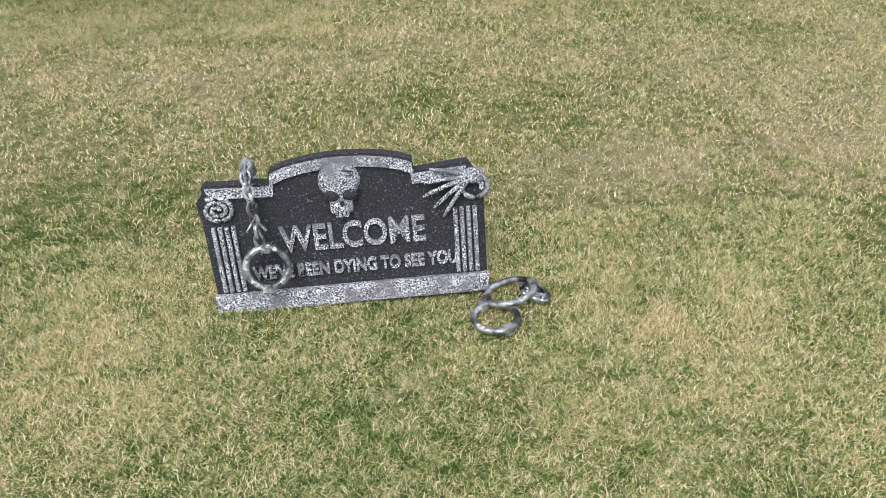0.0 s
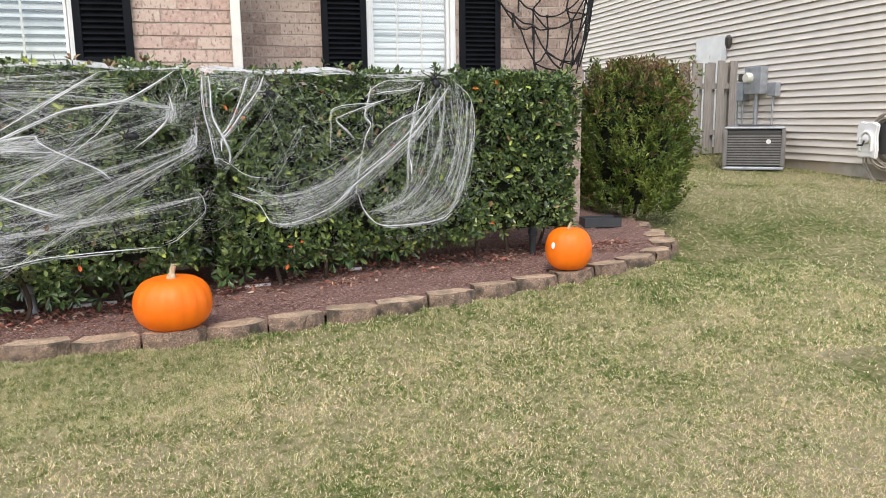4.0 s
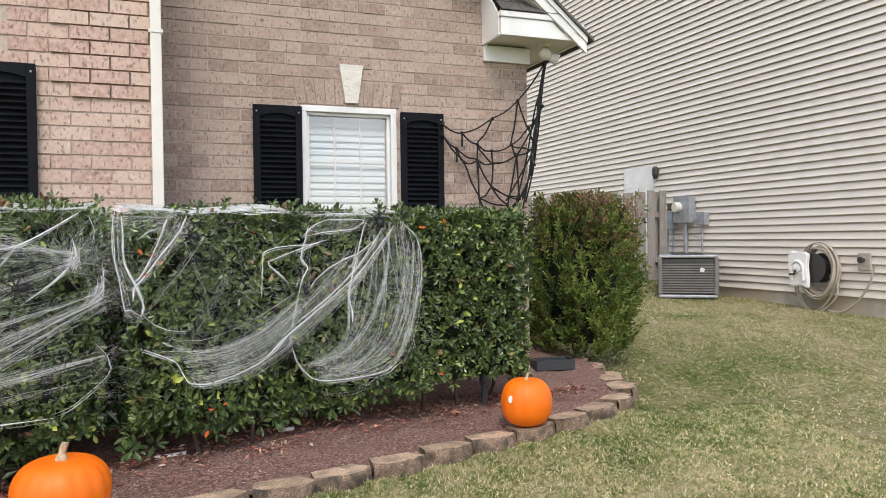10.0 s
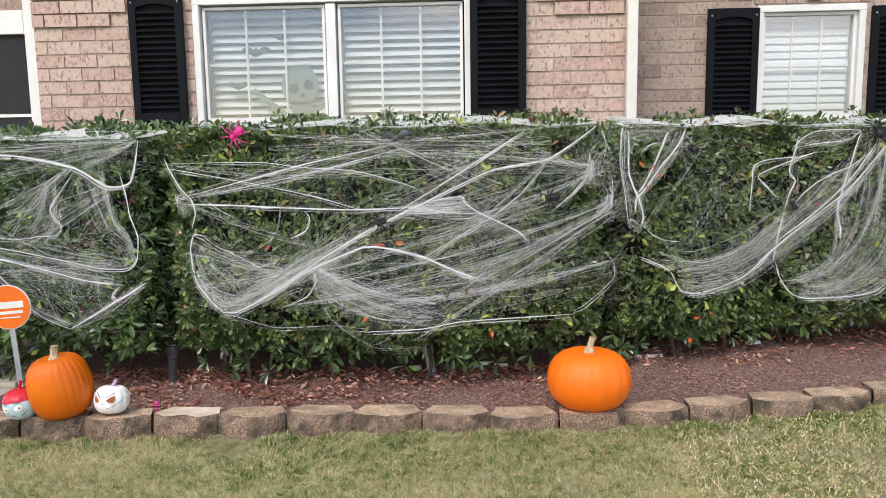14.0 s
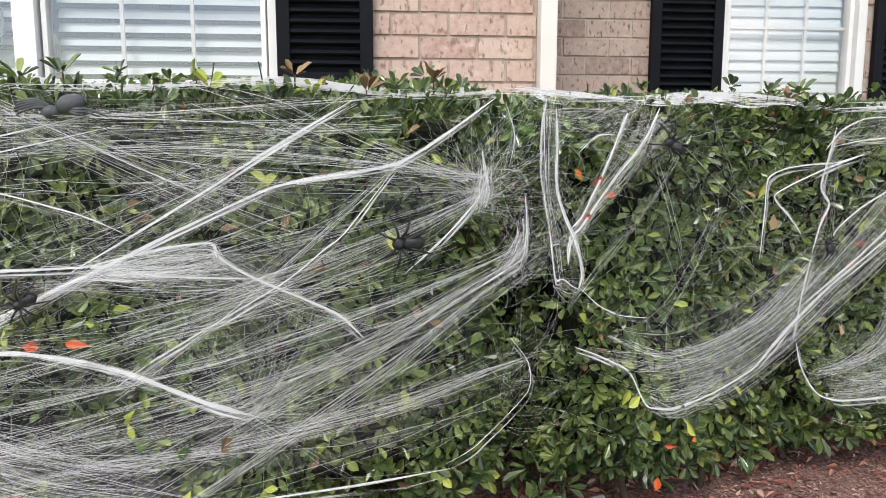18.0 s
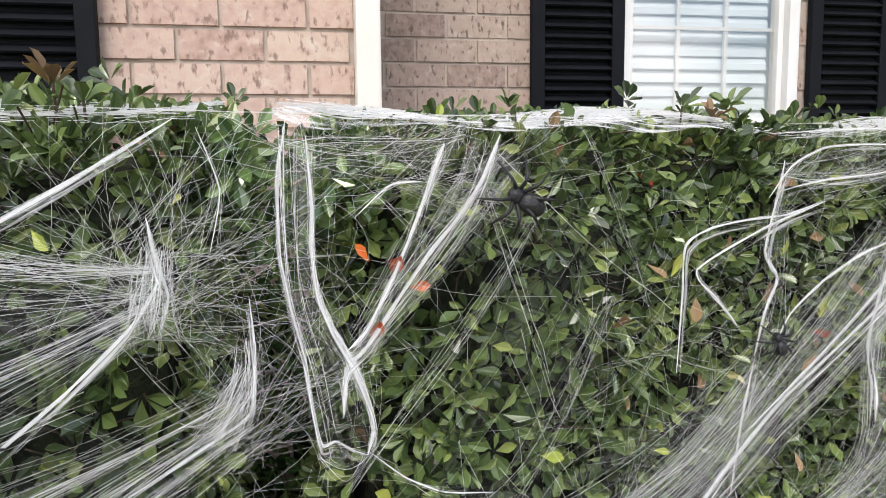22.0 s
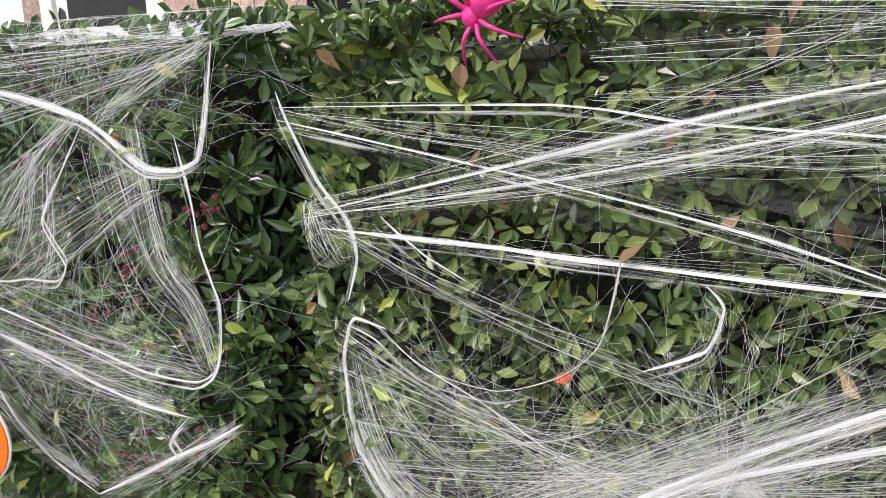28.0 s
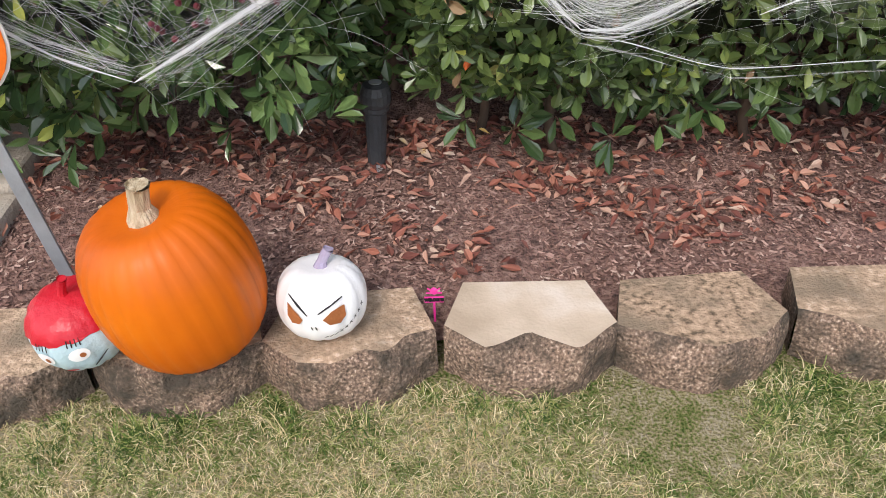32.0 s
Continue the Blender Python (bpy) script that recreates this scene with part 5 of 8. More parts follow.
def corner_shrub():
    rng = np.random.default_rng(4)
    h = thing("shrub", "upright bushy green shrub with a rusty brown top", "shrub", at=(3.62, 6.42, float(bed_z(3.4, 6.42)) - 0.03))
    # upright feathery sprays: leaf clusters along many fine shoots
    V0, A0 = [], []
    for i in range(820):
        a, u = rng.uniform(0, 2 * np.pi), rng.random()
        z0 = 0.0 + 1.14 * u
        r0 = (0.37 + 0.06 * math.sin(math.pi * min(u * 1.1, 1)) - 0.13 * max(u - 0.86, 0) / 0.14) * (1 + 0.08 * math.sin(3 * a + 5 * u) + 0.06 * math.sin(7 * a + 9 * u))
        d = np.array([math.cos(a) * 0.5 + rng.normal(0, 0.2), math.sin(a) * 0.5 + rng.normal(0, 0.2), 0.75])
        base = np.array([r0 * math.cos(a), r0 * math.sin(a), z0]) * np.array([0.92, 0.92, 1.0])
        length = rng.uniform(0.10, 0.20)
        for k in range(6):
            V0.append(base + d * length * k / 5)
            A0.append(d + rng.normal(0, 0.15, 3))
    for i in range(170):
        base = np.array([rng.normal(0, 0.16), rng.normal(0, 0.16), 1.10 + 0.08 * rng.random()])
        d = np.array([rng.normal(0, 0.2), rng.normal(0, 0.2), 1.0])
        for k in range(5):
            V0.append(base + d * 0.13 * k / 4)
            A0.append(d)
    C, N = np.array(V0), np.array(A0)
    tint = value_noise(C[:, 0] * 7 + 30, C[:, 2] * 5 + C[:, 1] * 6)
    brown = rng.random(len(C)) < np.clip((C[:, 2] - 0.72) * 1.3, 0, 0.8) * np.clip(1.6 * tint + 0.05 + 1.3 * C[:, 0], 0, 1) + 0.05
    tagged(link_mesh("leaves", quads_mesh("leaves", *rosettes(rng, C[~brown], N[~brown], 0.042, 0.34, 5, 0.75)), m_leaf2, h), "narrow green leaves on upright shoots", kind="stuff")
    tagged(link_mesh("browned_leaves", quads_mesh("browned_leaves", *rosettes(rng, C[brown], N[brown], 0.040, 0.30, 5, 0.65)), m_leafbrown, h), "rusty brown dying leaf tips", kind="stuff")
    # dark solid core painted as the shade inside the shrub
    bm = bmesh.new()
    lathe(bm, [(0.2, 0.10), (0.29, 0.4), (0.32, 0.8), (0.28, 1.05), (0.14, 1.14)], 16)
    part("shade_core", bm, m_innershade, h)
    for i in range(5):
        b = i * 1.26
        tube_part("stem", [(smooth_path([(0.05 * math.cos(b), 0.05 * math.sin(b), 0.0), (0.09 * math.cos(b), 0.09 * math.sin(b), 0.2), (0.2 * math.cos(b), 0.2 * math.sin(b), 0.5)], 4), 0.012)], m_twig, h)
    # plastic tray at its foot
    tr = thing("plastic_tray", "dark blue-grey plastic tray on the mulch", "tray", at=(3.08, 5.93, float(bed_z(3.05, 5.9)) + 0.0), rot=(0, 0, -8))
    bm = bmesh.new()
    box(bm, -0.14, 0.16, -0.06, 0.10, 0.0, 0.012, 0.003)
    for d in ((-0.14, 0.16, -0.06, -0.05), (-0.14, 0.16, 0.09, 0.10), (-0.14, -0.13, -0.05, 0.09), (0.15, 0.16, -0.05, 0.09)):
        box(bm, d[0], d[1], d[2], d[3], 0.012, 0.075, 0.002)
    part("tub", bm, m_solar, tr)


corner_shrub()


def shoots():
    """Young shoots standing out of the clipped top, and a few turned clusters."""
    rng = np.random.default_rng(15)
    for x, up, mat, target in ((-1.78, 0.03, m_leaf, hedge_b), (-1.42, 0.02, m_leaf, hedge_b), (-1.02, 0.04, m_leaf, hedge_b), (-0.93, 0.05, m_leaf, hedge_b), (-0.62, 0.02, m_leafyel, hedge_b), (-0.44, 0.05, m_leafbrown, hedge_b),
                               (-0.40, 0.01, m_leafyel, hedge_b), (-0.28, 0.02, m_leafbrown, hedge_b), (-0.12, 0.05, m_leafbrown, hedge_b), (-0.09, 0.03, m_leaf, hedge_b), (0.90, 0.05, m_leaf, hedge_c), (0.98, 0.03, m_leafbrown, hedge_c), (1.85, 0.03, m_leaf, hedge_c)):
        off = np.array(target.matrix_world.translation)
        y = float(hedge_y(x)) + 0.06
        base = np.array([[x, y, 1.585 + up]])
        tube_part("shoot", [([Vector((x, y + 0.02, 1.52)) - Vector(off), Vector((x, y, 1.585 + up)) - Vector(off)], 0.002)], m_twig, target, sides=5)
        link_mesh("shoot_leaves", quads_mesh("shoot_leaves", *rosettes(rng, base - off, np.array([[0.1, -0.3, 1.0]]), 0.044, 0.42, 7, 0.9)), mat, target)
    off = np.array(hedge_c.matrix_world.translation)
    C = np.array([[0.275, 0, 1.385], [0.305, 0, 1.365], [0.33, 0, 1.345], [0.27, 0, 1.27]])
    C[:, 1] = hedge_y(C[:, 0]) - 0.03
    for c in C:
        link_mesh("turned_leaf", quads_mesh("turned_leaf", *rosettes(rng, c[None] - off, np.array([[0.0, -1.0, 0.2]]), 0.040, 0.5, 1)), m_leafred, hedge_c, "orange-red leaf")


shoots()

# ---- stretched cobweb over the hedges ----
def web_pt(x, z, off=0.035):
    return Vector((x, float(hedge_y(x)) - off, z))


def taut(pts, step):
    """A line that runs nearly straight from point to point, a little eased at the bends."""
    soft = smooth_path(pts, step)
    p = [Vector(q) for q in pts]
    out = []
    for i, q in enumerate(soft):
        k = min(i // step, len(p) - 2)
        out.append(p[k].lerp(p[k + 1], i / step - k).lerp(q, 0.65))
    return out


def cobweb(name_label, ropes, bundles, mats, seed, dense=1.0):
    """ropes: (points, radius); bundles of fibres: (from, to, spread, spread, count) or (points, spreads, count); mats of loose fibres: (x0, x1, z0, z1, count)."""
    r = random.Random(seed)
    w = thing("cobweb", name_label, "cobweb decoration", "stretched cobwebs on the hedges")
    lines, hazes = [], []

    def strand(line, rad, sag=0.02, wob=0.003):
        """line: points (x, z) of a fibre, drawn on the hedge's face."""
        k, bow, n = r.uniform(-1, 1), r.gauss(0, 0.006), len(line) - 1
        pts = []
        for i, (x, z) in enumerate(line):
            t = i / n
            s = 4 * t * (1 - t)
            pts.append(web_pt(x + wob * math.sin(5 * t + 20 * k), min(1.60, z - sag * s + wob * math.sin(6 * t + 9 * k) + bow * s), 0.05 + 0.03 * s * abs(k) + 0.01 * k))
        lines.append((pts, rad))

    for pts, rad in ropes:
        path = taut([web_pt(x, z, 0.055) for x, z in pts], 8)
        m = len(path)
        # uneven thickness, drawn thin at both ends
        swell = [(0.55 + 1.3 * abs(noise.noise((i * 0.11, seed, len(pts) + rad * 900)))) * min(1.0, 0.12 + 0.15 * min(i, m - 1 - i)) for i in range(m)]
        tube_part("thick_strand", [(path, [rad * 0.36 * q for q in swell])], m_webrope, w, "fluffy twisted white strand", sides=7)
        flat = [Vector((p.x, p.z)) for p in path]
        turn = [(flat[min(i + 1, m - 1)] - flat[max(i - 1, 0)]).normalized() for i in range(m)]
        hazes.append((flat, [Vector((-d.y, d.x)) for d in turn], [rad * 0.65 * q + 0.0008 for q in swell], 1.7, 0.060))
        for q in range(int(14 + rad * 11000)):
            ph, rr, tw = r.uniform(0, 6.3), rad * (0.15 + abs(r.gauss(0, 0.38))), r.uniform(0.01, 0.09)
            i0, i1 = (0, m - 1) if r.random() < 0.35 else sorted(r.sample(range(m), 2))
            if i1 - i0 < 3:
                continue
            lines.append(([path[i] + Vector((math.cos(ph + tw * i), 0.7 * math.sin(ph + tw * i) - 0.3, math.sin(ph + 1.1 * tw * i))) * rr * swell[i] for i in range(i0, i1 + 1)], r.uniform(0.00012, 0.0003)))
        # loose fibres that leave the strand
        for q in range(int(3 + rad * 3000)):
            i0 = r.randrange(0, max(1, m - 6))
            i1 = min(m - 1, i0 + r.randrange(5, 20))
            o = Vector((r.gauss(0, 1), 0.3 * r.gauss(0, 1), r.gauss(0, 1))) * (rad * 2.4 + 0.006)
            d = 1 if r.random() < 0.5 else -1
            seg = path[i0:i1 + 1][::d]
            lines.append(([p + o * (j / len(seg)) ** 1.5 for j, p in enumerate(seg)], r.uniform(0.0001, 0.00022)))
    for bundle in bundles:
        pts, wide, count = bundle if len(bundle) == 3 else ([bundle[0], bundle[1]], [bundle[2], bundle[3]], bundle[4])
        line = [Vector((p.x, p.y)) for p in smooth_path([(x, z, 0) for x, z in pts], 7)]
        m = len(line)
        spread = [float(np.interp(i / (m - 1), np.linspace(0, 1, len(wide)), wide)) for i in range(m)]
        side = []
        for i in range(m):
            d = (line[min(i + 1, m - 1)] - line[max(i - 1, 0)]).normalized()
            side.append(Vector((-d.y, d.x)))
        u = v = 0.0
        for q in range(int(count * 0.44 * dense)):
            # a few fibres cling together, then a gap
            if q == 0 or r.random() < 0.2:
                u = r.gauss(0, 1) if r.random() < 0.6 else r.uniform(-2.0, 2.0)
                v = u + r.gauss(0, 1.1)
            u, v = u + r.gauss(0, 0.07), v + r.gauss(0, 0.07)
            t0, t1 = 0.25 * r.random() ** 4, 1 - 0.4 * r.random() ** 3
            fibre = []
            for k in range(m):
                t = (t0 + (t1 - t0) * k / (m - 1)) * (m - 1)
                a, f = min(int(t), m - 2), t - min(int(t), m - 2)
                fibre.append(line[a].lerp(line[a + 1], f) + side[a].lerp(side[a + 1], f) * spread[a] * (u + (v - u) * t / (m - 1)))
            strand([(p.x, p.y) for p in fibre], r.choice((0.00009, 0.0001, 0.00012, 0.00014, 0.00018, 0.00025, 0.0004)), r.uniform(-0.008, 0.03))
        hazes.append((line, side, spread, min(0.9, dense * count / (8500.0 * sum(wide) / len(wide))), 0.045))
    for x0, x1, z0, z1, count in mats:
        for i in range(count):
            # curling cottony fibres that lie every way, thicker towards the middle of the patch
            x, z = (x0 + x1) / 2 + (x1 - x0) * 0.25 * r.gauss(0, 1), (z0 + z1) / 2 + (z1 - z0) * 0.25 * r.gauss(0, 1)
            a, step, bend = r.gauss(0.25, 0.5) if r.random() < 0.5 else r.uniform(0, 3.14), r.uniform(0.012, 0.05), r.gauss(0, 0.12)
            line = [(x, z)]
            for k in range(7):
                a += bend + r.gauss(0, 0.10)
                x, z = x + step * math.cos(a), z + step * math.sin(a)
                line.append((x, z))
            strand(line, r.choice((0.00009, 0.00011, 0.00014, 0.0002)), 0.0, 0.002)
    tagged(link_mesh("fibre_mass", quads_mesh("fibre_mass", *ribbons(lines)), m_webfine, w), "fine white polyester strands", kind="stuff")
    # the matted film between the strands
    V, F, along, across, matted, base = [], [], [], [], [], 0
    for h, (line, side, spread, thick, out) in enumerate(hazes):
        run = 0.0
        for i, p in enumerate(line):
            run += (p - line[i - 1]).length if i else 0.0
            fade = min(1.0, 0.15 + 0.5 * min(i, len(line) - 1 - i))
            for k, s in enumerate((-1.9, -1.1, 0.0, 1.1, 1.9)):
                q = p + side[i] * spread[i] * s
                V.append(tuple(web_pt(q.x, min(1.598, q.y - 0.01), out + 0.0007 * (h % 30))))
                along.append(run * 4.0 + h * 7.3)
                across.append(s * max(spread) * 95 + h * 3.1)
                matted.append(thick * fade * (0.0, 0.7, 1.0, 0.7, 0.0)[k])
        for i in range(len(line) - 1):
            F += [(base + i * 5 + k, base + i * 5 + k + 1, base + i * 5 + k + 6, base + i * 5 + k + 5) for k in range(4)]
        base += len(line) * 5
    me = quads_mesh("matted_film", V, F)
    for name, values in (("along", along), ("across", across), ("matted", matted)):
        me.attributes.new(name, "FLOAT", "POINT").data.foreach_set("value", np.asarray(values, np.float32))
    tagged(link_mesh("matted_film", me, m_haze, w), "sheer film of matted white fibres", kind="stuff")
    return w


web_b = cobweb("white stretched cobweb pulled across the broad hedge", [
    ([(-1.76, 0.735), (-1.693, 0.736), (-1.592, 0.784), (-1.488, 0.849), (-1.366, 0.928), (-1.26, 1.0), (-1.07, 1.11), (-0.95, 1.17), (-0.81, 1.235), (-0.68, 1.30)], 0.0080),
    ([(-0.90, 1.195), (-0.68, 1.30), (-0.48, 1.39), (-0.34, 1.415), (-0.21, 1.44), (-0.09, 1.51), (0.025, 1.59)], 0.0052),
    ([(-0.90, 1.215), (-0.74, 1.31), (-0.60, 1.395), (-0.50, 1.46), (-0.31, 1.575)], 0.0050),
    ([(-1.93, 1.255), (-1.65, 1.245), (-1.48, 1.235), (-1.12, 1.22), (-0.80, 1.23)], 0.0055),
    ([(-1.42, 0.89), (-1.28, 0.96), (-1.07, 1.045), (-0.94, 1.035), (-0.80, 1.0), (-0.64, 0.93), (-0.535, 0.89)], 0.0080),
    ([(-0.88, 1.225), (-0.71, 1.265), (-0.61, 1.275), (-0.595, 1.245), (-0.53, 1.20), (-0.355, 1.11), (-0.295, 1.05)], 0.0048),
    ([(-0.88, 1.215), (-0.70, 1.205), (-0.52, 1.195)], 0.0045),
    ([(-0.21, 1.44), (-0.33, 1.29), (-0.38, 1.25), (-0.47, 1.18), (-0.73, 1.03), (-0.83, 0.96)], 0.0032),
    ([(-1.96, 1.275), (-1.33, 1.435), (-1.05, 1.49), (-0.80, 1.55)], 0.0030),
    ([(-1.96, 1.27), (-1.52, 1.35), (-1.24, 1.41), (-1.02, 1.465), (-0.78, 1.52)], 0.0030),
    ([(-1.99, 1.445), (-1.55, 1.445), (-1.36, 1.42), (-1.10, 1.40), (-0.88, 1.34), (-0.79, 1.30)], 0.0024),
    ([(-2.0, 1.425), (-1.81, 1.39), (-1.50, 1.33), (-1.28, 1.28), (-1.08, 1.22)], 0.0026),
    ([(-2.0, 1.47), (-1.98, 1.42), (-1.93, 1.33), (-1.88, 1.27), (-1.865, 1.21), (-1.885, 1.14)], 0.0040),
    ([(-1.82, 1.10), (-1.876, 1.11), (-1.891, 1.079), (-1.899, 1.033), (-1.891, 0.949), (-1.879, 0.881), (-1.847, 0.833), (-1.801, 0.776), (-1.76, 0.735)], 0.0046),
    ([(-1.345, 1.215), (-1.32, 1.185), (-1.34, 1.125), (-1.42, 1.085)], 0.0042),
    ([(-1.29, 0.97), (-1.308, 0.929), (-1.307, 0.868), (-1.352, 0.808), (-1.473, 0.754)], 0.0034),
    ([(-1.77, 0.73), (-1.68, 0.71), (-1.50, 0.66), (-1.24, 0.67), (-1.03, 0.65)], 0.0010),
    ([(-1.08, 0.64), (-0.81, 0.655), (-0.62, 0.69), (-0.33, 0.70), (-0.09, 0.695)], 0.0042),
    ([(-0.01, 1.47), (0.0, 1.41), (0.01, 1.37), (0.0, 1.33)], 0.0030),
    ([(0.005, 1.40), (-0.03, 1.34), (-0.10, 1.27), (-0.20, 1.19)], 0.0040),
    ([(0.105, 1.36), (0.11, 1.27), (0.10, 1.20), (0.04, 1.165), (-0.1, 1.10)], 0.0024),
    ([(0.07, 1.0), (0.12, 0.93), (0.12, 0.85), (-0.02, 0.735), (-0.10, 0.71)], 0.0014),
    ([(0.05, 1.58), (0.075, 1.50), (0.06, 1.42)], 0.0010),
    ([(-1.45, 1.254), (-1.463, 1.176), (-1.485, 1.107), (-1.541, 1.057), (-1.634, 1.023), (-1.751, 1.04), (-1.828, 1.098), (-1.885, 1.118)], 0.0009),
    ([(-1.83, 1.095), (-1.768, 1.052), (-1.641, 0.992), (-1.525, 0.924)], 0.0008), ([(-1.82, 1.28), (-1.79, 1.255), (-1.741, 1.221), (-1.678, 1.19)], 0.0016),
], [
    ((-1.08, 1.60), (-0.42, 1.32), 0.02, 0.05, 70), ((-1.95, 1.28), (-0.80, 1.52), 0.012, 0.05, 70), ((-2.0, 1.43), (-0.90, 1.25), 0.012, 0.06, 50),
    ((0.0, 1.38), (-0.80, 1.47), 0.015, 0.08, 110), ((0.0, 1.36), (-1.0, 1.0), 0.02, 0.10, 120), ((0.10, 1.21), (-1.10, 0.80), 0.018, 0.12, 140),
    ((0.10, 1.19), (-0.90, 0.70), 0.02, 0.05, 80), ((0.11, 0.90), (-0.90, 0.72), 0.04, 0.04, 80), ((-1.91, 1.08), (-1.35, 0.90), 0.04, 0.03, 70),
    ((-1.90, 0.86), (-1.30, 0.95), 0.06, 0.03, 80), ((-1.77, 0.73), (-1.05, 1.10), 0.02, 0.04, 90), ((-1.32, 0.87), (-0.05, 1.16), 0.05, 0.12, 90),
    ((-1.20, 0.72), (0.05, 0.98), 0.04, 0.10, 85), ((-0.30, 1.57), (-1.20, 1.05), 0.012, 0.05, 45), ((-0.20, 1.53), (-1.50, 1.52), 0.04, 0.04, 90),
    ((-1.0, 1.20), (-0.30, 1.33), 0.03, 0.07, 60), ((-0.62, 1.26), (-0.30, 1.05), 0.02, 0.04, 40), ((-0.86, 1.225), (-0.56, 1.22), 0.012, 0.025, 90),
    ((-0.86, 1.22), (-1.15, 1.08), 0.01, 0.03, 50), ((0.10, 1.30), (0.105, 1.20), 0.012, 0.012, 40), ((-1.40, 0.90), (-1.10, 1.07), 0.015, 0.02, 50),
    ((-1.30, 0.90), (-0.60, 0.68), 0.03, 0.03, 50), ((-1.42, 0.76), (-0.55, 0.90), 0.02, 0.04, 60), ((-0.21, 1.44), (-0.85, 0.95), 0.006, 0.02, 40),
    ((0.01, 1.36), (-0.28, 1.40), 0.01, 0.05, 50), ((-1.95, 1.27), (-1.30, 1.05), 0.01, 0.05, 24), ((-0.52, 1.40), (-0.98, 1.30), 0.03, 0.04, 40), ((0.0, 1.43), (-0.02, 1.32), 0.008, 0.016, 120), ((0.105, 1.26), (0.05, 1.17), 0.008, 0.016, 110),
    ([(-1.88, 0.93), (-1.81, 0.83), (-1.70, 0.785), (-1.55, 0.86), (-1.36, 0.965), (-1.15, 1.08)], [0.010, 0.02, 0.026, 0.034, 0.026, 0.012], 150), ([(-1.88, 1.05), (-1.80, 0.90), (-1.66, 0.86), (-1.45, 0.93)], [0.012, 0.03, 0.035, 0.03], 80),
    ([(-1.30, 0.93), (-1.20, 0.84), (-1.0, 0.75), (-0.75, 0.71)], [0.02, 0.05, 0.05, 0.03], 200),
    ((-0.86, 1.225), (-0.60, 1.25), 0.010, 0.022, 130), ((-0.58, 0.905), (-0.53, 0.885), 0.008, 0.012, 60), ((-1.95, 1.30), (-1.90, 1.20), 0.008, 0.012, 60),
], [(-1.9, -0.25, 0.70, 1.56, 110), (-0.9, -0.1, 0.7, 1.2, 60), (-1.95, -1.25, 0.70, 1.08, 260), (-1.45, -1.0, 0.75, 1.05, 160), (-0.09, 0.04, 1.28, 1.46, 190), (0.02, 0.12, 1.08, 1.28, 90), (-1.0, -0.5, 1.1, 1.32, 90), (-0.575, -0.50, 0.865, 0.915, 110), (-1.36, -1.24, 0.86, 1.0, 120), (0.0, 0.12, 0.7, 1.0, 60)], 21, 0.95)

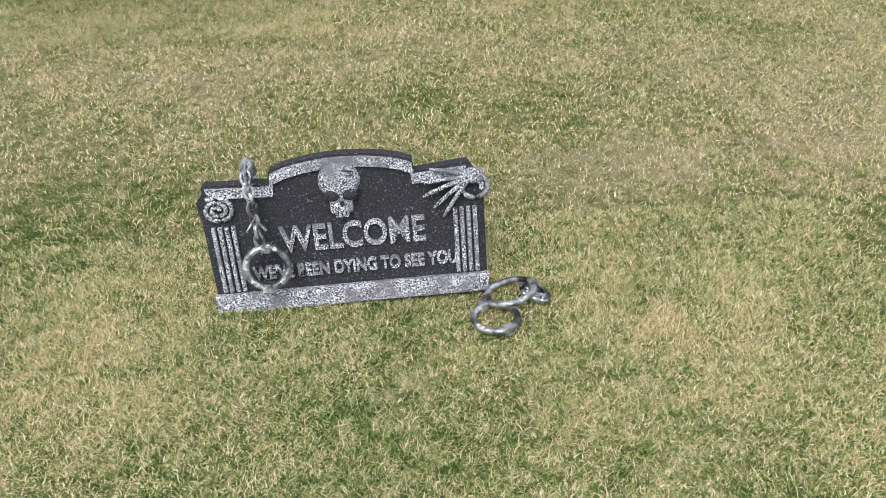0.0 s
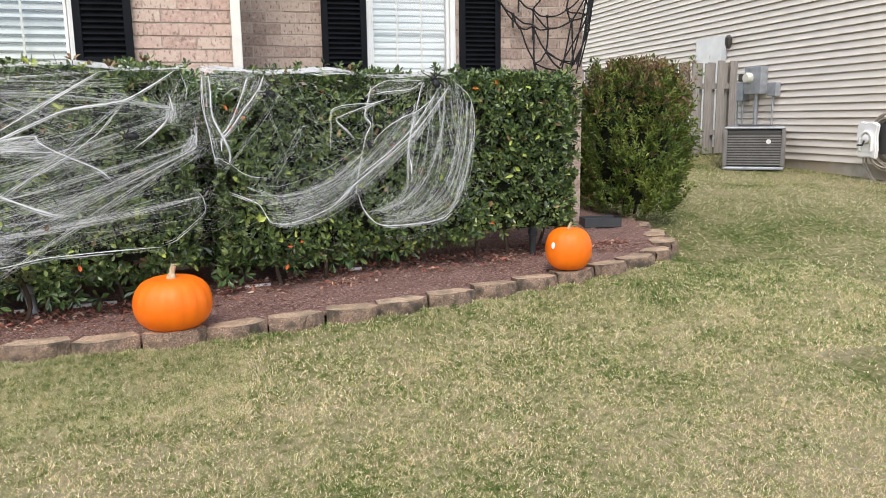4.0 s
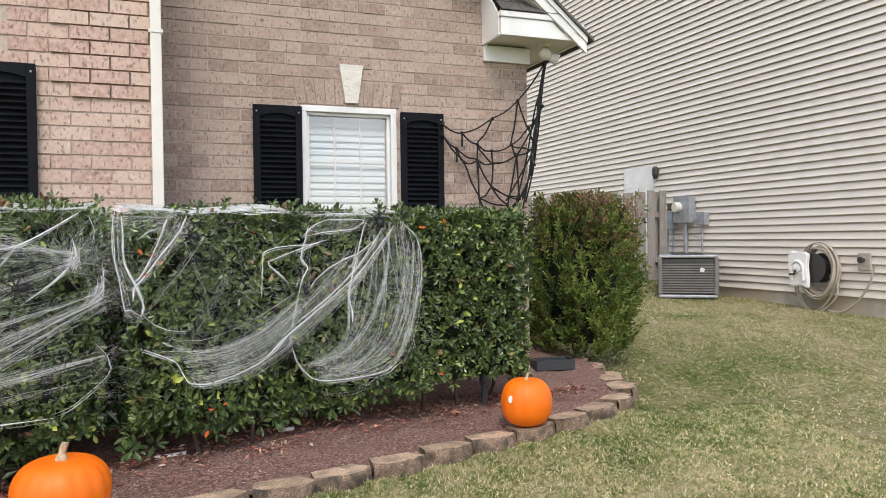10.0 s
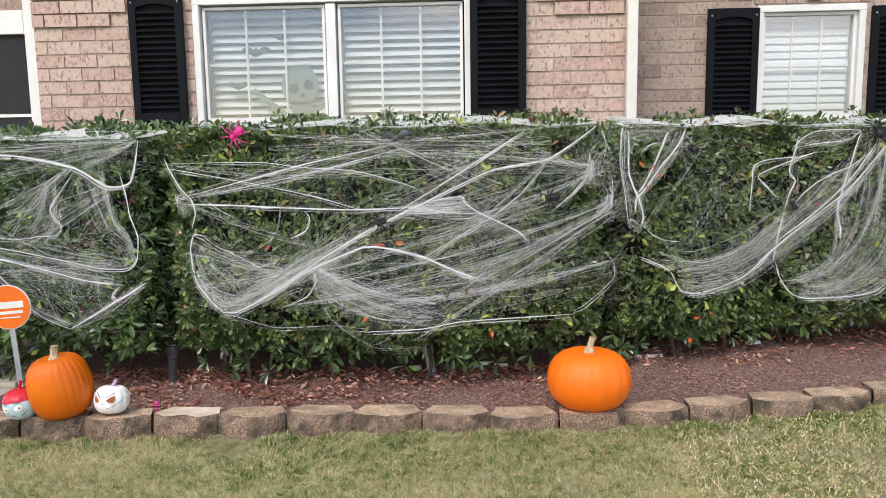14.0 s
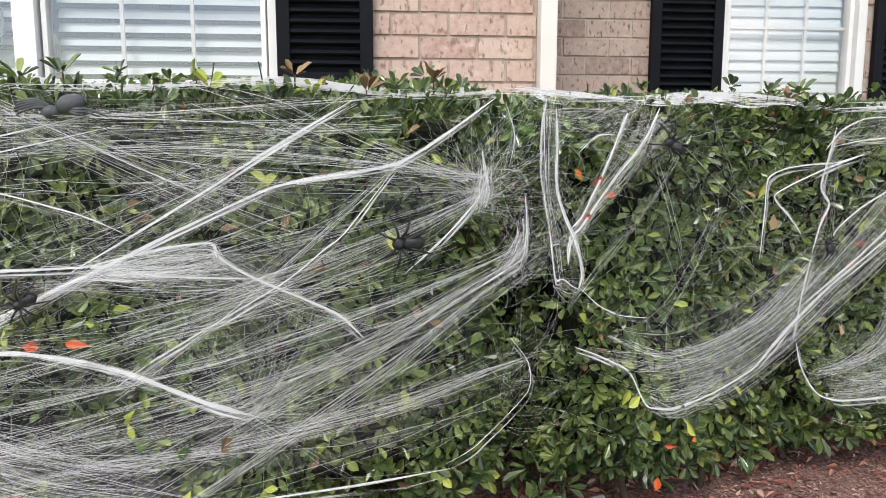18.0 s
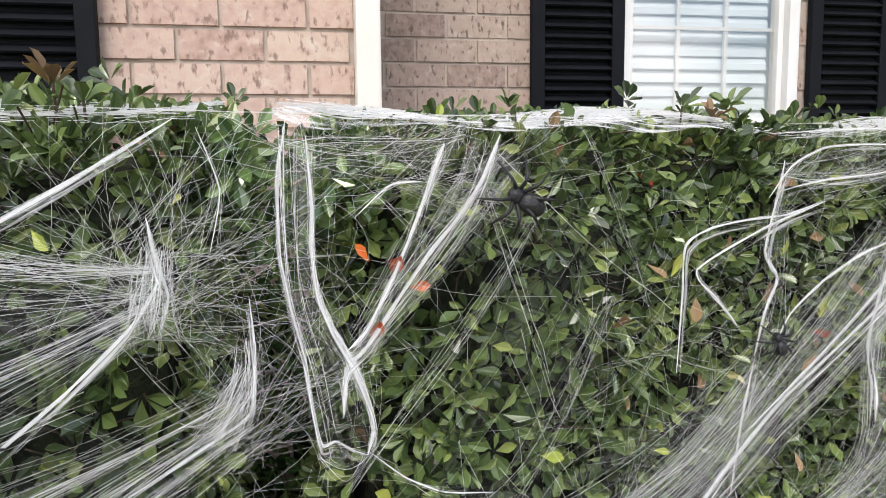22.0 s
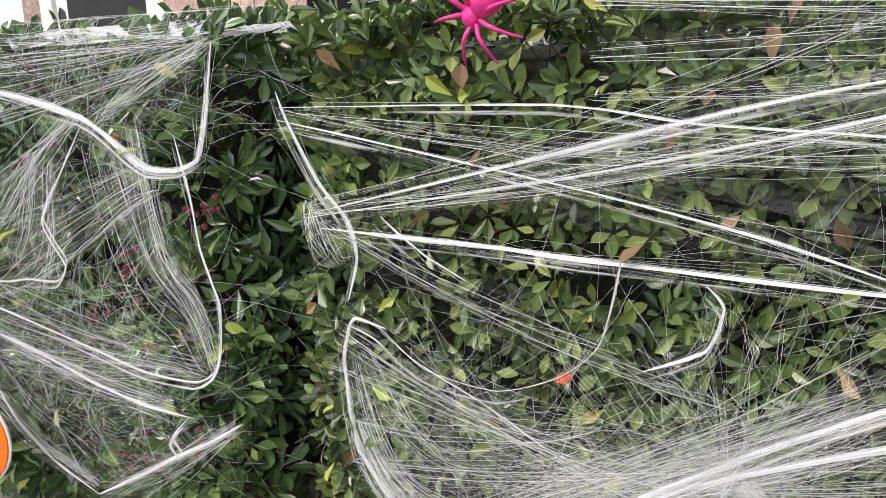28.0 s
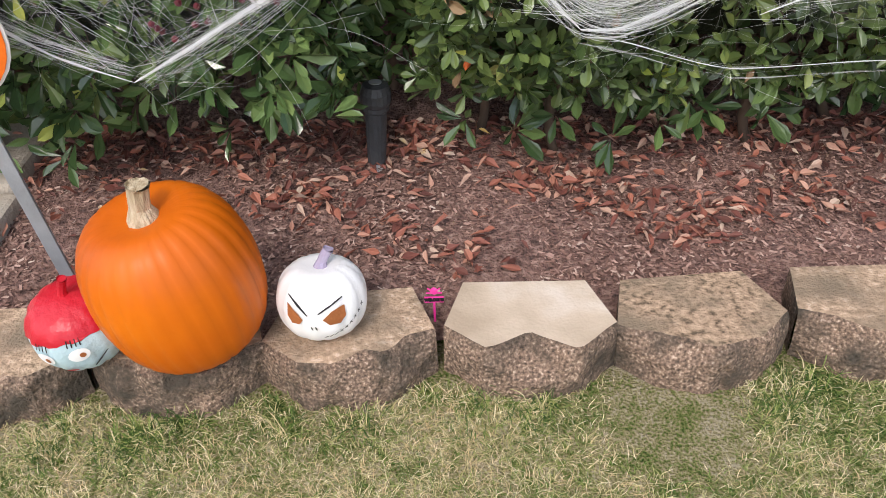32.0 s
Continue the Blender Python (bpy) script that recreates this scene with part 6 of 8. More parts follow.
web_c = cobweb("white stretched cobweb hanging in folds from the hedge top", [
    ([(0.159, 1.59), (0.15, 1.541), (0.146, 1.487), (0.147, 1.409), (0.159, 1.337), (0.176, 1.261), (0.185, 1.193), (0.195, 1.136), (0.216, 1.137), (0.241, 1.117), (0.262, 1.106)], 0.0026),
    ([(0.185, 1.57), (0.19, 1.481), (0.189, 1.414), (0.195, 1.357), (0.214, 1.305), (0.241, 1.251), (0.265, 1.186), (0.272, 1.141), (0.262, 1.106)], 0.0068),
    ([(0.47, 1.573), (0.443, 1.51), (0.411, 1.46), (0.362, 1.402), (0.308, 1.327), (0.267, 1.272), (0.237, 1.245), (0.231, 1.227), (0.227, 1.181)], 0.0055),
    ([(0.385, 1.56), (0.373, 1.533), (0.35, 1.47), (0.323, 1.404), (0.296, 1.346), (0.263, 1.29), (0.237, 1.268)], 0.0050), ([(0.252, 1.458), (0.304, 1.501), (0.351, 1.506)], 0.0020),
    ([(0.265, 1.11), (0.32, 1.06), (0.38, 1.03), (0.46, 1.02)], 0.0020),
    ([(0.254, 0.953), (0.33, 0.92), (0.411, 0.875), (0.45, 0.80), (0.474, 0.77), (0.55, 0.757), (0.66, 0.775), (0.741, 0.80), (0.833, 0.838), (0.92, 0.91), (0.972, 0.957)], 0.0045),
    ([(0.833, 0.838), (0.972, 0.957), (1.112, 1.057), (1.25, 1.165), (1.37, 1.266), (1.48, 1.40), (1.581, 1.53)], 0.0050),
    ([(0.98, 0.99), (1.20, 1.145), (1.36, 1.30), (1.46, 1.44), (1.53, 1.55)], 0.0046),
    ([(1.05, 1.46), (1.11, 1.52), (1.185, 1.554), (1.30, 1.56), (1.404, 1.552), (1.33, 1.505), (1.18, 1.49), (1.076, 1.47)], 0.0038),
    ([(1.185, 1.45), (1.10, 1.425), (0.995, 1.421), (0.90, 1.41), (0.84, 1.383), (0.835, 1.29), (0.826, 1.155)], 0.0032),
    ([(1.188, 1.449), (1.03, 1.40), (0.868, 1.337), (0.92, 1.28), (0.977, 1.222)], 0.0032),
    ([(1.09, 1.53), (1.076, 1.47), (1.044, 1.357), (1.082, 1.303), (1.05, 1.24), (1.026, 1.157)], 0.0052),
    ([(1.086, 1.175), (1.12, 1.23), (1.193, 1.291), (1.28, 1.34), (1.366, 1.373), (1.47, 1.45)], 0.0036),
    ([(1.42, 1.56), (1.393, 1.50), (1.356, 1.352), (1.308, 1.16), (1.324, 1.06), (1.325, 1.00)], 0.0046),
    ([(1.026, 1.15), (1.0, 1.05), (0.984, 0.956), (0.974, 0.892)], 0.0055),
    ([(0.985, 0.90), (1.01, 0.82), (1.05, 0.757), (1.10, 0.71), (1.168, 0.689), (1.30, 0.69), (1.436, 0.699), (1.53, 0.72), (1.58, 0.76)], 0.0036),
    ([(1.57, 0.75), (1.651, 0.958), (1.70, 1.10), (1.739, 1.239), (1.73, 1.38), (1.70, 1.47), (1.60, 1.56)], 0.0016),
    ([(1.05, 1.58), (1.30, 1.59), (1.55, 1.575)], 0.0030),
], [
    ([(1.60, 1.55), (1.60, 1.25), (1.50, 0.95), (1.32, 0.78), (1.13, 0.74)], [0.03, 0.05, 0.055, 0.045, 0.025], 200), ([(1.70, 1.44), (1.68, 1.15), (1.58, 0.85), (1.40, 0.735), (1.20, 0.715)], [0.02, 0.035, 0.04, 0.03, 0.02], 200),
    ([(1.47, 1.54), (1.46, 1.25), (1.40, 0.98), (1.28, 0.82), (1.10, 0.76)], [0.02, 0.045, 0.05, 0.04, 0.02], 130), ([(1.37, 1.42), (1.33, 1.15), (1.31, 0.92), (1.18, 0.80), (1.05, 0.78)], [0.01, 0.02, 0.02, 0.015, 0.01], 90),
    ([(1.56, 1.53), (1.34, 1.26), (1.05, 1.02), (0.75, 0.84), (0.50, 0.79)], [0.02, 0.035, 0.045, 0.04, 0.02], 130), ([(1.35, 1.40), (1.05, 1.08), (0.75, 0.92), (0.45, 0.86)], [0.03, 0.045, 0.04, 0.02], 130),
    ([(1.04, 1.12), (0.85, 0.98), (0.60, 0.90), (0.30, 0.93)], [0.02, 0.035, 0.03, 0.012], 100), ([(1.02, 1.17), (0.80, 1.06), (0.55, 1.0), (0.36, 1.02)], [0.02, 0.04, 0.04, 0.02], 60),
    ([(0.17, 1.58), (0.168, 1.45), (0.175, 1.36), (0.21, 1.25), (0.235, 1.12)], [0.018, 0.014, 0.014, 0.02, 0.02], 70), ([(0.45, 1.57), (0.40, 1.48), (0.33, 1.38), (0.25, 1.27)], [0.04, 0.03, 0.02, 0.010], 130), ((0.62, 1.46), (0.30, 1.0), 0.04, 0.05, 45),
    ((0.68, 1.31), (0.45, 1.0), 0.02, 0.04, 40), ((0.45, 1.58), (0.70, 1.20), 0.08, 0.12, 40), ((1.08, 1.52), (1.38, 1.54), 0.015, 0.02, 60), ((0.14, 1.55), (0.42, 1.57), 0.02, 0.02, 60),
    ((1.08, 1.45), (1.03, 1.0), 0.02, 0.02, 40), ((0.19, 1.125), (0.262, 1.11), 0.005, 0.010, 40), ([(0.474, 0.80), (0.56, 0.78), (0.72, 0.82)], [0.02, 0.02, 0.025], 80), ((1.55, 1.56), (1.62, 0.80), 0.05, 0.07, 60),
], [(0.3, 1.3, 0.82, 1.5, 260), (1.15, 1.7, 0.72, 1.35, 200), (1.0, 1.35, 0.70, 0.88, 120), (0.45, 0.75, 0.76, 0.9, 90), (1.05, 1.5, 1.40, 1.58, 110), (0.12, 0.5, 1.45, 1.58, 130)], 22, 0.72)

web_a = cobweb("torn white cobweb stretched over the berried hedge", [
    ([(-3.10, 1.51), (-2.72, 1.49), (-2.44, 1.43), (-2.29, 1.34), (-2.17, 1.36), (-2.12, 1.55)], 0.0075),
    ([(-2.43, 1.43), (-2.50, 1.34), (-2.575, 1.245), (-2.556, 1.197), (-2.526, 1.154), (-2.56, 1.11), (-2.65, 1.106), (-2.73, 1.094), (-2.90, 1.10), (-3.10, 1.13)], 0.0034),
    ([(-2.22, 1.40), (-2.196, 1.292), (-2.185, 1.206), (-2.165, 1.144), (-2.151, 1.098), (-2.159, 1.012), (-2.181, 0.971), (-2.229, 0.947), (-2.355, 0.95), (-2.493, 0.98), (-2.752, 1.034), (-2.95, 1.07)], 0.0032),
    ([(-2.95, 1.02), (-2.772, 0.977), (-2.632, 0.945), (-2.488, 0.903), (-2.358, 0.879), (-2.242, 0.872)], 0.0045),
    ([(-2.123, 0.882), (-2.203, 0.832), (-2.305, 0.776), (-2.403, 0.718), (-2.524, 0.651)], 0.0058),
    ([(-2.524, 0.651), (-2.648, 0.703), (-2.752, 0.781), (-2.812, 0.862), (-3.0, 1.05)], 0.0035),
    ([(-2.253, 0.871), (-2.297, 0.823), (-2.273, 0.791)], 0.0030),
], [
    ([(-2.365, 1.40), (-2.305, 1.188), (-2.227, 1.087), (-2.20, 0.97)], [0.05, 0.03, 0.018, 0.012], 120), ((-2.14, 0.885), (-2.52, 0.665), 0.012, 0.03, 70), ([(-2.57, 1.36), (-2.60, 1.22), (-2.68, 1.12)], [0.02, 0.04, 0.05], 120), ((-2.29, 1.34), (-2.80, 1.12), 0.015, 0.05, 80), ((-2.21, 0.97), (-3.0, 1.05), 0.015, 0.08, 90),
    ((-2.12, 1.54), (-2.45, 1.42), 0.015, 0.04, 70), ((-2.29, 0.88), (-3.0, 0.98), 0.02, 0.08, 80), ((-2.15, 1.56), (-3.0, 1.50), 0.02, 0.05, 110), ((-2.52, 0.68), (-2.95, 0.95), 0.012, 0.06, 80),
    ((-2.45, 1.43), (-2.85, 1.15), 0.03, 0.06, 90), ((-2.5, 0.95), (-2.45, 0.70), 0.1, 0.05, 50),
], [(-3.1, -2.2, 0.8, 1.5, 160), (-2.75, -2.2, 0.85, 1.15, 160), (-2.8, -2.3, 0.68, 0.95, 170), (-2.7, -2.1, 1.35, 1.57, 170)], 23)


def top_band(x0, x1, z, depth, seed, count, label, gauze=None):
    """Fibres lying in a loose band along the top edge of a hedge."""
    r = random.Random(seed)
    w = thing("cobweb", label, "cobweb decoration", "stretched cobwebs on the hedges")
    lines = []
    for i in range(count):
        a = r.uniform(x0, x1)
        b = min(x1, a + r.uniform(0.25, 0.9))
        d0, d1 = r.uniform(0, depth), r.uniform(0, depth)
        pts = []
        for k in range(10):
            t = k / 9
            x = a + (b - a) * t
            pts.append((x, float(hedge_y(x)) + 0.02 + d0 + (d1 - d0) * t, z + 0.10 * (d0 + (d1 - d0) * t) + 0.014 * noise.noise((x * 3, seed, i * 0.01)) + r.uniform(-0.002, 0.004) + 0.012 * math.sin(9 * x)))
        lines.append((pts, r.choice((0.0002, 0.0003, 0.0004, 0.0006))))
    # the felted sheet itself, draped over the edge
    if gauze:
        xs = np.linspace(gauze[0], gauze[1], 40)
        V = []
        for x in xs:
            wid = gauze[2] * (0.35 + 0.65 * math.sin(math.pi * (x - gauze[0]) / (gauze[1] - gauze[0])) ** 0.6) * (0.8 + 0.4 * noise.noise((x * 6, seed, 0)))
            for k in range(5):
                t = k / 4
                V.append((x, float(hedge_y(x)) + 0.0 + wid * t, z - 0.012 * (1 - t) ** 2 + 0.018 * t + 0.010 * noise.noise((x * 7, t * 2, seed))))
        i = (np.arange(39)[:, None] * 5 + np.arange(4)[None]).reshape(-1, 1)
        sheet_mesh = quads_mesh("gauze_sheet", V, i + np.array([[0, 5, 6, 1]]))
        sheet_mesh.polygons.foreach_set("use_smooth", [True] * len(sheet_mesh.polygons))
        link_mesh("gauze_sheet", sheet_mesh, m_gauze, w, "felted white web sheet")
    tagged(link_mesh("fibre_mass", quads_mesh("fibre_mass", *ribbons(lines)), m_webfine, w), "matted white strands", kind="stuff")


top_band(-2.0, 0.04, 1.600, 0.5, 5, 380, "matted cobweb band along the hedge top")
top_band(0.13, 0.98, 1.598, 0.4, 6, 480, "thick matted cobweb over the hedge top", (0.14, 1.0, 0.20))
top_band(1.02, 1.62, 1.590, 0.3, 7, 120, "loose cobweb over the hedge top")
top_band(-3.3, -2.12, 1.575, 0.4, 8, 320, "matted cobweb over the berried hedge top", (-3.2, -2.2, 0.16))

# ---- retaining blocks round the bed ----
def block_mesh(seed, w=0.298, chip=None):
    """A split-face edging block: a flat top, a rough broken front of three facets, chipped along its upper edge."""
    r = random.Random(seed)
    h = 0.16
    corners = [(-w / 2, 0.055), (-0.082, -0.004), (0.0, -0.018), (0.082, -0.004), (w / 2, 0.055)]
    front = []
    for (xa, ya), (xb, yb) in zip(corners, corners[1:]):
        front += [(xa + (xb - xa) * k / 6, ya + (yb - ya) * k / 6) for k in range(6)]
    front.append(corners[-1])
    n = len(front)
    chips = [chip] if chip else [(r.uniform(-0.11, 0.11), r.uniform(0.03, 0.06), r.uniform(0.012, 0.035)) for _ in range(2)]
    rings = []
    for q, z in enumerate((h, h - 0.006, h - 0.03, h - 0.06, h - 0.10, 0.0)):
        ring = []
        for i, (x, y) in enumerate(front):
            cut = max(d * max(0.0, 1 - abs(x - cx) / cw) for cx, cw, d in chips)
            rough = noise.noise((x * 38, z * 42, seed * 3.7)) * 0.010 + noise.noise((x * 95, z * 90, seed)) * 0.006
            end = 0.4 if i in (0, n - 1) else 1.0
            if q == 0:
                ring.append((x * 0.99, y + 0.006 + cut + 0.5 * abs(rough) * end, z))
            elif q == 1:
                ring.append((x, y + cut * 0.75 + rough * end, z - 0.002))
            else:
                ring.append((x, y - 0.006 + rough * end + (cut * 0.3 if q == 2 else 0), z - (cut * 0.35 if q == 2 else 0)))
        rings.append(ring)
    V, F = [p for ring in rings for p in ring], []
    for q in range(5):
        for i in range(n - 1):
            F.append((q * n + i + 1, q * n + i, (q + 1) * n + i, (q + 1) * n + i + 1))
    back = [(0.112, 0.180), (-0.112, 0.180)]
    b0 = len(V)
    V += [(x, y, h) for x, y in back] + [(x, y, 0.0) for x, y in back]
    top = [tuple(range(n)) + (b0, b0 + 1)]
    last = 5 * n
    F += [(n - 1, last + n - 1, b0 + 2, b0), (b0, b0 + 2, b0 + 3, b0 + 1), (b0 + 1, b0 + 3, last, 0)]
    return mesh_of("retaining_block", V, top + F)


def block_row():
    pts = [Vector((x, y)) for x, y in zip(FRONT_X, FRONT_Y)] + [Vector((3.48, 6.8))]
    # walk both ways from the joint at x = -1.98
    def point(s):
        d, i = s, 0
        for a, b in zip(pts, pts[1:]):
            l = (b - a).length
            if d <= l:
                return a.lerp(b, d / l), (b - a).normalized()
            d -= l
        return None
    s0 = (pts[1] - pts[0]).length + 0.02
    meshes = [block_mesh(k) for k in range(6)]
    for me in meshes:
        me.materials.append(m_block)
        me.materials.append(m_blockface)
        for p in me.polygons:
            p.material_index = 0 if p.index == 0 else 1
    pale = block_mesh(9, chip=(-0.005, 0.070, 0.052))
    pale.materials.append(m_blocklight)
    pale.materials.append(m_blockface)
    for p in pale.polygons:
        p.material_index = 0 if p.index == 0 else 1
    for k in range(-8, 22):
        got = point(s0 + (k + 0.5) * 0.303) if s0 + (k + 0.5) * 0.303 > 0 else None
        if not got:
            continue
        p, d = got
        r = random.Random(k + 50)
        y = p.y
        z = float(lawn_base(p.x, y)) + 0.118 - 0.16 + r.uniform(-0.006, 0.006)
        o = new("retaining_block", pale if k == 0 else meshes[k % 6])
        o.matrix_basis = pose(p.x + 0.07 * d.y - 0.022, y - 0.04, z, -5 + r.uniform(-1.5, 1.5), r.uniform(-1.5, 1.5), math.degrees(math.atan2(d.y, d.x)) + r.uniform(-3, 3))
        tagged(o, "pale clean tan concrete block in the bed edging" if k == 0 else "weathered tan split-face concrete block edging the bed", "edging block", "blocks edging the bed")


block_row()


def block_top(x):
    y = float(np.interp(x, FRONT_X, FRONT_Y))
    return float(lawn_base(x, y)) + 0.118


# ---- pumpkins ----
def pumpkin(label, at, radius, height, ribs, depth, mat, stem_mat, stem_h, squash=1.0, lean=(0, 0, 0), top=0.6, stem_r=0.022, smooth_top=0.10):
    p = thing("pumpkin", label, "pumpkin", "pumpkins along the edging", at=at, rot=lean)
    prof = []
    n = 18
    for i in range(n + 1):
        a = math.pi * i / n
        r = radius * math.sin(a) ** top if 0 < i < n else 0.012
        z = height * (0.5 - 0.5 * math.cos(a))
        dip = smooth_top * height * max(0, 1 - r / (radius * 0.55)) ** 1.5
        z += dip * 0.8 if i < n / 2 else -dip
        prof.append((r, z))
    bm = bmesh.new()
    lathe(bm, prof, ribs * 5, ribs, depth)
    body = part("body", bm, mat, p, smooth=True)
    bm = bmesh.new()
    z0 = height * (1 - smooth_top) - 0.01
    path = smooth_path([(0, 0, z0), (0.004, 0.002, z0 + stem_h * 0.5), (0.016, 0.0, z0 + stem_h)], 5)
    m = len(path)
    paths = [(path, [stem_r * (1.6 - 0.9 * min(1, i / (m * 0.45))) * (1 + 0.12 * (i == m - 1)) for i in range(m)])]
    V, F = tubes(paths, 9)
    V = V * 1.0
    me = quads_mesh("stem", V, F)
    link_mesh("stem", me, stem_mat, p, "dry tan stem" if stem_mat is m_stem else "")
    cap = bmesh.new()
    bmesh.ops.create_circle(cap, cap_ends=True, segments=9, radius=stem_r * 0.75, matrix=Matrix.Translation(path[-1]))
    part("stem_cut", cap, stem_mat, p)
    return p, body


pumpkin("large smooth orange pumpkin with a tan stem on the edging", (-0.04, 4.34, block_top(-0.04) - 0.010), 0.188, 0.262, 16, 0.025, m_foam, m_stem, 0.078, top=0.55, stem_r=0.020, smooth_top=0.04)
p2, body2 = pumpkin("smaller round orange pumpkin with a white sticker on the edging", (2.295, 4.81, block_top(2.25) - 0.004), 0.147, 0.272, 14, 0.02, m_foam, m_stem, 0.05, top=0.62, stem_r=0.012, smooth_top=0.04)
pumpkin("tall ribbed orange pumpkin with a thick dry stem", (-2.400, 4.192, block_top(-2.42) - 0.012), 0.135, 0.285, 26, 0.022, m_pumpkin, m_stem, 0.075, lean=(0, -8, 20), top=0.5, stem_r=0.023, smooth_top=0.08)
white_p, white_b = pumpkin("small white painted pumpkin with a carved scowling face", (-2.200, 4.195, block_top(-2.2) - 0.006), 0.076, 0.128, 12, 0.05, m_whitepk, m_lilac, 0.045, lean=(-12, 3, 6), top=0.6, stem_r=0.012, smooth_top=0.08)
red_p, red_b = pumpkin("small pale blue painted pumpkin with a red painted top", (-2.588, 4.172, block_top(-2.62) - 0.006), 0.078, 0.130, 12, 0.05, m_blue, m_red, 0.058, lean=(6, -4, 10), top=0.6, stem_r=0.010, smooth_top=0.06)


def patch_on(parent, R, H, a0, t0, shape, mat, name, lift=0.0015, top=0.6):
    """A thin painted shape laid on a pumpkin's skin. a0, t0: the bearing and the height share of its middle; shape: (across, up) in metres."""
    bm = bmesh.new()
    vs = []
    for u, v in shape:
        t = min(max(t0 + v / H, 0.03), 0.97)
        r = R * math.sin(math.acos(1 - 2 * t)) ** top + lift
        a = math.radians(a0) + u / max(r, 0.02)
        vs.append(bm.verts.new((r * math.cos(a), r * math.sin(a), H * t)))
    mu, mv = sum(u for u, v in shape) / len(shape), sum(v for u, v in shape) / len(shape)
    t = min(max(t0 + mv / H, 0.03), 0.97)
    r = R * math.sin(math.acos(1 - 2 * t)) ** top + lift
    a = math.radians(a0) + mu / max(r, 0.02)
    c = bm.verts.new((r * math.cos(a), r * math.sin(a), H * t))
    for i in range(len(vs)):
        bm.faces.new((vs[i], vs[(i + 1) % len(vs)], c))
    part(name, bm, mat, parent)


def oval(w, h, tilt=0, n=14):
    c, s = math.cos(math.radians(tilt)), math.sin(math.radians(tilt))
    return [(w * math.cos(2 * math.pi * i / n) * c - h * math.sin(2 * math.pi * i / n) * s, w * math.cos(2 * math.pi * i / n) * s + h * math.sin(2 * math.pi * i / n) * c) for i in range(n)]


# carved slanting eyes, brow lines and a stitched smile on the white pumpkin
patch_on(white_p, 0.076, 0.128, -122, 0.56, [(-0.016, 0.018), (-0.004, 0.010), (0.014, -0.006), (0.008, -0.015), (-0.006, -0.016), (-0.015, -0.004)], m_carve, "eye_hole", 0.002)
patch_on(white_p, 0.076, 0.128, -74, 0.56, [(-0.019, -0.005), (-0.004, 0.008), (0.019, 0.015), (0.020, -0.004), (0.010, -0.016), (-0.008, -0.016)], m_carve, "eye_hole", 0.002)
for a, shape in ((-120, [(-0.019, 0.024), (-0.018, 0.0255), (0.020, -0.002), (0.019, -0.004)]), (-76, [(-0.024, 0.001), (-0.023, -0.001), (0.020, 0.021), (0.019, 0.0228)])):
    patch_on(white_p, 0.076, 0.128, a, 0.605, shape, m_ink, "painted_line", 0.003)
for a in (-101, -96):
    patch_on(white_p, 0.076, 0.128, a, 0.40, oval(0.0012, 0.004, 20), m_ink, "painted_dot", 0.003)
for i in range(9):
    u = i / 8
    a, v = -84 + 50 * u, 0.24 + 0.34 * u ** 1.6
    patch_on(white_p, 0.076, 0.128, a, v, oval(0.0048, 0.0009, 30 + 45 * u, 6), m_ink, "painted_line", 0.003)
    if i > 2:
        patch_on(white_p, 0.076, 0.128, a, v, oval(0.0042, 0.0008, 120 + 45 * u, 6), m_ink, "painted_stitch", 0.0032)
# red cap, pale ovals and lines on the blue one
bm = bmesh.new()
R_, H_ = 0.0795, 0.132
rings = []
for i in range(9):
    t = 0.995 - 0.29 * i / 8
    ring = []
    for j in range(36):
        a = 2 * math.pi * j / 36
        tt = t if i < 8 else t + 0.10 * max(0, math.cos(a + math.radians(70))) - 0.06
        tt = min(tt, 0.995)
        r = R_ * math.sin(math.acos(1 - 2 * tt)) ** 0.6
        r *= 1 - 0.05 * (1 - abs(math.sin(a * 6))) ** 2
        ring.append(bm.verts.new((r * math.cos(a), r * math.sin(a), H_ * tt)))
    rings.append(ring)
for p, q in zip(rings, rings[1:]):
    for j in range(36):
        bm.faces.new((p[j], p[(j + 1) % 36], q[(j + 1) % 36], q[j]))
tip = bm.verts.new((0, 0, H_ + 0.006))
for j in range(36):
    bm.faces.new((tip, rings[0][(j + 1) % 36], rings[0][j]))
bmesh.ops.recalc_face_normals(bm, faces=bm.faces)
part("red_top", bm, m_red, red_p, "glossy red painted top", True)
for a, t in ((-122, 0.52), (-80, 0.57)):
    patch_on(red_p, 0.078, 0.130, a, t, oval(0.017, 0.013, 10), m_whitepk, "painted_oval", 0.0015)
    patch_on(red_p, 0.078, 0.130, a + 4, t, oval(0.005, 0.005), m_carve, "painted_dot", 0.0025)
    for k in range(4):
        patch_on(red_p, 0.078, 0.130, a - 8 + 5 * k, t + 0.14, [(-0.001, 0), (0.001, 0), (0.0025, 0.012), (0.0005, 0.012)], m_ink, "painted_line", 0.002)
patch_on(red_p, 0.078, 0.130, -62, 0.36, [(-0.014, -0.010), (-0.012, -0.012), (0.016, 0.012), (0.014, 0.013)], m_ink, "painted_line", 0.002)
patch_on(red_p, 0.078, 0.130, -98, 0.30, oval(0.010, 0.003), m_red, "painted_oval", 0.002)
# sticker on the round pumpkin
patch_on(p2, 0.147, 0.272, -155, 0.63, oval(0.015, 0.021), m_signwhite, "sticker", 0.002, 0.62)


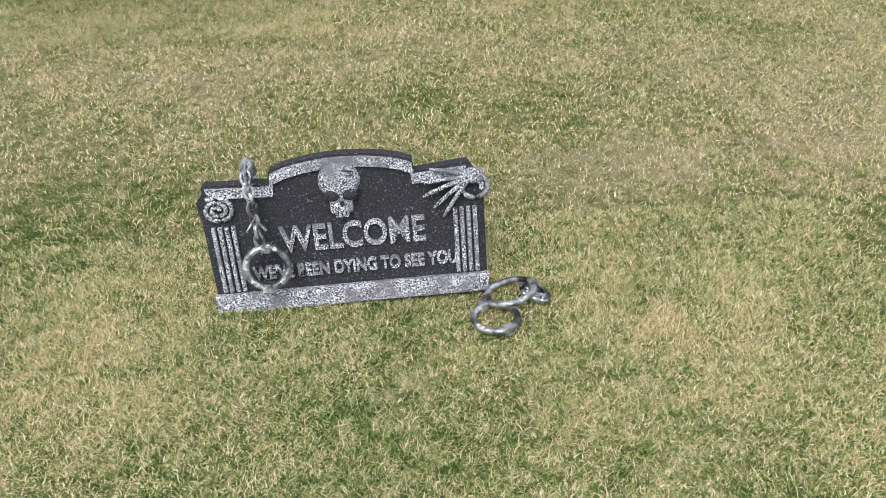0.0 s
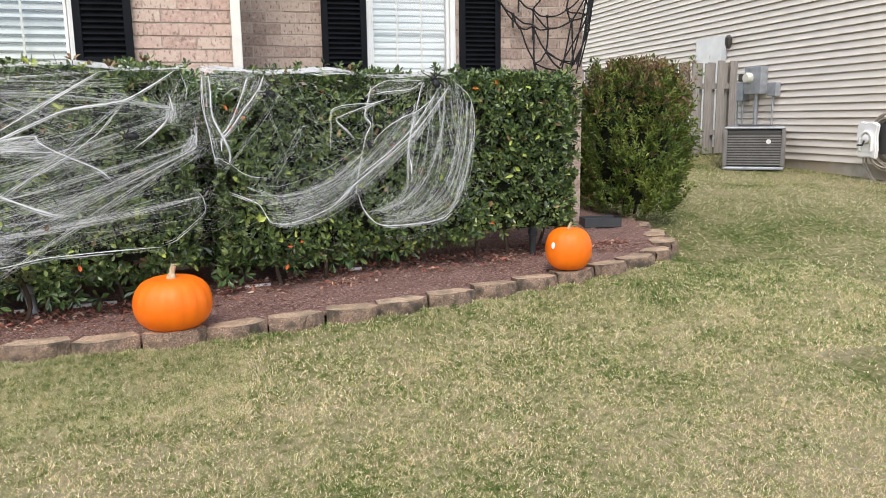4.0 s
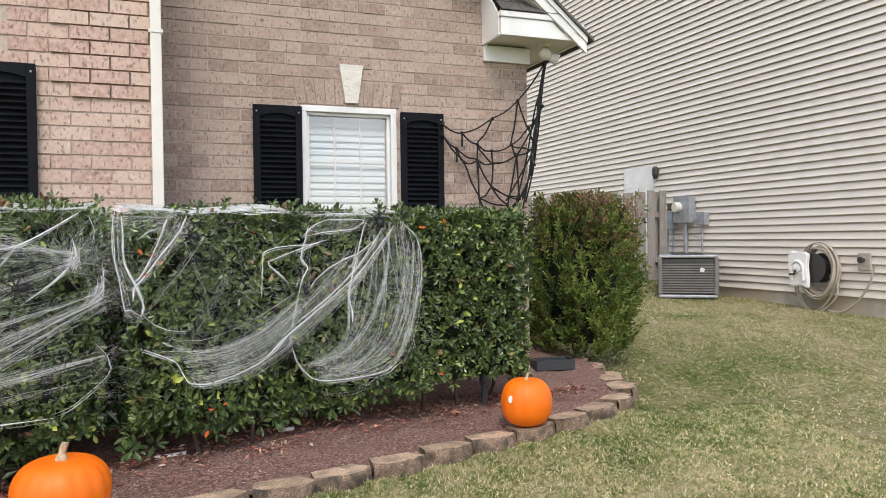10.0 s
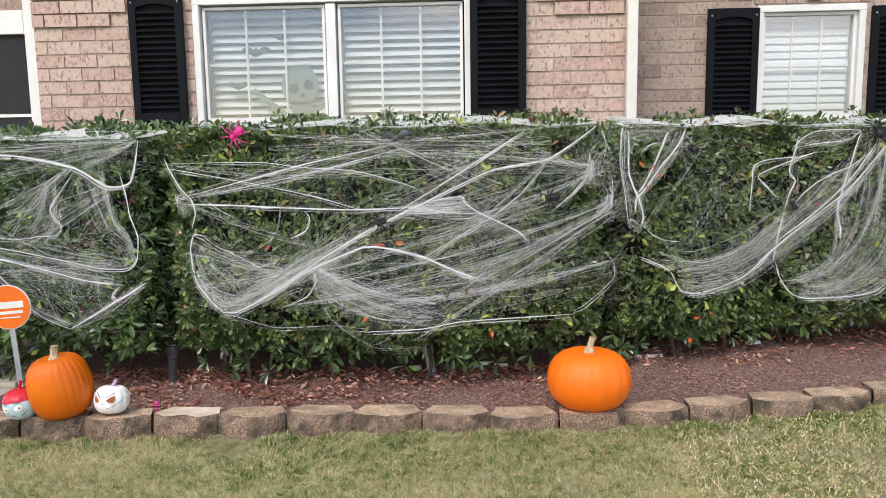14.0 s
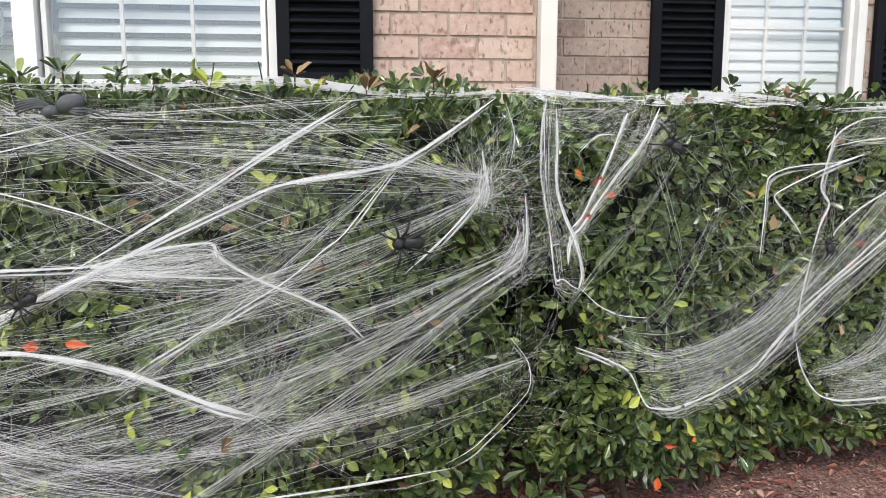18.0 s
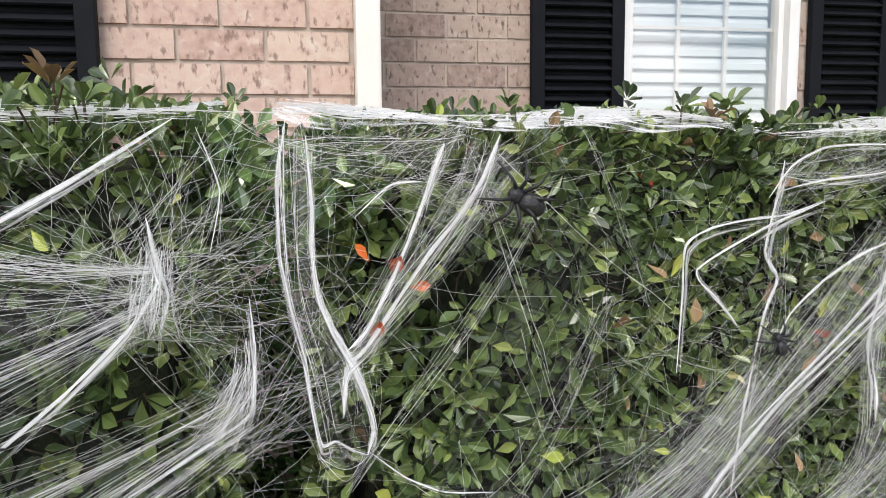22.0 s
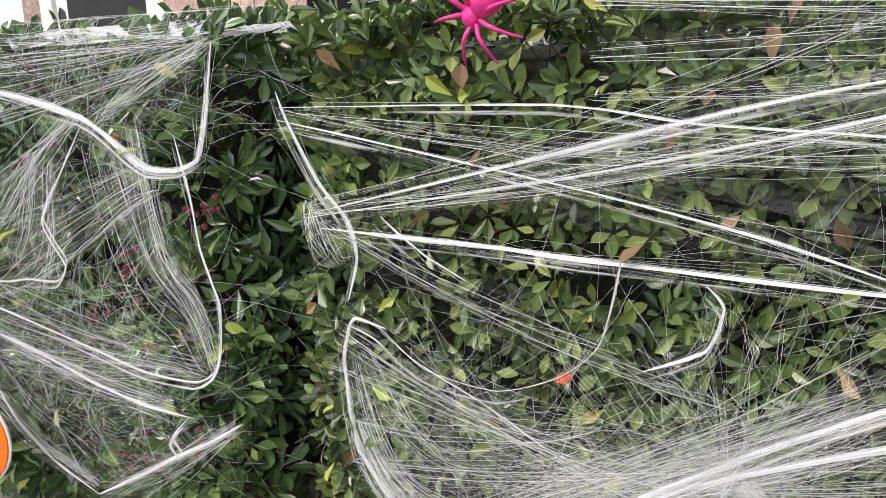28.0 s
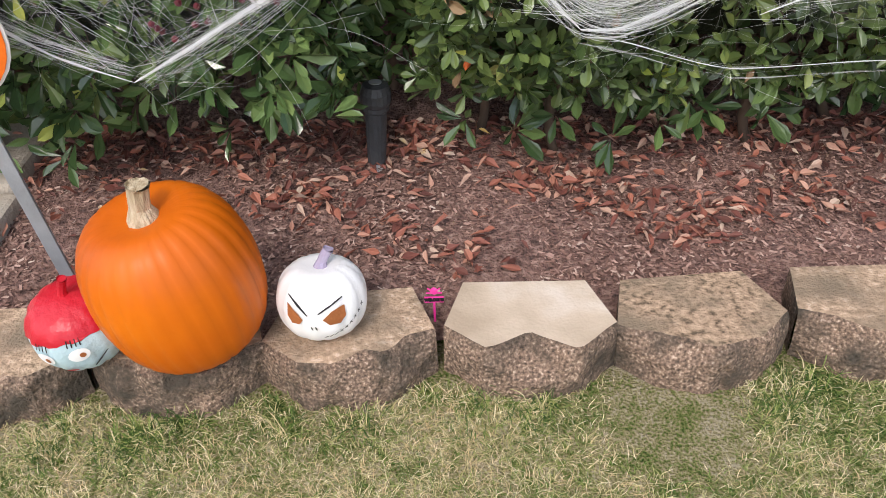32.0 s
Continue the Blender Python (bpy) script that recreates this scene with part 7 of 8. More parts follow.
# ---- tombstone ----
def letters(text, size, mat, parent, m, depth=0.004, label=""):
    cu = bpy.data.curves.new("lettering", "FONT")
    cu.body, cu.size, cu.extrude, cu.align_x, cu.offset = text, size, depth, "CENTER", 0.0012
    ob = bpy.data.objects.new("lettering", cu)
    scene.collection.objects.link(ob)
    bpy.context.view_layer.update()
    me = bpy.data.meshes.new_from_object(ob.evaluated_get(bpy.context.evaluated_depsgraph_get()))
    bpy.data.objects.remove(ob)
    me.name = "lettering"
    me.materials.clear()
    return link_mesh("lettering", me, mat, parent, label, m)


def tombstone():
    t = thing("tombstone", "grey foam tombstone with a worn welcome inscription on the grass", "tombstone", at=(0.3515, 1.651, 0.030), rot=(-5, -2.95, -2.4))
    # local: x across, y back, z up
    H, W = 0.288, 0.289
    out = [(-W, 0), (W, 0), (W, 0.215), (W + 0.006, 0.245), (W - 0.012, 0.262), (W - 0.03, H), (0.150, H - 0.010), (0.148, H + 0.012)]
    out += [(0.148 - 0.288 * i / 10, H + 0.014 + 0.024 * math.sin(math.pi * i / 10) ** 0.7) for i in range(11)]
    out += [(-0.140, H + 0.010), (-0.144, H - 0.010), (-W + 0.012, H - 0.006), (-W + 0.008, 0.262), (-W - 0.004, 0.25), (-W - 0.004, 0.22), (-W, 0.21)]
    bm = bmesh.new()
    prism(bm, out, 0.0, 0.034)
    bmesh.ops.bevel(bm, geom=[e for e in bm.edges if abs(e.verts[0].co.y - e.verts[1].co.y) < 1e-4 and e.verts[0].co.y < 0.01], offset=0.004, segments=2, affect="EDGES")
    part("slab", bm, m_tomb, t)
    # raised border along the top
    inner = [(0.255, H - 0.006), (0.148, H - 0.014), (0.146, H + 0.008)] + [(0.146 - 0.284 * i / 10, H + 0.010 + 0.024 * math.sin(math.pi * i / 10) ** 0.7) for i in range(11)] + [(-0.138, H + 0.004), (-0.142, H - 0.016), (-0.27, H - 0.010)]
    bm = bmesh.new()
    for a, b in zip(inner, inner[1:]):
        q = [a, b, (b[0] * 0.97, b[1] - 0.020), (a[0] * 0.97, a[1] - 0.020)]
        v = [bm.verts.new((x, y, z)) for y in (-0.008, 0.0) for x, z in q]
        for f in BOXF:
            bm.faces.new([v[i] for i in f])
    bmesh.ops.recalc_face_normals(bm, faces=bm.faces)
    part("top_moulding", bm, m_tombpale, t)
    part("plinth", box(bmesh.new(), -W - 0.002, W + 0.002, -0.016, 0.0, 0.0, 0.042, 0.004), m_tombpale, t, "pale dry-brushed plinth")
    # fluted columns
    for s in (-1, 1):
        for k in range(4):
            x = s * (0.268 - 0.0135 * k)
            part("flute", box(bmesh.new(), x - 0.0045, x + 0.0045, -0.010, 0.0, 0.046, 0.195, 0.003), m_tombpale, t)
    # scroll
    path = []
    for i in range(36):
        a = i * 0.42
        r = 0.005 + 0.0290 * i / 35
        path.append((-0.252 + r * math.cos(a), -0.006, 0.232 + r * 0.85 * math.sin(a)))
    tube_part("scroll", [(path, 0.0048)], m_tombpale, t)
    path = [(x + 0.52, y, z + 0.004) for x, y, z in path[14:]]
    tube_part("scroll", [(path, 0.0055)], m_tombpale, t)
    # fan of long bars over the other scroll
    for k in range(5):
        a = math.radians(168 + 16 * k)
        p0 = (0.262, -0.014, 0.262)
        p1 = (0.262 + 0.105 * math.cos(a) * (0.8 + 0.1 * k if k < 3 else 0.92), -0.012, 0.262 + 0.105 * math.sin(a))
        mid = (0.5 * (p0[0] + p1[0]), -0.018, 0.5 * (p0[2] + p1[2]) + 0.004)
        tube_part("relief_bar", [(smooth_path([p0, mid, p1], 4), [0.0055, 0.005, 0.0046, 0.0055, 0.0045, 0.004, 0.0045, 0.0035, 0.002])], m_tombpale, t)
    part("relief_knob", bmesh_ball(0.022, (1.1, 0.5, 0.8)), m_tombpale, t, m=pose(0.268, -0.008, 0.262))
    # plain skull relief: a domed brow over a short jaw, with two hollows
    part("skull_relief", bmesh_ball(0.043, (1.0, 0.42, 0.95), 3), m_tombpale, t, smooth=True, m=pose(-0.002, -0.002, 0.274))
    part("skull_relief", box(bmesh.new(), -0.026, 0.022, -0.016, 0, 0.206, 0.246, 0.008), m_tombpale, t)
    part("skull_relief", box(bmesh.new(), -0.016, 0.012, -0.019, 0, 0.198, 0.214, 0.005), m_tombpale, t)
    for x, s in ((-0.020, 1), (0.018, -1)):
        part("socket", bmesh_ball(0.0145, (1.15, 0.5, 0.8)), m_tomb, t, m=pose(x, -0.0165, 0.246, 0, 12 * s, 0))
    for z in (0.296, 0.286):
        part("socket", bmesh_ball(0.004, (4.0, 0.4, 0.35)), m_tomb, t, m=pose(0.016, -0.0165, z, 0, 6, 0))
    part("socket", bmesh_ball(0.006, (0.8, 0.4, 1.2)), m_tomb, t, m=pose(0, -0.019, 0.229))
    for x in (-0.010, -0.002, 0.006):
        part("socket", bmesh_ball(0.003, (0.4, 0.5, 1.8)), m_tomb, t, m=pose(x, -0.019, 0.208))
    letters("WELCOME", 0.062, m_tombpale, t, pose(0.014, -0.003, 0.128, 90, 0, 0) @ Matrix.Diagonal((1.0, 1.28, 1, 1)), label="raised worn white lettering")
    letters("WE'VE BEEN DYING TO SEE YOU", 0.034, m_tombpale, t, pose(0.012, -0.003, 0.070, 90, 0, 0) @ Matrix.Diagonal((0.86, 1.15, 1, 1)), label="raised worn white lettering")


def bmesh_ball(r, scale=(1, 1, 1), sub=2):
    bm = bmesh.new()
    bmesh.ops.create_icosphere(bm, subdivisions=sub, radius=r)
    bmesh.ops.scale(bm, vec=scale, verts=bm.verts)
    return bm


tombstone()


def ring_path(r, n=20, a0=0.0, a1=360.0, squash=1.0):
    return [(r * math.cos(math.radians(a0 + (a1 - a0) * i / n)), r * squash * math.sin(math.radians(a0 + (a1 - a0) * i / n)), 0) for i in range(n + 1)]


def cuff(parent, m, r=0.040):
    """One open shackle ring with its hinge lugs."""
    V, F = tubes([(ring_path(r, 24), 0.0072)], 8)
    c = link_mesh("shackle", quads_mesh("shackle", V, F), m_cuff, parent, m=m)
    c.data.polygons.foreach_set("use_smooth", [True] * len(c.data.polygons))
    for a in (90, 270):
        x, y = r * math.cos(math.radians(a)), r * math.sin(math.radians(a))
        part("lug", box(bmesh.new(), x - 0.010, x + 0.010, y - 0.010, y + 0.010, -0.010, 0.010, 0.003), m_cuff, c)
    return c


def chain(parent, pts, link=0.0145):
    path = smooth_path(pts, 8)
    k = 0
    for a, b in zip(path[::2], path[1::2]):
        d = (b - a).normalized()
        q = d.to_track_quat("X", "Z").to_matrix().to_4x4()
        mtx = Matrix.Translation((a + b) / 2) @ q @ pose(0, 0, 0, 90 * (k % 2), 0, 0)
        V, F = tubes([(ring_path(link, 12, squash=0.62), 0.0038)], 6)
        link_mesh("chain_link", quads_mesh("chain_link", V, F), m_cuff, parent, m=mtx)
        k += 1


def shackles():
    s = thing("shackle_chain", "plastic silver shackle on a chain over the tombstone edge", "shackles", "prop shackles", at=(0.172, 1.643, 0.03), rot=(-5, -2.95, -2.4))
    chain(s, [(-0.002, 0.06, 0.26), (0.0, 0.03, 0.315), (0.0, -0.014, 0.300), (0.004, -0.026, 0.24), (0.008, -0.028, 0.155)])
    cuff(s, pose(0.014, -0.032, 0.108, 84, 6, 0), 0.043)
    for a in (-40, 40, 160):
        tube_part("cord_end", [(smooth_path([(0.006, -0.028, 0.215), (0.006 + 0.03 * math.sin(math.radians(a)), -0.03, 0.215 - 0.035 * math.cos(math.radians(a)))], 3), 0.003)], m_cuff, s)
    g = thing("shackle_chain", "pair of plastic silver shackles lying on the grass", "shackles", "prop shackles", at=(0.668, 1.568, float(lawn_z(0.7, 1.58)) + 0.012))
    cuff(g, pose(-0.03, -0.035, 0.004, 3, -3, 25), 0.046)
    cuff(g, pose(0.012, 0.030, 0.022, -14, 8, 95), 0.052)
    chain(g, [(0.05, 0.02, 0.02), (0.08, 0.015, 0.008), (0.09, 0.035, 0.006), (0.075, 0.06, 0.008), (0.05, 0.055, 0.015)])


shackles()


# ---- garden lights, sign and small things in the bed ----
def solar_light(at, label, mat, lean=(0, 0, 0)):
    s = thing("garden_light", label, "garden light", "stake lights in the bed", at=at, rot=lean)
    part("post", lathe(bmesh.new(), [(0.021, 0.02), (0.023, 0.10), (0.024, 0.145), (0.030, 0.15), (0.030, 0.16)], 18), mat, s, smooth=False)
    part("head", lathe(bmesh.new(), [(0.031, 0.161), (0.034, 0.170), (0.034, 0.19), (0.028, 0.207), (0.012, 0.211)], 18), mat, s)
    part("cell", lathe(bmesh.new(), [(0.014, 0.2115), (0.014, 0.2135)], 14), m_steel, s, "pale solar cell")
    part("collar", lathe(bmesh.new(), [(0.014, -0.01), (0.014, 0.02), (0.016, 0.0201), (0.016, 0.022)], 12), m_signwhite, s)
    return s


solar_light((-2.145, 4.74, float(bed_z(-2.145, 4.74)) - 0.005), "dark grey cylindrical solar stake light", m_solar, (-4, 3, 0))
solar_light((-0.78, 4.83, float(bed_z(-0.78, 4.83)) - 0.03), "grey faded solar stake light half hidden by leaves", m_steel, (-6, -10, 0))
solar_light((2.25, 5.30, float(bed_z(2.25, 5.3)) - 0.02), "dark grey solar stake light at the hedge end", m_solar)


def yard_sign():
    s = thing("yard_sign", "round orange security yard sign on a grey stake", "sign", at=(-2.735, 4.40, float(bed_z(-2.7, 4.4)) + 0.01), rot=(0, -3.0, 12))
    bm = bmesh.new()
    prism(bm, [(0.012 * c, z) for c, z in ((-1, 0), (1, 0), (1, 0.60), (-1, 0.60))], -0.004, 0.004)
    part("stake", bm, m_steel, s, "grey metal stake")
    rim = [(0.100 * math.cos(a), 0.52 + 0.108 * math.sin(a)) for a in [2 * math.pi * i / 28 for i in range(28)]]
    part("plate_rim", prism(bmesh.new(), rim, -0.0085, -0.0045), m_signwhite, s)
    face = [(0.095 * math.cos(a), 0.52 + 0.103 * math.sin(a)) for a in [2 * math.pi * i / 28 for i in range(28)]]
    part("plate", prism(bmesh.new(), face, -0.012, -0.009), m_sign, s, "orange plate")
    for x0, x1, z0, z1 in ((-0.065, 0.068, 0.515, 0.547), (-0.066, 0.062, 0.488, 0.502), (-0.04, 0.05, 0.468, 0.473)):
        box_part("print_bar", (x0, x1, -0.0140, -0.0125, z0, z1), m_signwhite, s)


yard_sign()


def pick_sign():
    s = thing("plant_pick", "tiny pink welcome pick between two blocks", "plant pick", at=(-2.012, 4.245, block_top(-2.0) - 0.05))
    part("stick", box(bmesh.new(), -0.002, 0.002, -0.001, 0.001, 0, 0.06, 0), m_pink, s)
    part("board", box(bmesh.new(), -0.017, 0.017, -0.003, -0.0012, 0.05, 0.064, 0.001), m_pink, s)
    letters("WELCOME", 0.0085, m_ink, s, pose(0, -0.0035, 0.0545, 90, 0, 0) @ Matrix.Diagonal((0.8, 1, 0.1, 1)))
    part("figure", bmesh_ball(0.008, (1, 0.4, 1.2), 1), m_pink, s, m=pose(0, -0.001, 0.076))
    for a in (-50, 50, -100, 100):
        tube_part("leg", [([(0, -0.001, 0.072), (0.014 * math.sin(math.radians(a)), -0.001, 0.074 + 0.014 * math.cos(math.radians(a)))], 0.0015)], m_pink, s)


pick_sign()


def steps():
    for x0, x1, y0, y1, z0, z1 in ((-4.4, -2.945, 4.66, 5.2, 0.2, 0.325), (-4.4, -2.93, 4.32, 4.655, 0.15, 0.305)):
        o = part("entry_step", box(bmesh.new(), x0, x1, y0, y1, z0, z1, 0.012), m_concrete)
        tagged(o, "sandy tan concrete entry step", "step", "steps to the entry")


steps()


def drip_pipe():
    for k, (x, y, a) in enumerate(((-0.62, 4.92, 4), (-0.46, 4.93, 2), (0.30, 5.02, 14), (0.96, 5.22, 10), (-0.9, 4.91, -4))):
        l = (0.10, 0.07, 0.16, 0.08, 0.05)[k]
        o = part("pipe_piece", lathe(bmesh.new(), [(0.011, 0), (0.011, l)], 10), m_signwhite, m=pose(x, y, float(bed_z(x, y)) + 0.012, 0, 90, a))
        tagged(o, "short white plastic pipe piece lying on the mulch", "pipe", "pipe pieces on the mulch")


drip_pipe()


# ---- spiders on the webs ----
def spider(label, at, size, mat, rot=(0, 0, 0), leg=1.0, fuzzy=False, legs_r=0.035, belly=1.0):
    """A toy spider facing out from the hedge: body along local z, legs in the x-z plane."""
    s = thing("toy_spider", label, "toy spider", "toy spiders on the hedges", at=at, rot=rot)
    k = size
    part("abdomen", bmesh_ball(0.20 * k * belly, (0.85, 0.75, 1.15)), mat, s, smooth=True, m=pose(0, -0.03 * k, (0.20 + 0.24 * (belly - 1)) * k))
    part("head", bmesh_ball(0.13 * k, (1, 0.8, 1)), mat, s, smooth=True, m=pose(0, -0.03 * k, -0.08 * k))
    for side in (-1, 1):
        for i, a in enumerate((62, 20, -18, -58)):
            c, q = math.cos(math.radians(a)), math.sin(math.radians(a))
            L = 0.62 * k * leg
            pts = [(0.06 * k * side, 0, -0.06 * k + 0.03 * k * (1.5 - i)), (side * c * L * 0.45, -0.16 * k, q * L * 0.45), (side * c * L * 0.75, -0.06 * k, q * L * 0.8), (side * c * L * 0.95, 0.06 * k, q * L * 1.05)]
            tube_part("leg", [(smooth_path(pts, 4), [legs_r * k * (1 - 0.055 * j) for j in range(13)])], mat, s, sides=6)
    if fuzzy:
        r = random.Random(3)
        paths = []
        for i in range(130):
            a, b = r.uniform(0, 6.3), r.uniform(0.1, 0.62)
            p = Vector((b * k * math.cos(a), -0.02 * k, b * k * math.sin(a)))
            paths.append(([p, p + Vector((r.gauss(0, 0.05), -0.05, r.gauss(0, 0.05))) * k], 0.008 * k))
        tagged(tube_part("fuzz", paths, m_rust, s, sides=3), "rusty bristles", kind="stuff")
    return s


def on_hedge(x, z, off=0.09):
    return (x, float(hedge_y(x)) - off, z)


spider("hot pink plastic toy spider on the cobwebbed hedge", on_hedge(-1.655, 1.570, 0.06), 0.118, m_pink, (15, 52, 0), 1.05, legs_r=0.034, belly=1.12)
spider("bristly black and rust toy spider on a thick web strand", on_hedge(-0.985, 1.16), 0.085, m_spider, (0, 60, 0), fuzzy=True)
spider("long-legged black toy spider on the cobweb", on_hedge(-0.205, 1.265), 0.115, m_spider, (0, 85, 0), 1.0)
spider("black toy spider near the hedge top", on_hedge(0.49, 1.48, 0.09), 0.10, m_spider, (0, 120, 0))
spider("black toy spider in the hanging cobweb", on_hedge(1.06, 1.19, 0.09), 0.075, m_spider, (0, 160, 0))
spider("black toy spider at the top of the hanging cobweb", on_hedge(1.47, 1.56, 0.09), 0.13, m_spider, (0, 150, 0))


def big_spider():
    s = thing("toy_spider", "large grey rubber toy spider sunk in the hedge top", "toy spider", "toy spiders on the hedges", at=on_hedge(-0.885, 1.555, 0.07))
    s.scale = (0.46, 0.46, 0.46)
    part("abdomen", bmesh_ball(0.052, (1.25, 0.9, 0.85)), m_grey, s, smooth=True, m=pose(0.035, 0, 0.012, 0, -18, 0))
    part("head", bmesh_ball(0.036, (1.1, 0.9, 0.85)), m_grey, s, smooth=True, m=pose(-0.045, -0.012, -0.022))
    for x in (0.085, 0.098):
        part("spike", lathe(bmesh.new(), [(0.008, 0), (0.001, 0.03)], 8), m_grey, s, m=pose(x, 0, 0.035, 0, 25, 0))
    for i in range(8):
        a = 150 + 12 * i if i < 5 else -10 - 14 * (i - 5)
        c, q = math.cos(math.radians(a)), math.sin(math.radians(a))
        pts = [(-0.04 if i < 5 else 0.02, -0.01, -0.01), (-0.04 + 0.06 * c if i < 5 else 0.05 + 0.02 * c, -0.035, 0.03 - 0.008 * i if i < 5 else -0.01 * (i - 4)), (0.15 * c - 0.03, -0.03, 0.02 - 0.012 * i if i < 5 else -0.012 * i + 0.05), (0.19 * c, -0.005, -0.01 * i + 0.01)]
        tube_part("leg", [(smooth_path(pts, 4), [0.010 - 0.0006 * j for j in range(13)])], m_grey, s, sides=7)


big_spider()


# ---- knotted black cord net between shutter and flood light ----
def cord_net():
    n = thing("cord_net", "black knotted cord spider net hung from the eave corner", "decoration")
    P = dict(a=(2.28, 6.07, 2.275), b=(2.43, 6.06, 2.215), c=(2.67, 6.05, 2.33), d=(2.87, 6.03, 2.47), e=(3.09, 6.0, 2.765), f=(2.28, 6.07, 2.20), g=(2.385, 6.06, 2.10), h=(2.44, 6.06, 2.005),
             i=(2.55, 6.06, 2.015), j=(2.67, 6.05, 2.0), k=(2.86, 6.04, 2.06), l=(3.0, 6.0, 2.13), m=(2.55, 6.06, 2.135), o=(2.66, 6.05, 2.09), p=(2.82, 6.04, 2.14), q=(2.95, 6.02, 2.27),
             r=(2.56, 6.05, 1.74), s=(2.66, 6.05, 1.56), t=(2.66, 6.05, 1.82), u=(2.78, 6.04, 1.69), v=(2.72, 6.05, 1.58), w=(2.87, 6.02, 1.74), x=(2.98, 5.99, 1.99), y=(3.05, 5.98, 2.43), z=(2.58, 6.05, 1.58))
    runs = ["abcde", "fghij", "bmopq", "cmjk", "fhrz", "girs", "mi", "oj", "jtu", "itur", "jklx", "pkw", "qlx", "dqy", "kuv", "twv", "uv", "ws", "wx", "rtwx", "pky", "dple"]
    for run in runs:
        pts = []
        for a, b in zip(run, run[1:]):
            A, B = Vector(P[a]), Vector(P[b])
            if not pts:
                pts.append(A)
            pts.append((A + B) / 2 + Vector((0, 0, -0.018)))
            pts.append(B)
        tube_part("cord", [(smooth_path(pts, 5), 0.0062)], m_rope, n, sides=6)
    r = random.Random(6)
    for i in range(6):
        a = Vector((3.085 + r.uniform(-.01, .01), 5.99, 2.76))
        b = Vector((3.00 - 0.05 * r.random(), 5.97 + r.uniform(-.02, .02), 2.1 + r.uniform(-.1, .3)))
        c = Vector((2.80 + r.uniform(-0.05, 0.12), 6.0, 1.62 + r.uniform(0, 0.15)))
        tube_part("cord", [(smooth_path([a, (a + b) / 2 + Vector((r.uniform(-.03, .02), 0, 0)), b, (b + c) / 2 + Vector((0.01, 0, 0)), c], 6), 0.0062)], m_rope, n, sides=6)
    for k, at in P.items():
        part("knot", bmesh_ball(0.015, (1, 1, 1), 1), m_rope, n, m=pose(*at))
    for k in "bgiru":
        tube_part("cord_end", [([P[k], (P[k][0], P[k][1], P[k][2] - 0.10)], 0.007)], m_rope, n)


cord_net()


# ---- things by the neighbouring house ----
def condenser():
    a = thing("air_conditioner", "grey square outdoor air conditioning unit", "air conditioner", at=(7.97, 10.47, float(lawn_z(7.97, 10.47)) + 0.01), rot=(0, 0, -38))
    w, h = 0.40, 0.60
    part("base_pan", box(bmesh.new(), -w - 0.02, w + 0.02, -w - 0.02, w + 0.02, 0, 0.05, 0.02), m_steel, a)
    part("casing", box(bmesh.new(), -w, w, -w, w, 0.051, h, 0.05), m_acdark, a)
    for i in range(12):
        z = 0.075 + 0.038 * i
        bm = bmesh.new()
        box(bm, -w - 0.008, w + 0.008, -w - 0.008, -w + 0.002, z, z + 0.020)
        box(bm, -w - 0.008, -w + 0.002, -w + 0.003, w + 0.008, z, z + 0.020)
        part("louvre", bm, m_ac, a)
    for x, y in ((-w, -w), (w, -w), (-w, w), (w, w)):
        part("corner_post", box(bmesh.new(), x - 0.03, x + 0.03, y - 0.03, y + 0.03, 0.051, h, 0.02), m_ac, a)
    part("top_cover", box(bmesh.new(), -w - 0.02, w + 0.02, -w - 0.02, w + 0.02, h + 0.001, h + 0.04, 0.018), m_steel, a, "pale top cover")
    part("fan_guard", lathe(bmesh.new(), [(0.25, h + 0.041), (0.23, h + 0.06), (0.05, h + 0.065)], 24), m_acdark, a)
    bm = bmesh.new()
    bmesh.ops.create_circle(bm, cap_ends=True, segments=14, radius=0.035, matrix=pose(0.20, -w - 0.011, 0.42, 90, 0, 0))
    part("badge", bm, m_signwhite, a, "round white badge")


condenser()


def meters():
    m = thing("electric_meter", "grey electric meter boxes and conduits on the siding", "meter", at=(8.59, 11.23, 1.85))
    part("meter_box", box(bmesh.new(), -0.14, 0, -0.20, 0.20, -0.20, 0.24, 0.01), m_steel, m)
    part("meter_dial", lathe(bmesh.new(), [(0.09, 0), (0.09, 0.06), (0.07, 0.09)], 18), m_globe, m, m=pose(-0.14, 0.06, 0.06, 0, -90, 0))
    part("junction_box", box(bmesh.new(), -0.10, 0, -0.52, -0.32, -0.24, -0.03, 0.008), m_steel, m)
    part("junction_box", box(bmesh.new(), -0.12, 0, 0.24, 0.50, -0.30, 0.0, 0.008), m_steel, m)
    for y, z0, z1, r in ((-0.02, -1.25, -0.2, 0.035), (-0.42, -1.2, -0.24, 0.014), (0.32, -1.2, -0.3, 0.014), (0.45, -1.2, -0.3, 0.014)):
        tube_part("conduit", [([(-0.06, y, z0), (-0.06, y, z1)], r)], m_steel, m, sides=8)
    part("head_fitting", box(bmesh.new(), -0.1, 0, 0.25, 0.42, 0.02, 0.14, 0.02), m_brass, m)


meters()


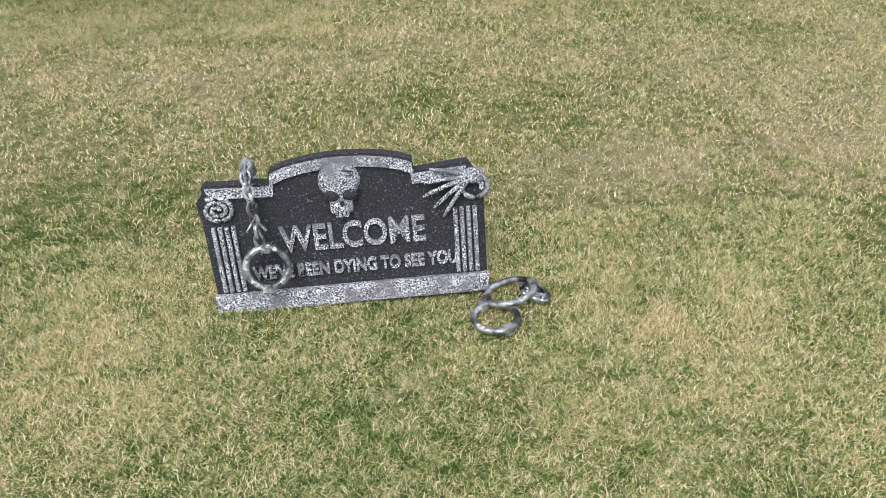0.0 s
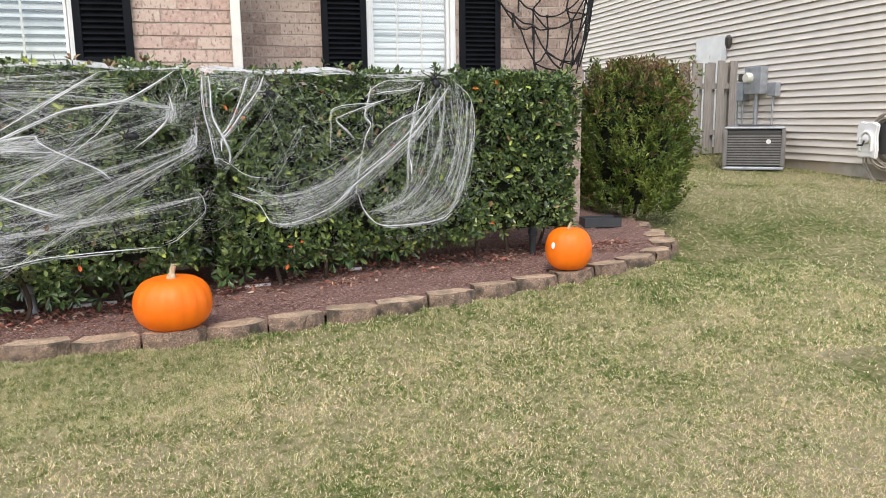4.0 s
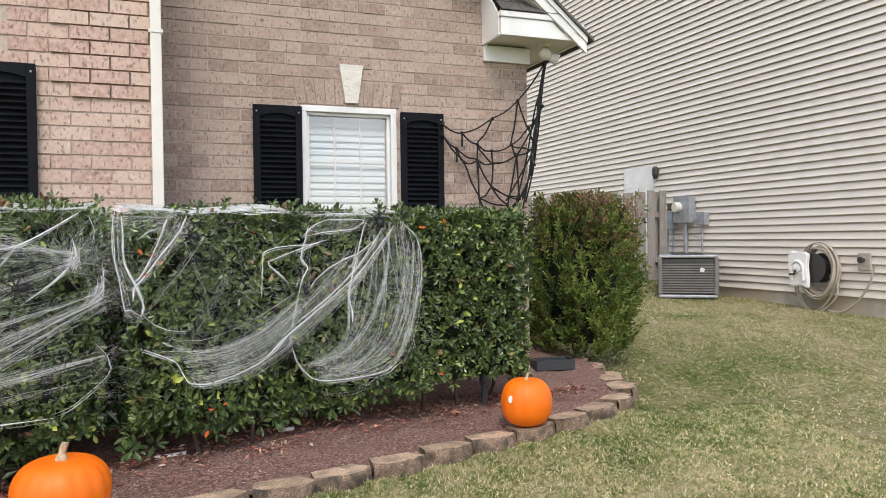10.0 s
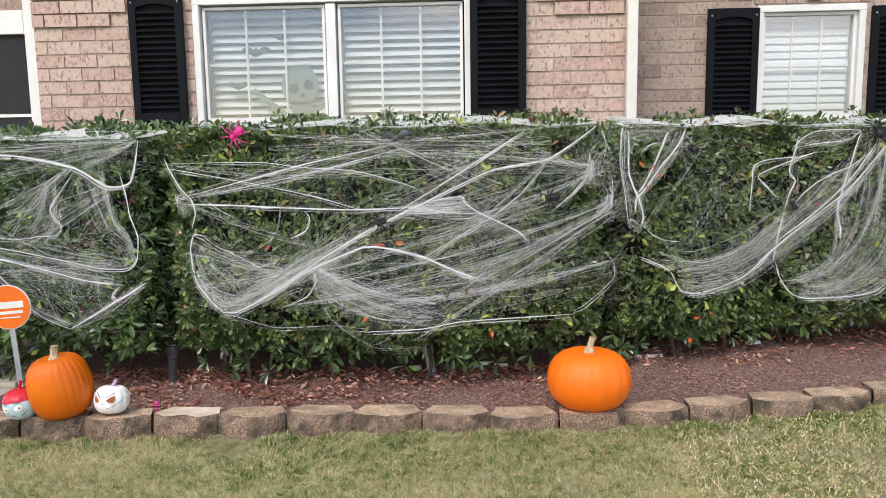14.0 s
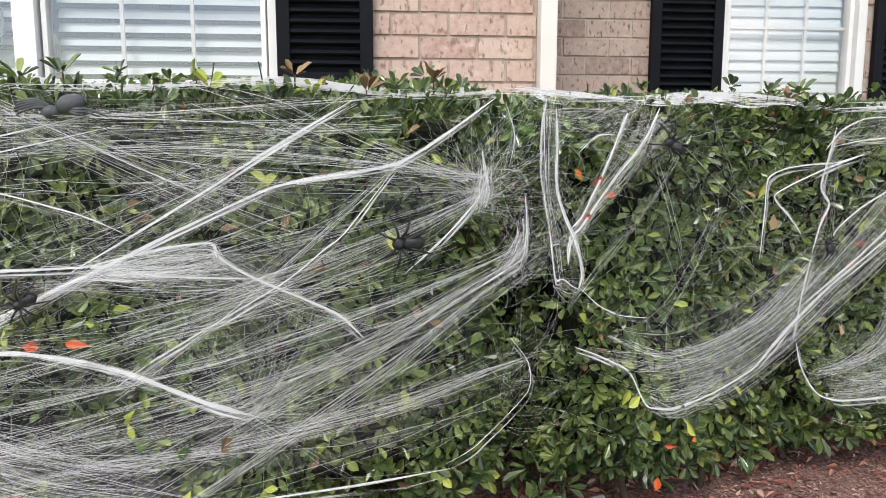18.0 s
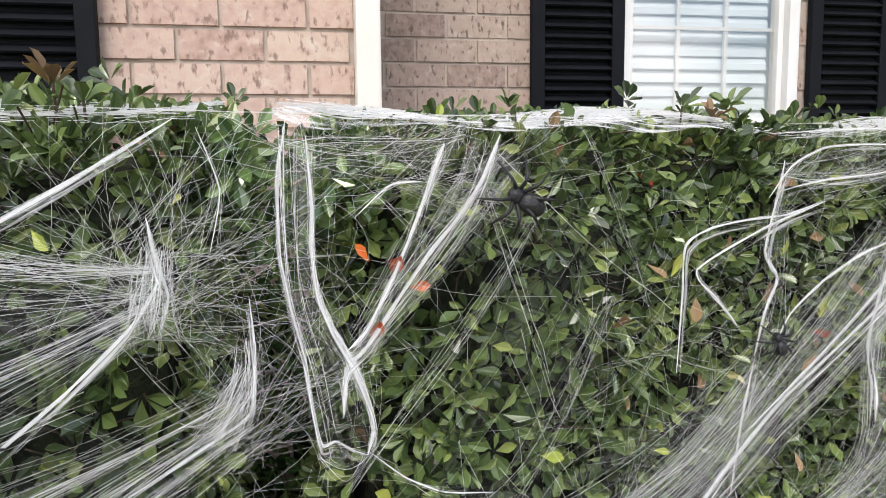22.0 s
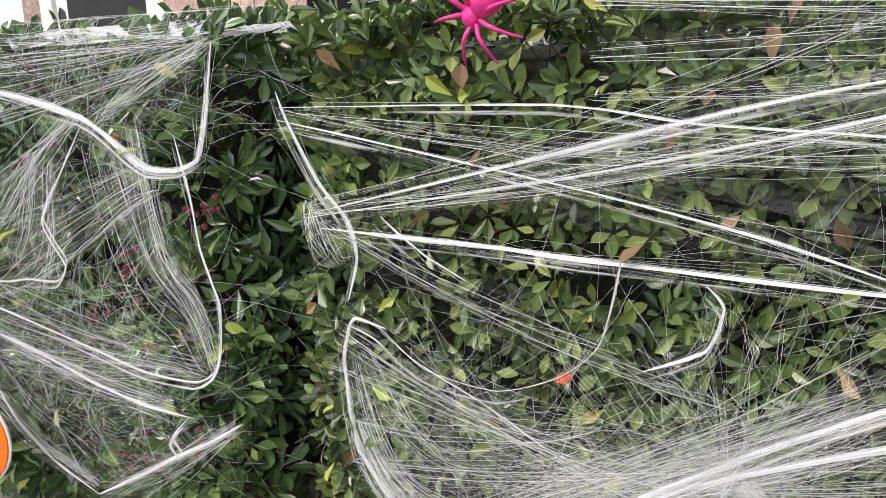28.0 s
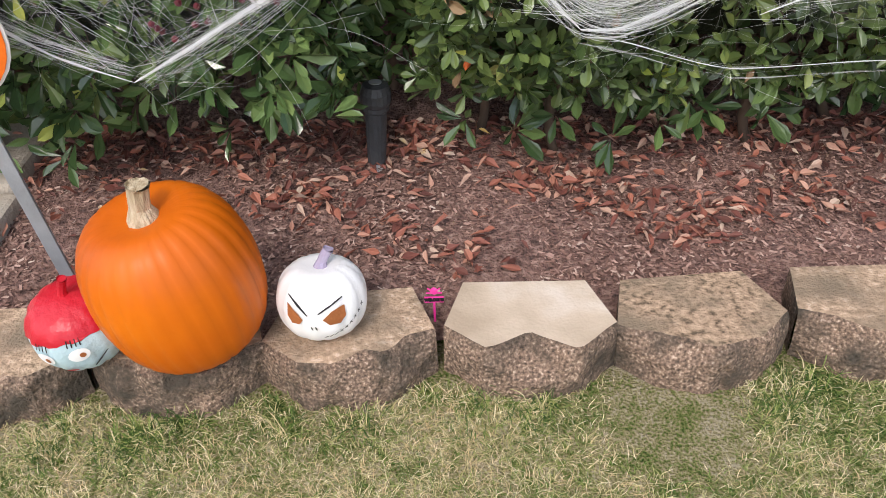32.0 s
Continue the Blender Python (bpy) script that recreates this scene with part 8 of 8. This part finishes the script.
def hose_reel():
    h = thing("hose_reel", "beige wall-mounted hose reel with a coiled tan hose", "hose reel", at=(8.58, 8.52, 0.97))
    h.scale = (1.15, 1.15, 1.15)
    # moulded front plate with scalloped edges
    outline = [(-0.02, -0.21), (0.06, -0.19), (0.20, -0.20), (0.26, -0.17), (0.25, -0.06), (0.27, 0.04), (0.26, 0.17), (0.22, 0.22), (0.14, 0.20), (0.04, 0.21), (-0.03, 0.18), (-0.01, 0.05), (-0.03, -0.10)]
    bm = prism(bmesh.new(), outline, 0.0, 0.05)
    bmesh.ops.bevel(bm, geom=list(bm.edges), offset=0.012, segments=2, affect="EDGES")
    part("front_plate", bm, m_whitepk, h, "white moulded plastic plate", m=pose(-0.20, 0, 0, 0, 0, 90))
    tube_part("arch_rim", [(smooth_path([(-0.262, 0.03, -0.12), (-0.265, 0.03, 0.04), (-0.265, 0.11, 0.10), (-0.265, 0.19, 0.04), (-0.262, 0.19, -0.12)], 6), 0.016)], m_whitepk, h, sides=8)
    part("hub", lathe(bmesh.new(), [(0.055, 0), (0.05, 0.03), (0.02, 0.036)], 18), m_whitepk, h, m=pose(-0.25, 0.11, 0.02, 0, -90, 0))
    tube_part("crank", [([(-0.285, 0.11, 0.0), (-0.29, 0.13, -0.05), (-0.30, 0.19, -0.055)], 0.012)], m_acdark, h)
    part("drum", lathe(bmesh.new(), [(0.17, 0), (0.17, 0.02), (0.12, 0.021), (0.12, 0.12), (0.17, 0.121), (0.17, 0.14)], 20), m_acdark, h, m=pose(-0.03, -0.03, 0.02, 0, -90, 0))
    r = random.Random(2)
    for k in range(11):
        R = 0.22 + 0.011 * (k % 6)
        path = [(-0.04 - 0.013 * k + 0.01 * math.sin(3 * q), -0.05 - 0.012 * (k % 4) + R * 0.9 * math.cos(q), 0.0 - 0.010 * (k % 5) + R * 1.15 * math.sin(q)) for q in [2 * math.pi * i / 26 for i in range(27)]]
        tube_part("hose_coil", [(path, 0.012)], m_hose, h, sides=7)
    for y0, z0, y1 in ((0.26, 0.0, -0.20), (0.22, -0.1, -0.28)):
        tube_part("hose_loop", [(smooth_path([(-0.10, y0, z0), (-0.11, y0 + 0.02, -0.25), (-0.11, y0 - 0.12, -0.46), (-0.11, y0 - 0.28, -0.48), (-0.10, y1, -0.30), (-0.09, y1, -0.05)], 8), 0.012)], m_hose, h, sides=7)
    tube_part("hose_tail", [(smooth_path([(-0.06, -0.74, 0.08), (-0.07, -0.66, -0.16), (-0.08, -0.48, -0.38), (-0.08, -0.28, -0.47), (-0.08, -0.08, -0.44)], 8), 0.012)], m_hose, h, sides=7)
    o = thing("hose_bib", "outdoor tap box on the siding", "tap", at=(8.59, 7.87, 1.09))
    part("plate", box(bmesh.new(), -0.03, 0, -0.09, 0.09, -0.11, 0.11, 0.008), m_trim, o)
    part("tap", lathe(bmesh.new(), [(0.02, 0), (0.025, 0.05), (0.04, 0.051), (0.04, 0.07)], 10), m_brass, o, m=pose(-0.03, 0, 0.02, 0, -90, 0))


hose_reel()


def fence():
    f = thing("fence", "weathered grey wooden shadowbox fence between the houses", "fence")
    r = random.Random(9)
    y = 11.5
    k = 0
    x = 3.0
    me = {}
    while x < 8.25:
        top = 2.02 + (x - 5) * 0.055 + r.uniform(-0.02, 0.02)
        front = k % 2 == 0
        yy = y - 0.045 if front else y + 0.045
        box_part("picket", (x, x + 0.135, yy - 0.009, yy + 0.009, float(lawn_z(x, y)) + 0.03, top), m_fence, f)
        x += 0.118
        k += 1
    for z in (1.0, 1.75):
        box_part("rail", (3.0, 8.3, y - 0.034, y + 0.034, z, z + 0.085), m_fence, f)
    for x in (3.0, 5.4, 8.22):
        box_part("post", (x, x + 0.1, y + 0.056, y + 0.15, float(lawn_z(x, y)) - 0.05, 2.15), m_fence, f)


fence()


# ---- window cling decorations behind the glass ----
def clings():
    y = BAY_Y + 0.062
    s = thing("window_cling", "grey-green skull and crossed bones window decoration", "window decoration", at=(-1.62, y, 1.87))
    part("disc", prism(bmesh.new(), [(0.115 * math.cos(a), 0.02 + 0.125 * math.sin(a)) for a in [2 * math.pi * i / 22 for i in range(22)]], 0, 0.003), m_decal, s)
    part("jaw", prism(bmesh.new(), [(-0.07, -0.08), (0.07, -0.08), (0.06, -0.15), (-0.05, -0.15)], 0.0, 0.003), m_decal, s)
    for x, z, r in ((-0.035, 0.0, 0.030), (0.055, 0.02, 0.032), (0.015, -0.045, 0.014)):
        part("eye_spot", prism(bmesh.new(), [(x + r * math.cos(a), z + r * math.sin(a)) for a in [2 * math.pi * i / 12 for i in range(12)]], -0.002, -0.0005), m_acdark, s)
    for a, x in ((-38, -0.17), (28, 0.15)):
        bm = bmesh.new()
        box(bm, -0.15, 0.15, 0.004, 0.006, -0.018, 0.018, 0)
        part("bone", bm, m_decal, s, m=pose(x, 0, -0.10, 0, -a, 0))
    for dx, dz, k in ((-0.26, 0.22, 1.0), (-0.38, 0.02, 0.8), (-0.10, 0.30, 0.6), (0.18, 0.30, 0.7)):
        b = thing("window_cling", "small dark bat window decoration", "window decoration", "bat clings on the window", at=(-1.62 + dx, y, 1.87 + dz))
        out = [(-0.09, 0.02), (-0.05, 0.035), (-0.012, 0.012), (0, 0.03), (0.012, 0.012), (0.05, 0.035), (0.09, 0.02), (0.06, -0.005), (0.035, -0.015), (0, -0.03), (-0.035, -0.015), (-0.06, -0.005)]
        part("silhouette", prism(bmesh.new(), [(u * k, v * k) for u, v in out], 0, 0.003), m_acdark, b)


clings()


# ---- entry behind the hedge ----
def entry():
    d = tagged(new("door_1"), "white framed glazed entry door under an arched light", "door", kind="structure")
    y = 6.88
    for dims in ((-5.35, -5.25, y - 0.06, y, 0.5, 2.6), (-4.05, -3.95, y - 0.06, y, 0.5, 2.9), (-5.248, -4.052, y - 0.06, y, 2.42, 2.6), (-4.46, -4.38, y - 0.05, y - 0.002, 0.5, 2.42)):
        part("frame", box(bmesh.new(), *dims, 0.006), m_white, d)
    leaf = part("leaf", box(bmesh.new(), -5.248, -4.462, y - 0.03, y - 0.004, 0.5, 2.418), m_white, d)
    # no room behind: the panes carry its darkness as their colour
    box_part("pane", (-5.15, -4.55, y - 0.036, y - 0.031, 0.8, 2.3), m_dark, d, "opaque pane painted as dark interior")
    side = box_part("side_pane", (-4.376, -4.054, y - 0.03, y - 0.01, 0.6, 2.41), m_dark, d, "opaque side light painted as dark interior")
    for z in (1.2, 1.8):
        box_part("muntin", (-4.376, -4.054, y - 0.038, y - 0.031, z - 0.012, z + 0.012), m_white, d)


entry()

# ---- grass, mulch and fallen leaves ----
def grass():
    rng = np.random.default_rng(2)
    def blades(x0, x1, y0, y1, n, h, w):
        x, y = rng.uniform(x0, x1, n), rng.uniform(y0, y1, n)
        ok = y < np.interp(x, FRONT_X, FRONT_Y, right=99.0) - 0.02
        ok |= (x > 3.55)
        # thin and bare spots
        ok &= rng.random(n) < 0.55 + 0.9 * value_noise(x * 6.3, y * 6.9)
        ok &= (x + 1.61) ** 2 + (y - 4.07) ** 2 > (0.10 + 0.05 * rng.random(n)) ** 2
        x, y = x[ok], y[ok]
        n = len(x)
        dry = dryness(x, y)
        clump = 0.75 + 0.6 * value_noise(x * 11 + 5, y * 12)
        a = rng.uniform(0, 2 * np.pi, n)
        L = h * rng.uniform(0.5, 1.6, n) * clump * np.where(dry < 0.3, 1.15, 1.0)
        lean = rng.uniform(0.15, 1.45, n)
        d = np.stack([np.cos(a) * np.sin(lean), np.sin(a) * np.sin(lean), np.cos(lean)], -1)
        turn = a + rng.normal(0, 0.8, n)
        e = np.stack([np.cos(turn) * 0.95, np.sin(turn) * 0.95, 0.25 - 0.5 * rng.random(n)], -1)
        s = np.stack([-np.sin(a), np.cos(a), 0.3 * rng.normal(0, 1, n)], -1) * (w * rng.uniform(0.6, 1.4, n))[:, None]
        P = np.stack([x, y, lawn_z(x, y) - 0.002], -1)
        mid = P + d * (0.42 * L)[:, None]
        tip = mid + (0.5 * d + 0.5 * e) * (0.68 * L)[:, None]
        V = np.stack([P, mid + s, mid - s, tip], 1).reshape(-1, 3)
        i = np.arange(n)[:, None] * 4
        return with_dryness(quads_mesh("grass", V, np.concatenate([i + np.array([[0, 1, 2]]), i + np.array([[2, 1, 3]])])), np.repeat(dry, 4))
    for x0, x1, y0, y1, n, h, w in ((-0.5, 1.55, 0.9, 1.95, 330000, 0.015, 0.00070), (-0.9, 2.1, 0.85, 2.35, 150000, 0.015, 0.0010), (-1.9, 3.0, 2.35, 3.45, 130000, 0.016, 0.0014), (2.1, 3.0, 0.9, 2.35, 30000, 0.018, 0.002),
                                    (0.3, 4.2, 3.45, 5.0, 110000, 0.018, 0.0017), (-3.4, 0.3, 3.45, 4.25, 190000, 0.022, 0.0006), (3.0, 9.2, 0.8, 11.6, 110000, 0.022, 0.0032), (-4.4, -1.9, 1.5, 3.45, 30000, 0.025, 0.0025)):
        tagged(link_mesh("grass", blades(x0, x1, y0, y1, n, h, w), m_grass), "short mown lawn grass, green mixed with straw", "grass", kind="stuff")


grass()


def tufts():
    """Longer grass left standing against the edging blocks."""
    rng = np.random.default_rng(12)
    C = []
    for x0, x1, count in ((-2.6, -2.1, 9), (-1.95, -1.75, 5), (-1.5, -0.2, 26), (-3.2, -2.6, 8), (0.0, 2.6, 26)):
        for x in rng.uniform(x0, x1, count):
            y = float(np.interp(x, FRONT_X, FRONT_Y)) - 0.06 - 0.06 * rng.random()
            k = int(rng.integers(35, 80))
            C.append(np.stack([rng.normal(x, 0.018, k), rng.normal(y, 0.014, k)], -1))
    C = np.concatenate(C)
    n = len(C)
    P = np.stack([C[:, 0], C[:, 1], lawn_z(C[:, 0], C[:, 1]) - 0.003], -1)
    a, L, lean = rng.uniform(0, 2 * np.pi, n), rng.uniform(0.025, 0.065, n), rng.uniform(0.1, 1.0, n)
    d = np.stack([np.cos(a) * np.sin(lean), np.sin(a) * np.sin(lean), np.cos(lean)], -1)
    s = np.stack([-np.sin(a), np.cos(a), 0 * a], -1) * 0.0009
    mid = P + d * (0.6 * L)[:, None]
    tip = mid + (d + np.stack([np.cos(a), np.sin(a), -0.6 + 0 * a], -1)) * (0.25 * L)[:, None]
    V = np.stack([P, mid + s, mid - s, tip], 1).reshape(-1, 3)
    i = np.arange(n)[:, None] * 4
    me = with_dryness(quads_mesh("grass", V, np.concatenate([i + np.array([[0, 1, 2]]), i + np.array([[2, 1, 3]])])), np.full(4 * n, 0.16))
    tagged(link_mesh("grass", me, m_grass), "longer green grass tufts against the edging blocks", "grass", kind="stuff")


tufts()


def litter():
    rng = np.random.default_rng(7)
    def scatter(x0, x1, n, power=1.0, toward=0.0):
        x = rng.uniform(x0, x1, n)
        y0 = np.interp(x, FRONT_X, FRONT_Y) + 0.2
        y = y0 + rng.random(n) ** power * (np.minimum(hedge_y(x) + 0.35, 6.0) - y0)
        return x, y, bed_z(x, y)
    # bark chips
    n = 60000
    x, y, z = scatter(-3.6, 3.3, n)
    a, t = rng.uniform(0, 6.3, n), rng.normal(0, 0.35, n)
    A = np.stack([np.cos(a), np.sin(a), 0.4 * t], -1)
    N = np.stack([rng.normal(0, 0.35, n), rng.normal(0, 0.35, n), 1 + 0 * x], -1)
    L = rng.uniform(0.004, 0.018, n)
    tagged(link_mesh("bark_chips", quads_mesh("bark_chips", *chip_arrays(np.stack([x, y, z + 0.004], -1), A, N, L, L * 0.35)), m_chip), "shredded brown bark mulch", "mulch", kind="stuff")
    # fallen leaves, thick under the left-hand hedge gap and in drifts
    X, Y = [], []
    for x0, x1, m, p in ((-3.4, -1.0, 2000, 0.20), (-1.0, 0.4, 1000, 0.22), (0.4, 3.0, 1000, 0.25)):
        x, y, z = scatter(x0, x1, m, p)
        X.append(x)
        Y.append(y)
    for cx, cy, m in ((-1.50, 4.50, 75), (-1.95, 4.45, 55), (-1.62, 4.58, 55), (-1.2, 4.6, 60), (-2.3, 4.62, 90), (-1.75, 4.66, 80), (-1.42, 4.56, 60), (-2.12, 4.52, 40), (-1.05, 4.5, 30), (-0.3, 4.75, 24), (0.9, 4.95, 26), (2.0, 5.2, 30)):
        X.append(rng.normal(cx, 0.055, m))
        Y.append(rng.normal(cy, 0.030, m))
    x, y = np.concatenate(X), np.concatenate(Y)
    y = np.maximum(y, np.interp(x, FRONT_X, FRONT_Y) + 0.2)
    n = len(x)
    a = rng.uniform(0, 6.3, n)
    A = np.stack([np.cos(a), np.sin(a), rng.normal(0.15, 0.35, n)], -1)
    N = np.stack([rng.normal(0, 0.7, n), rng.normal(0, 0.7, n), 1 + 0 * x], -1)
    L = rng.uniform(0.014, 0.044, n)
    tagged(link_mesh("fallen_leaves", quads_mesh("fallen_leaves", *leaf_arrays(np.stack([x, y, bed_z(x, y) + rng.uniform(0.006, 0.02, n)], -1), A, N, L, L * rng.uniform(0.35, 0.5, n))), m_litter), "dry red-brown fallen leaves on the mulch", "fallen leaves", kind="stuff")


litter()

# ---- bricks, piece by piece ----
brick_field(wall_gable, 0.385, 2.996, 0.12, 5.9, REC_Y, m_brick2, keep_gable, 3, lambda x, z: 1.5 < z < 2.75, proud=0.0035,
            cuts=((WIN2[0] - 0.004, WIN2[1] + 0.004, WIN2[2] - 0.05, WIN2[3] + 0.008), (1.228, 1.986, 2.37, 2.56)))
brick_field(wall_bay, -3.216, 0.318, 0.12, 3.6, BAY_Y, m_brick, keep_bay, 4, lambda x, z: 1.5 < z < 2.75, cuts=((WIN1[0] - 0.004, WIN1[1] + 0.004, WIN1[2] - 0.04, WIN1[3]),))
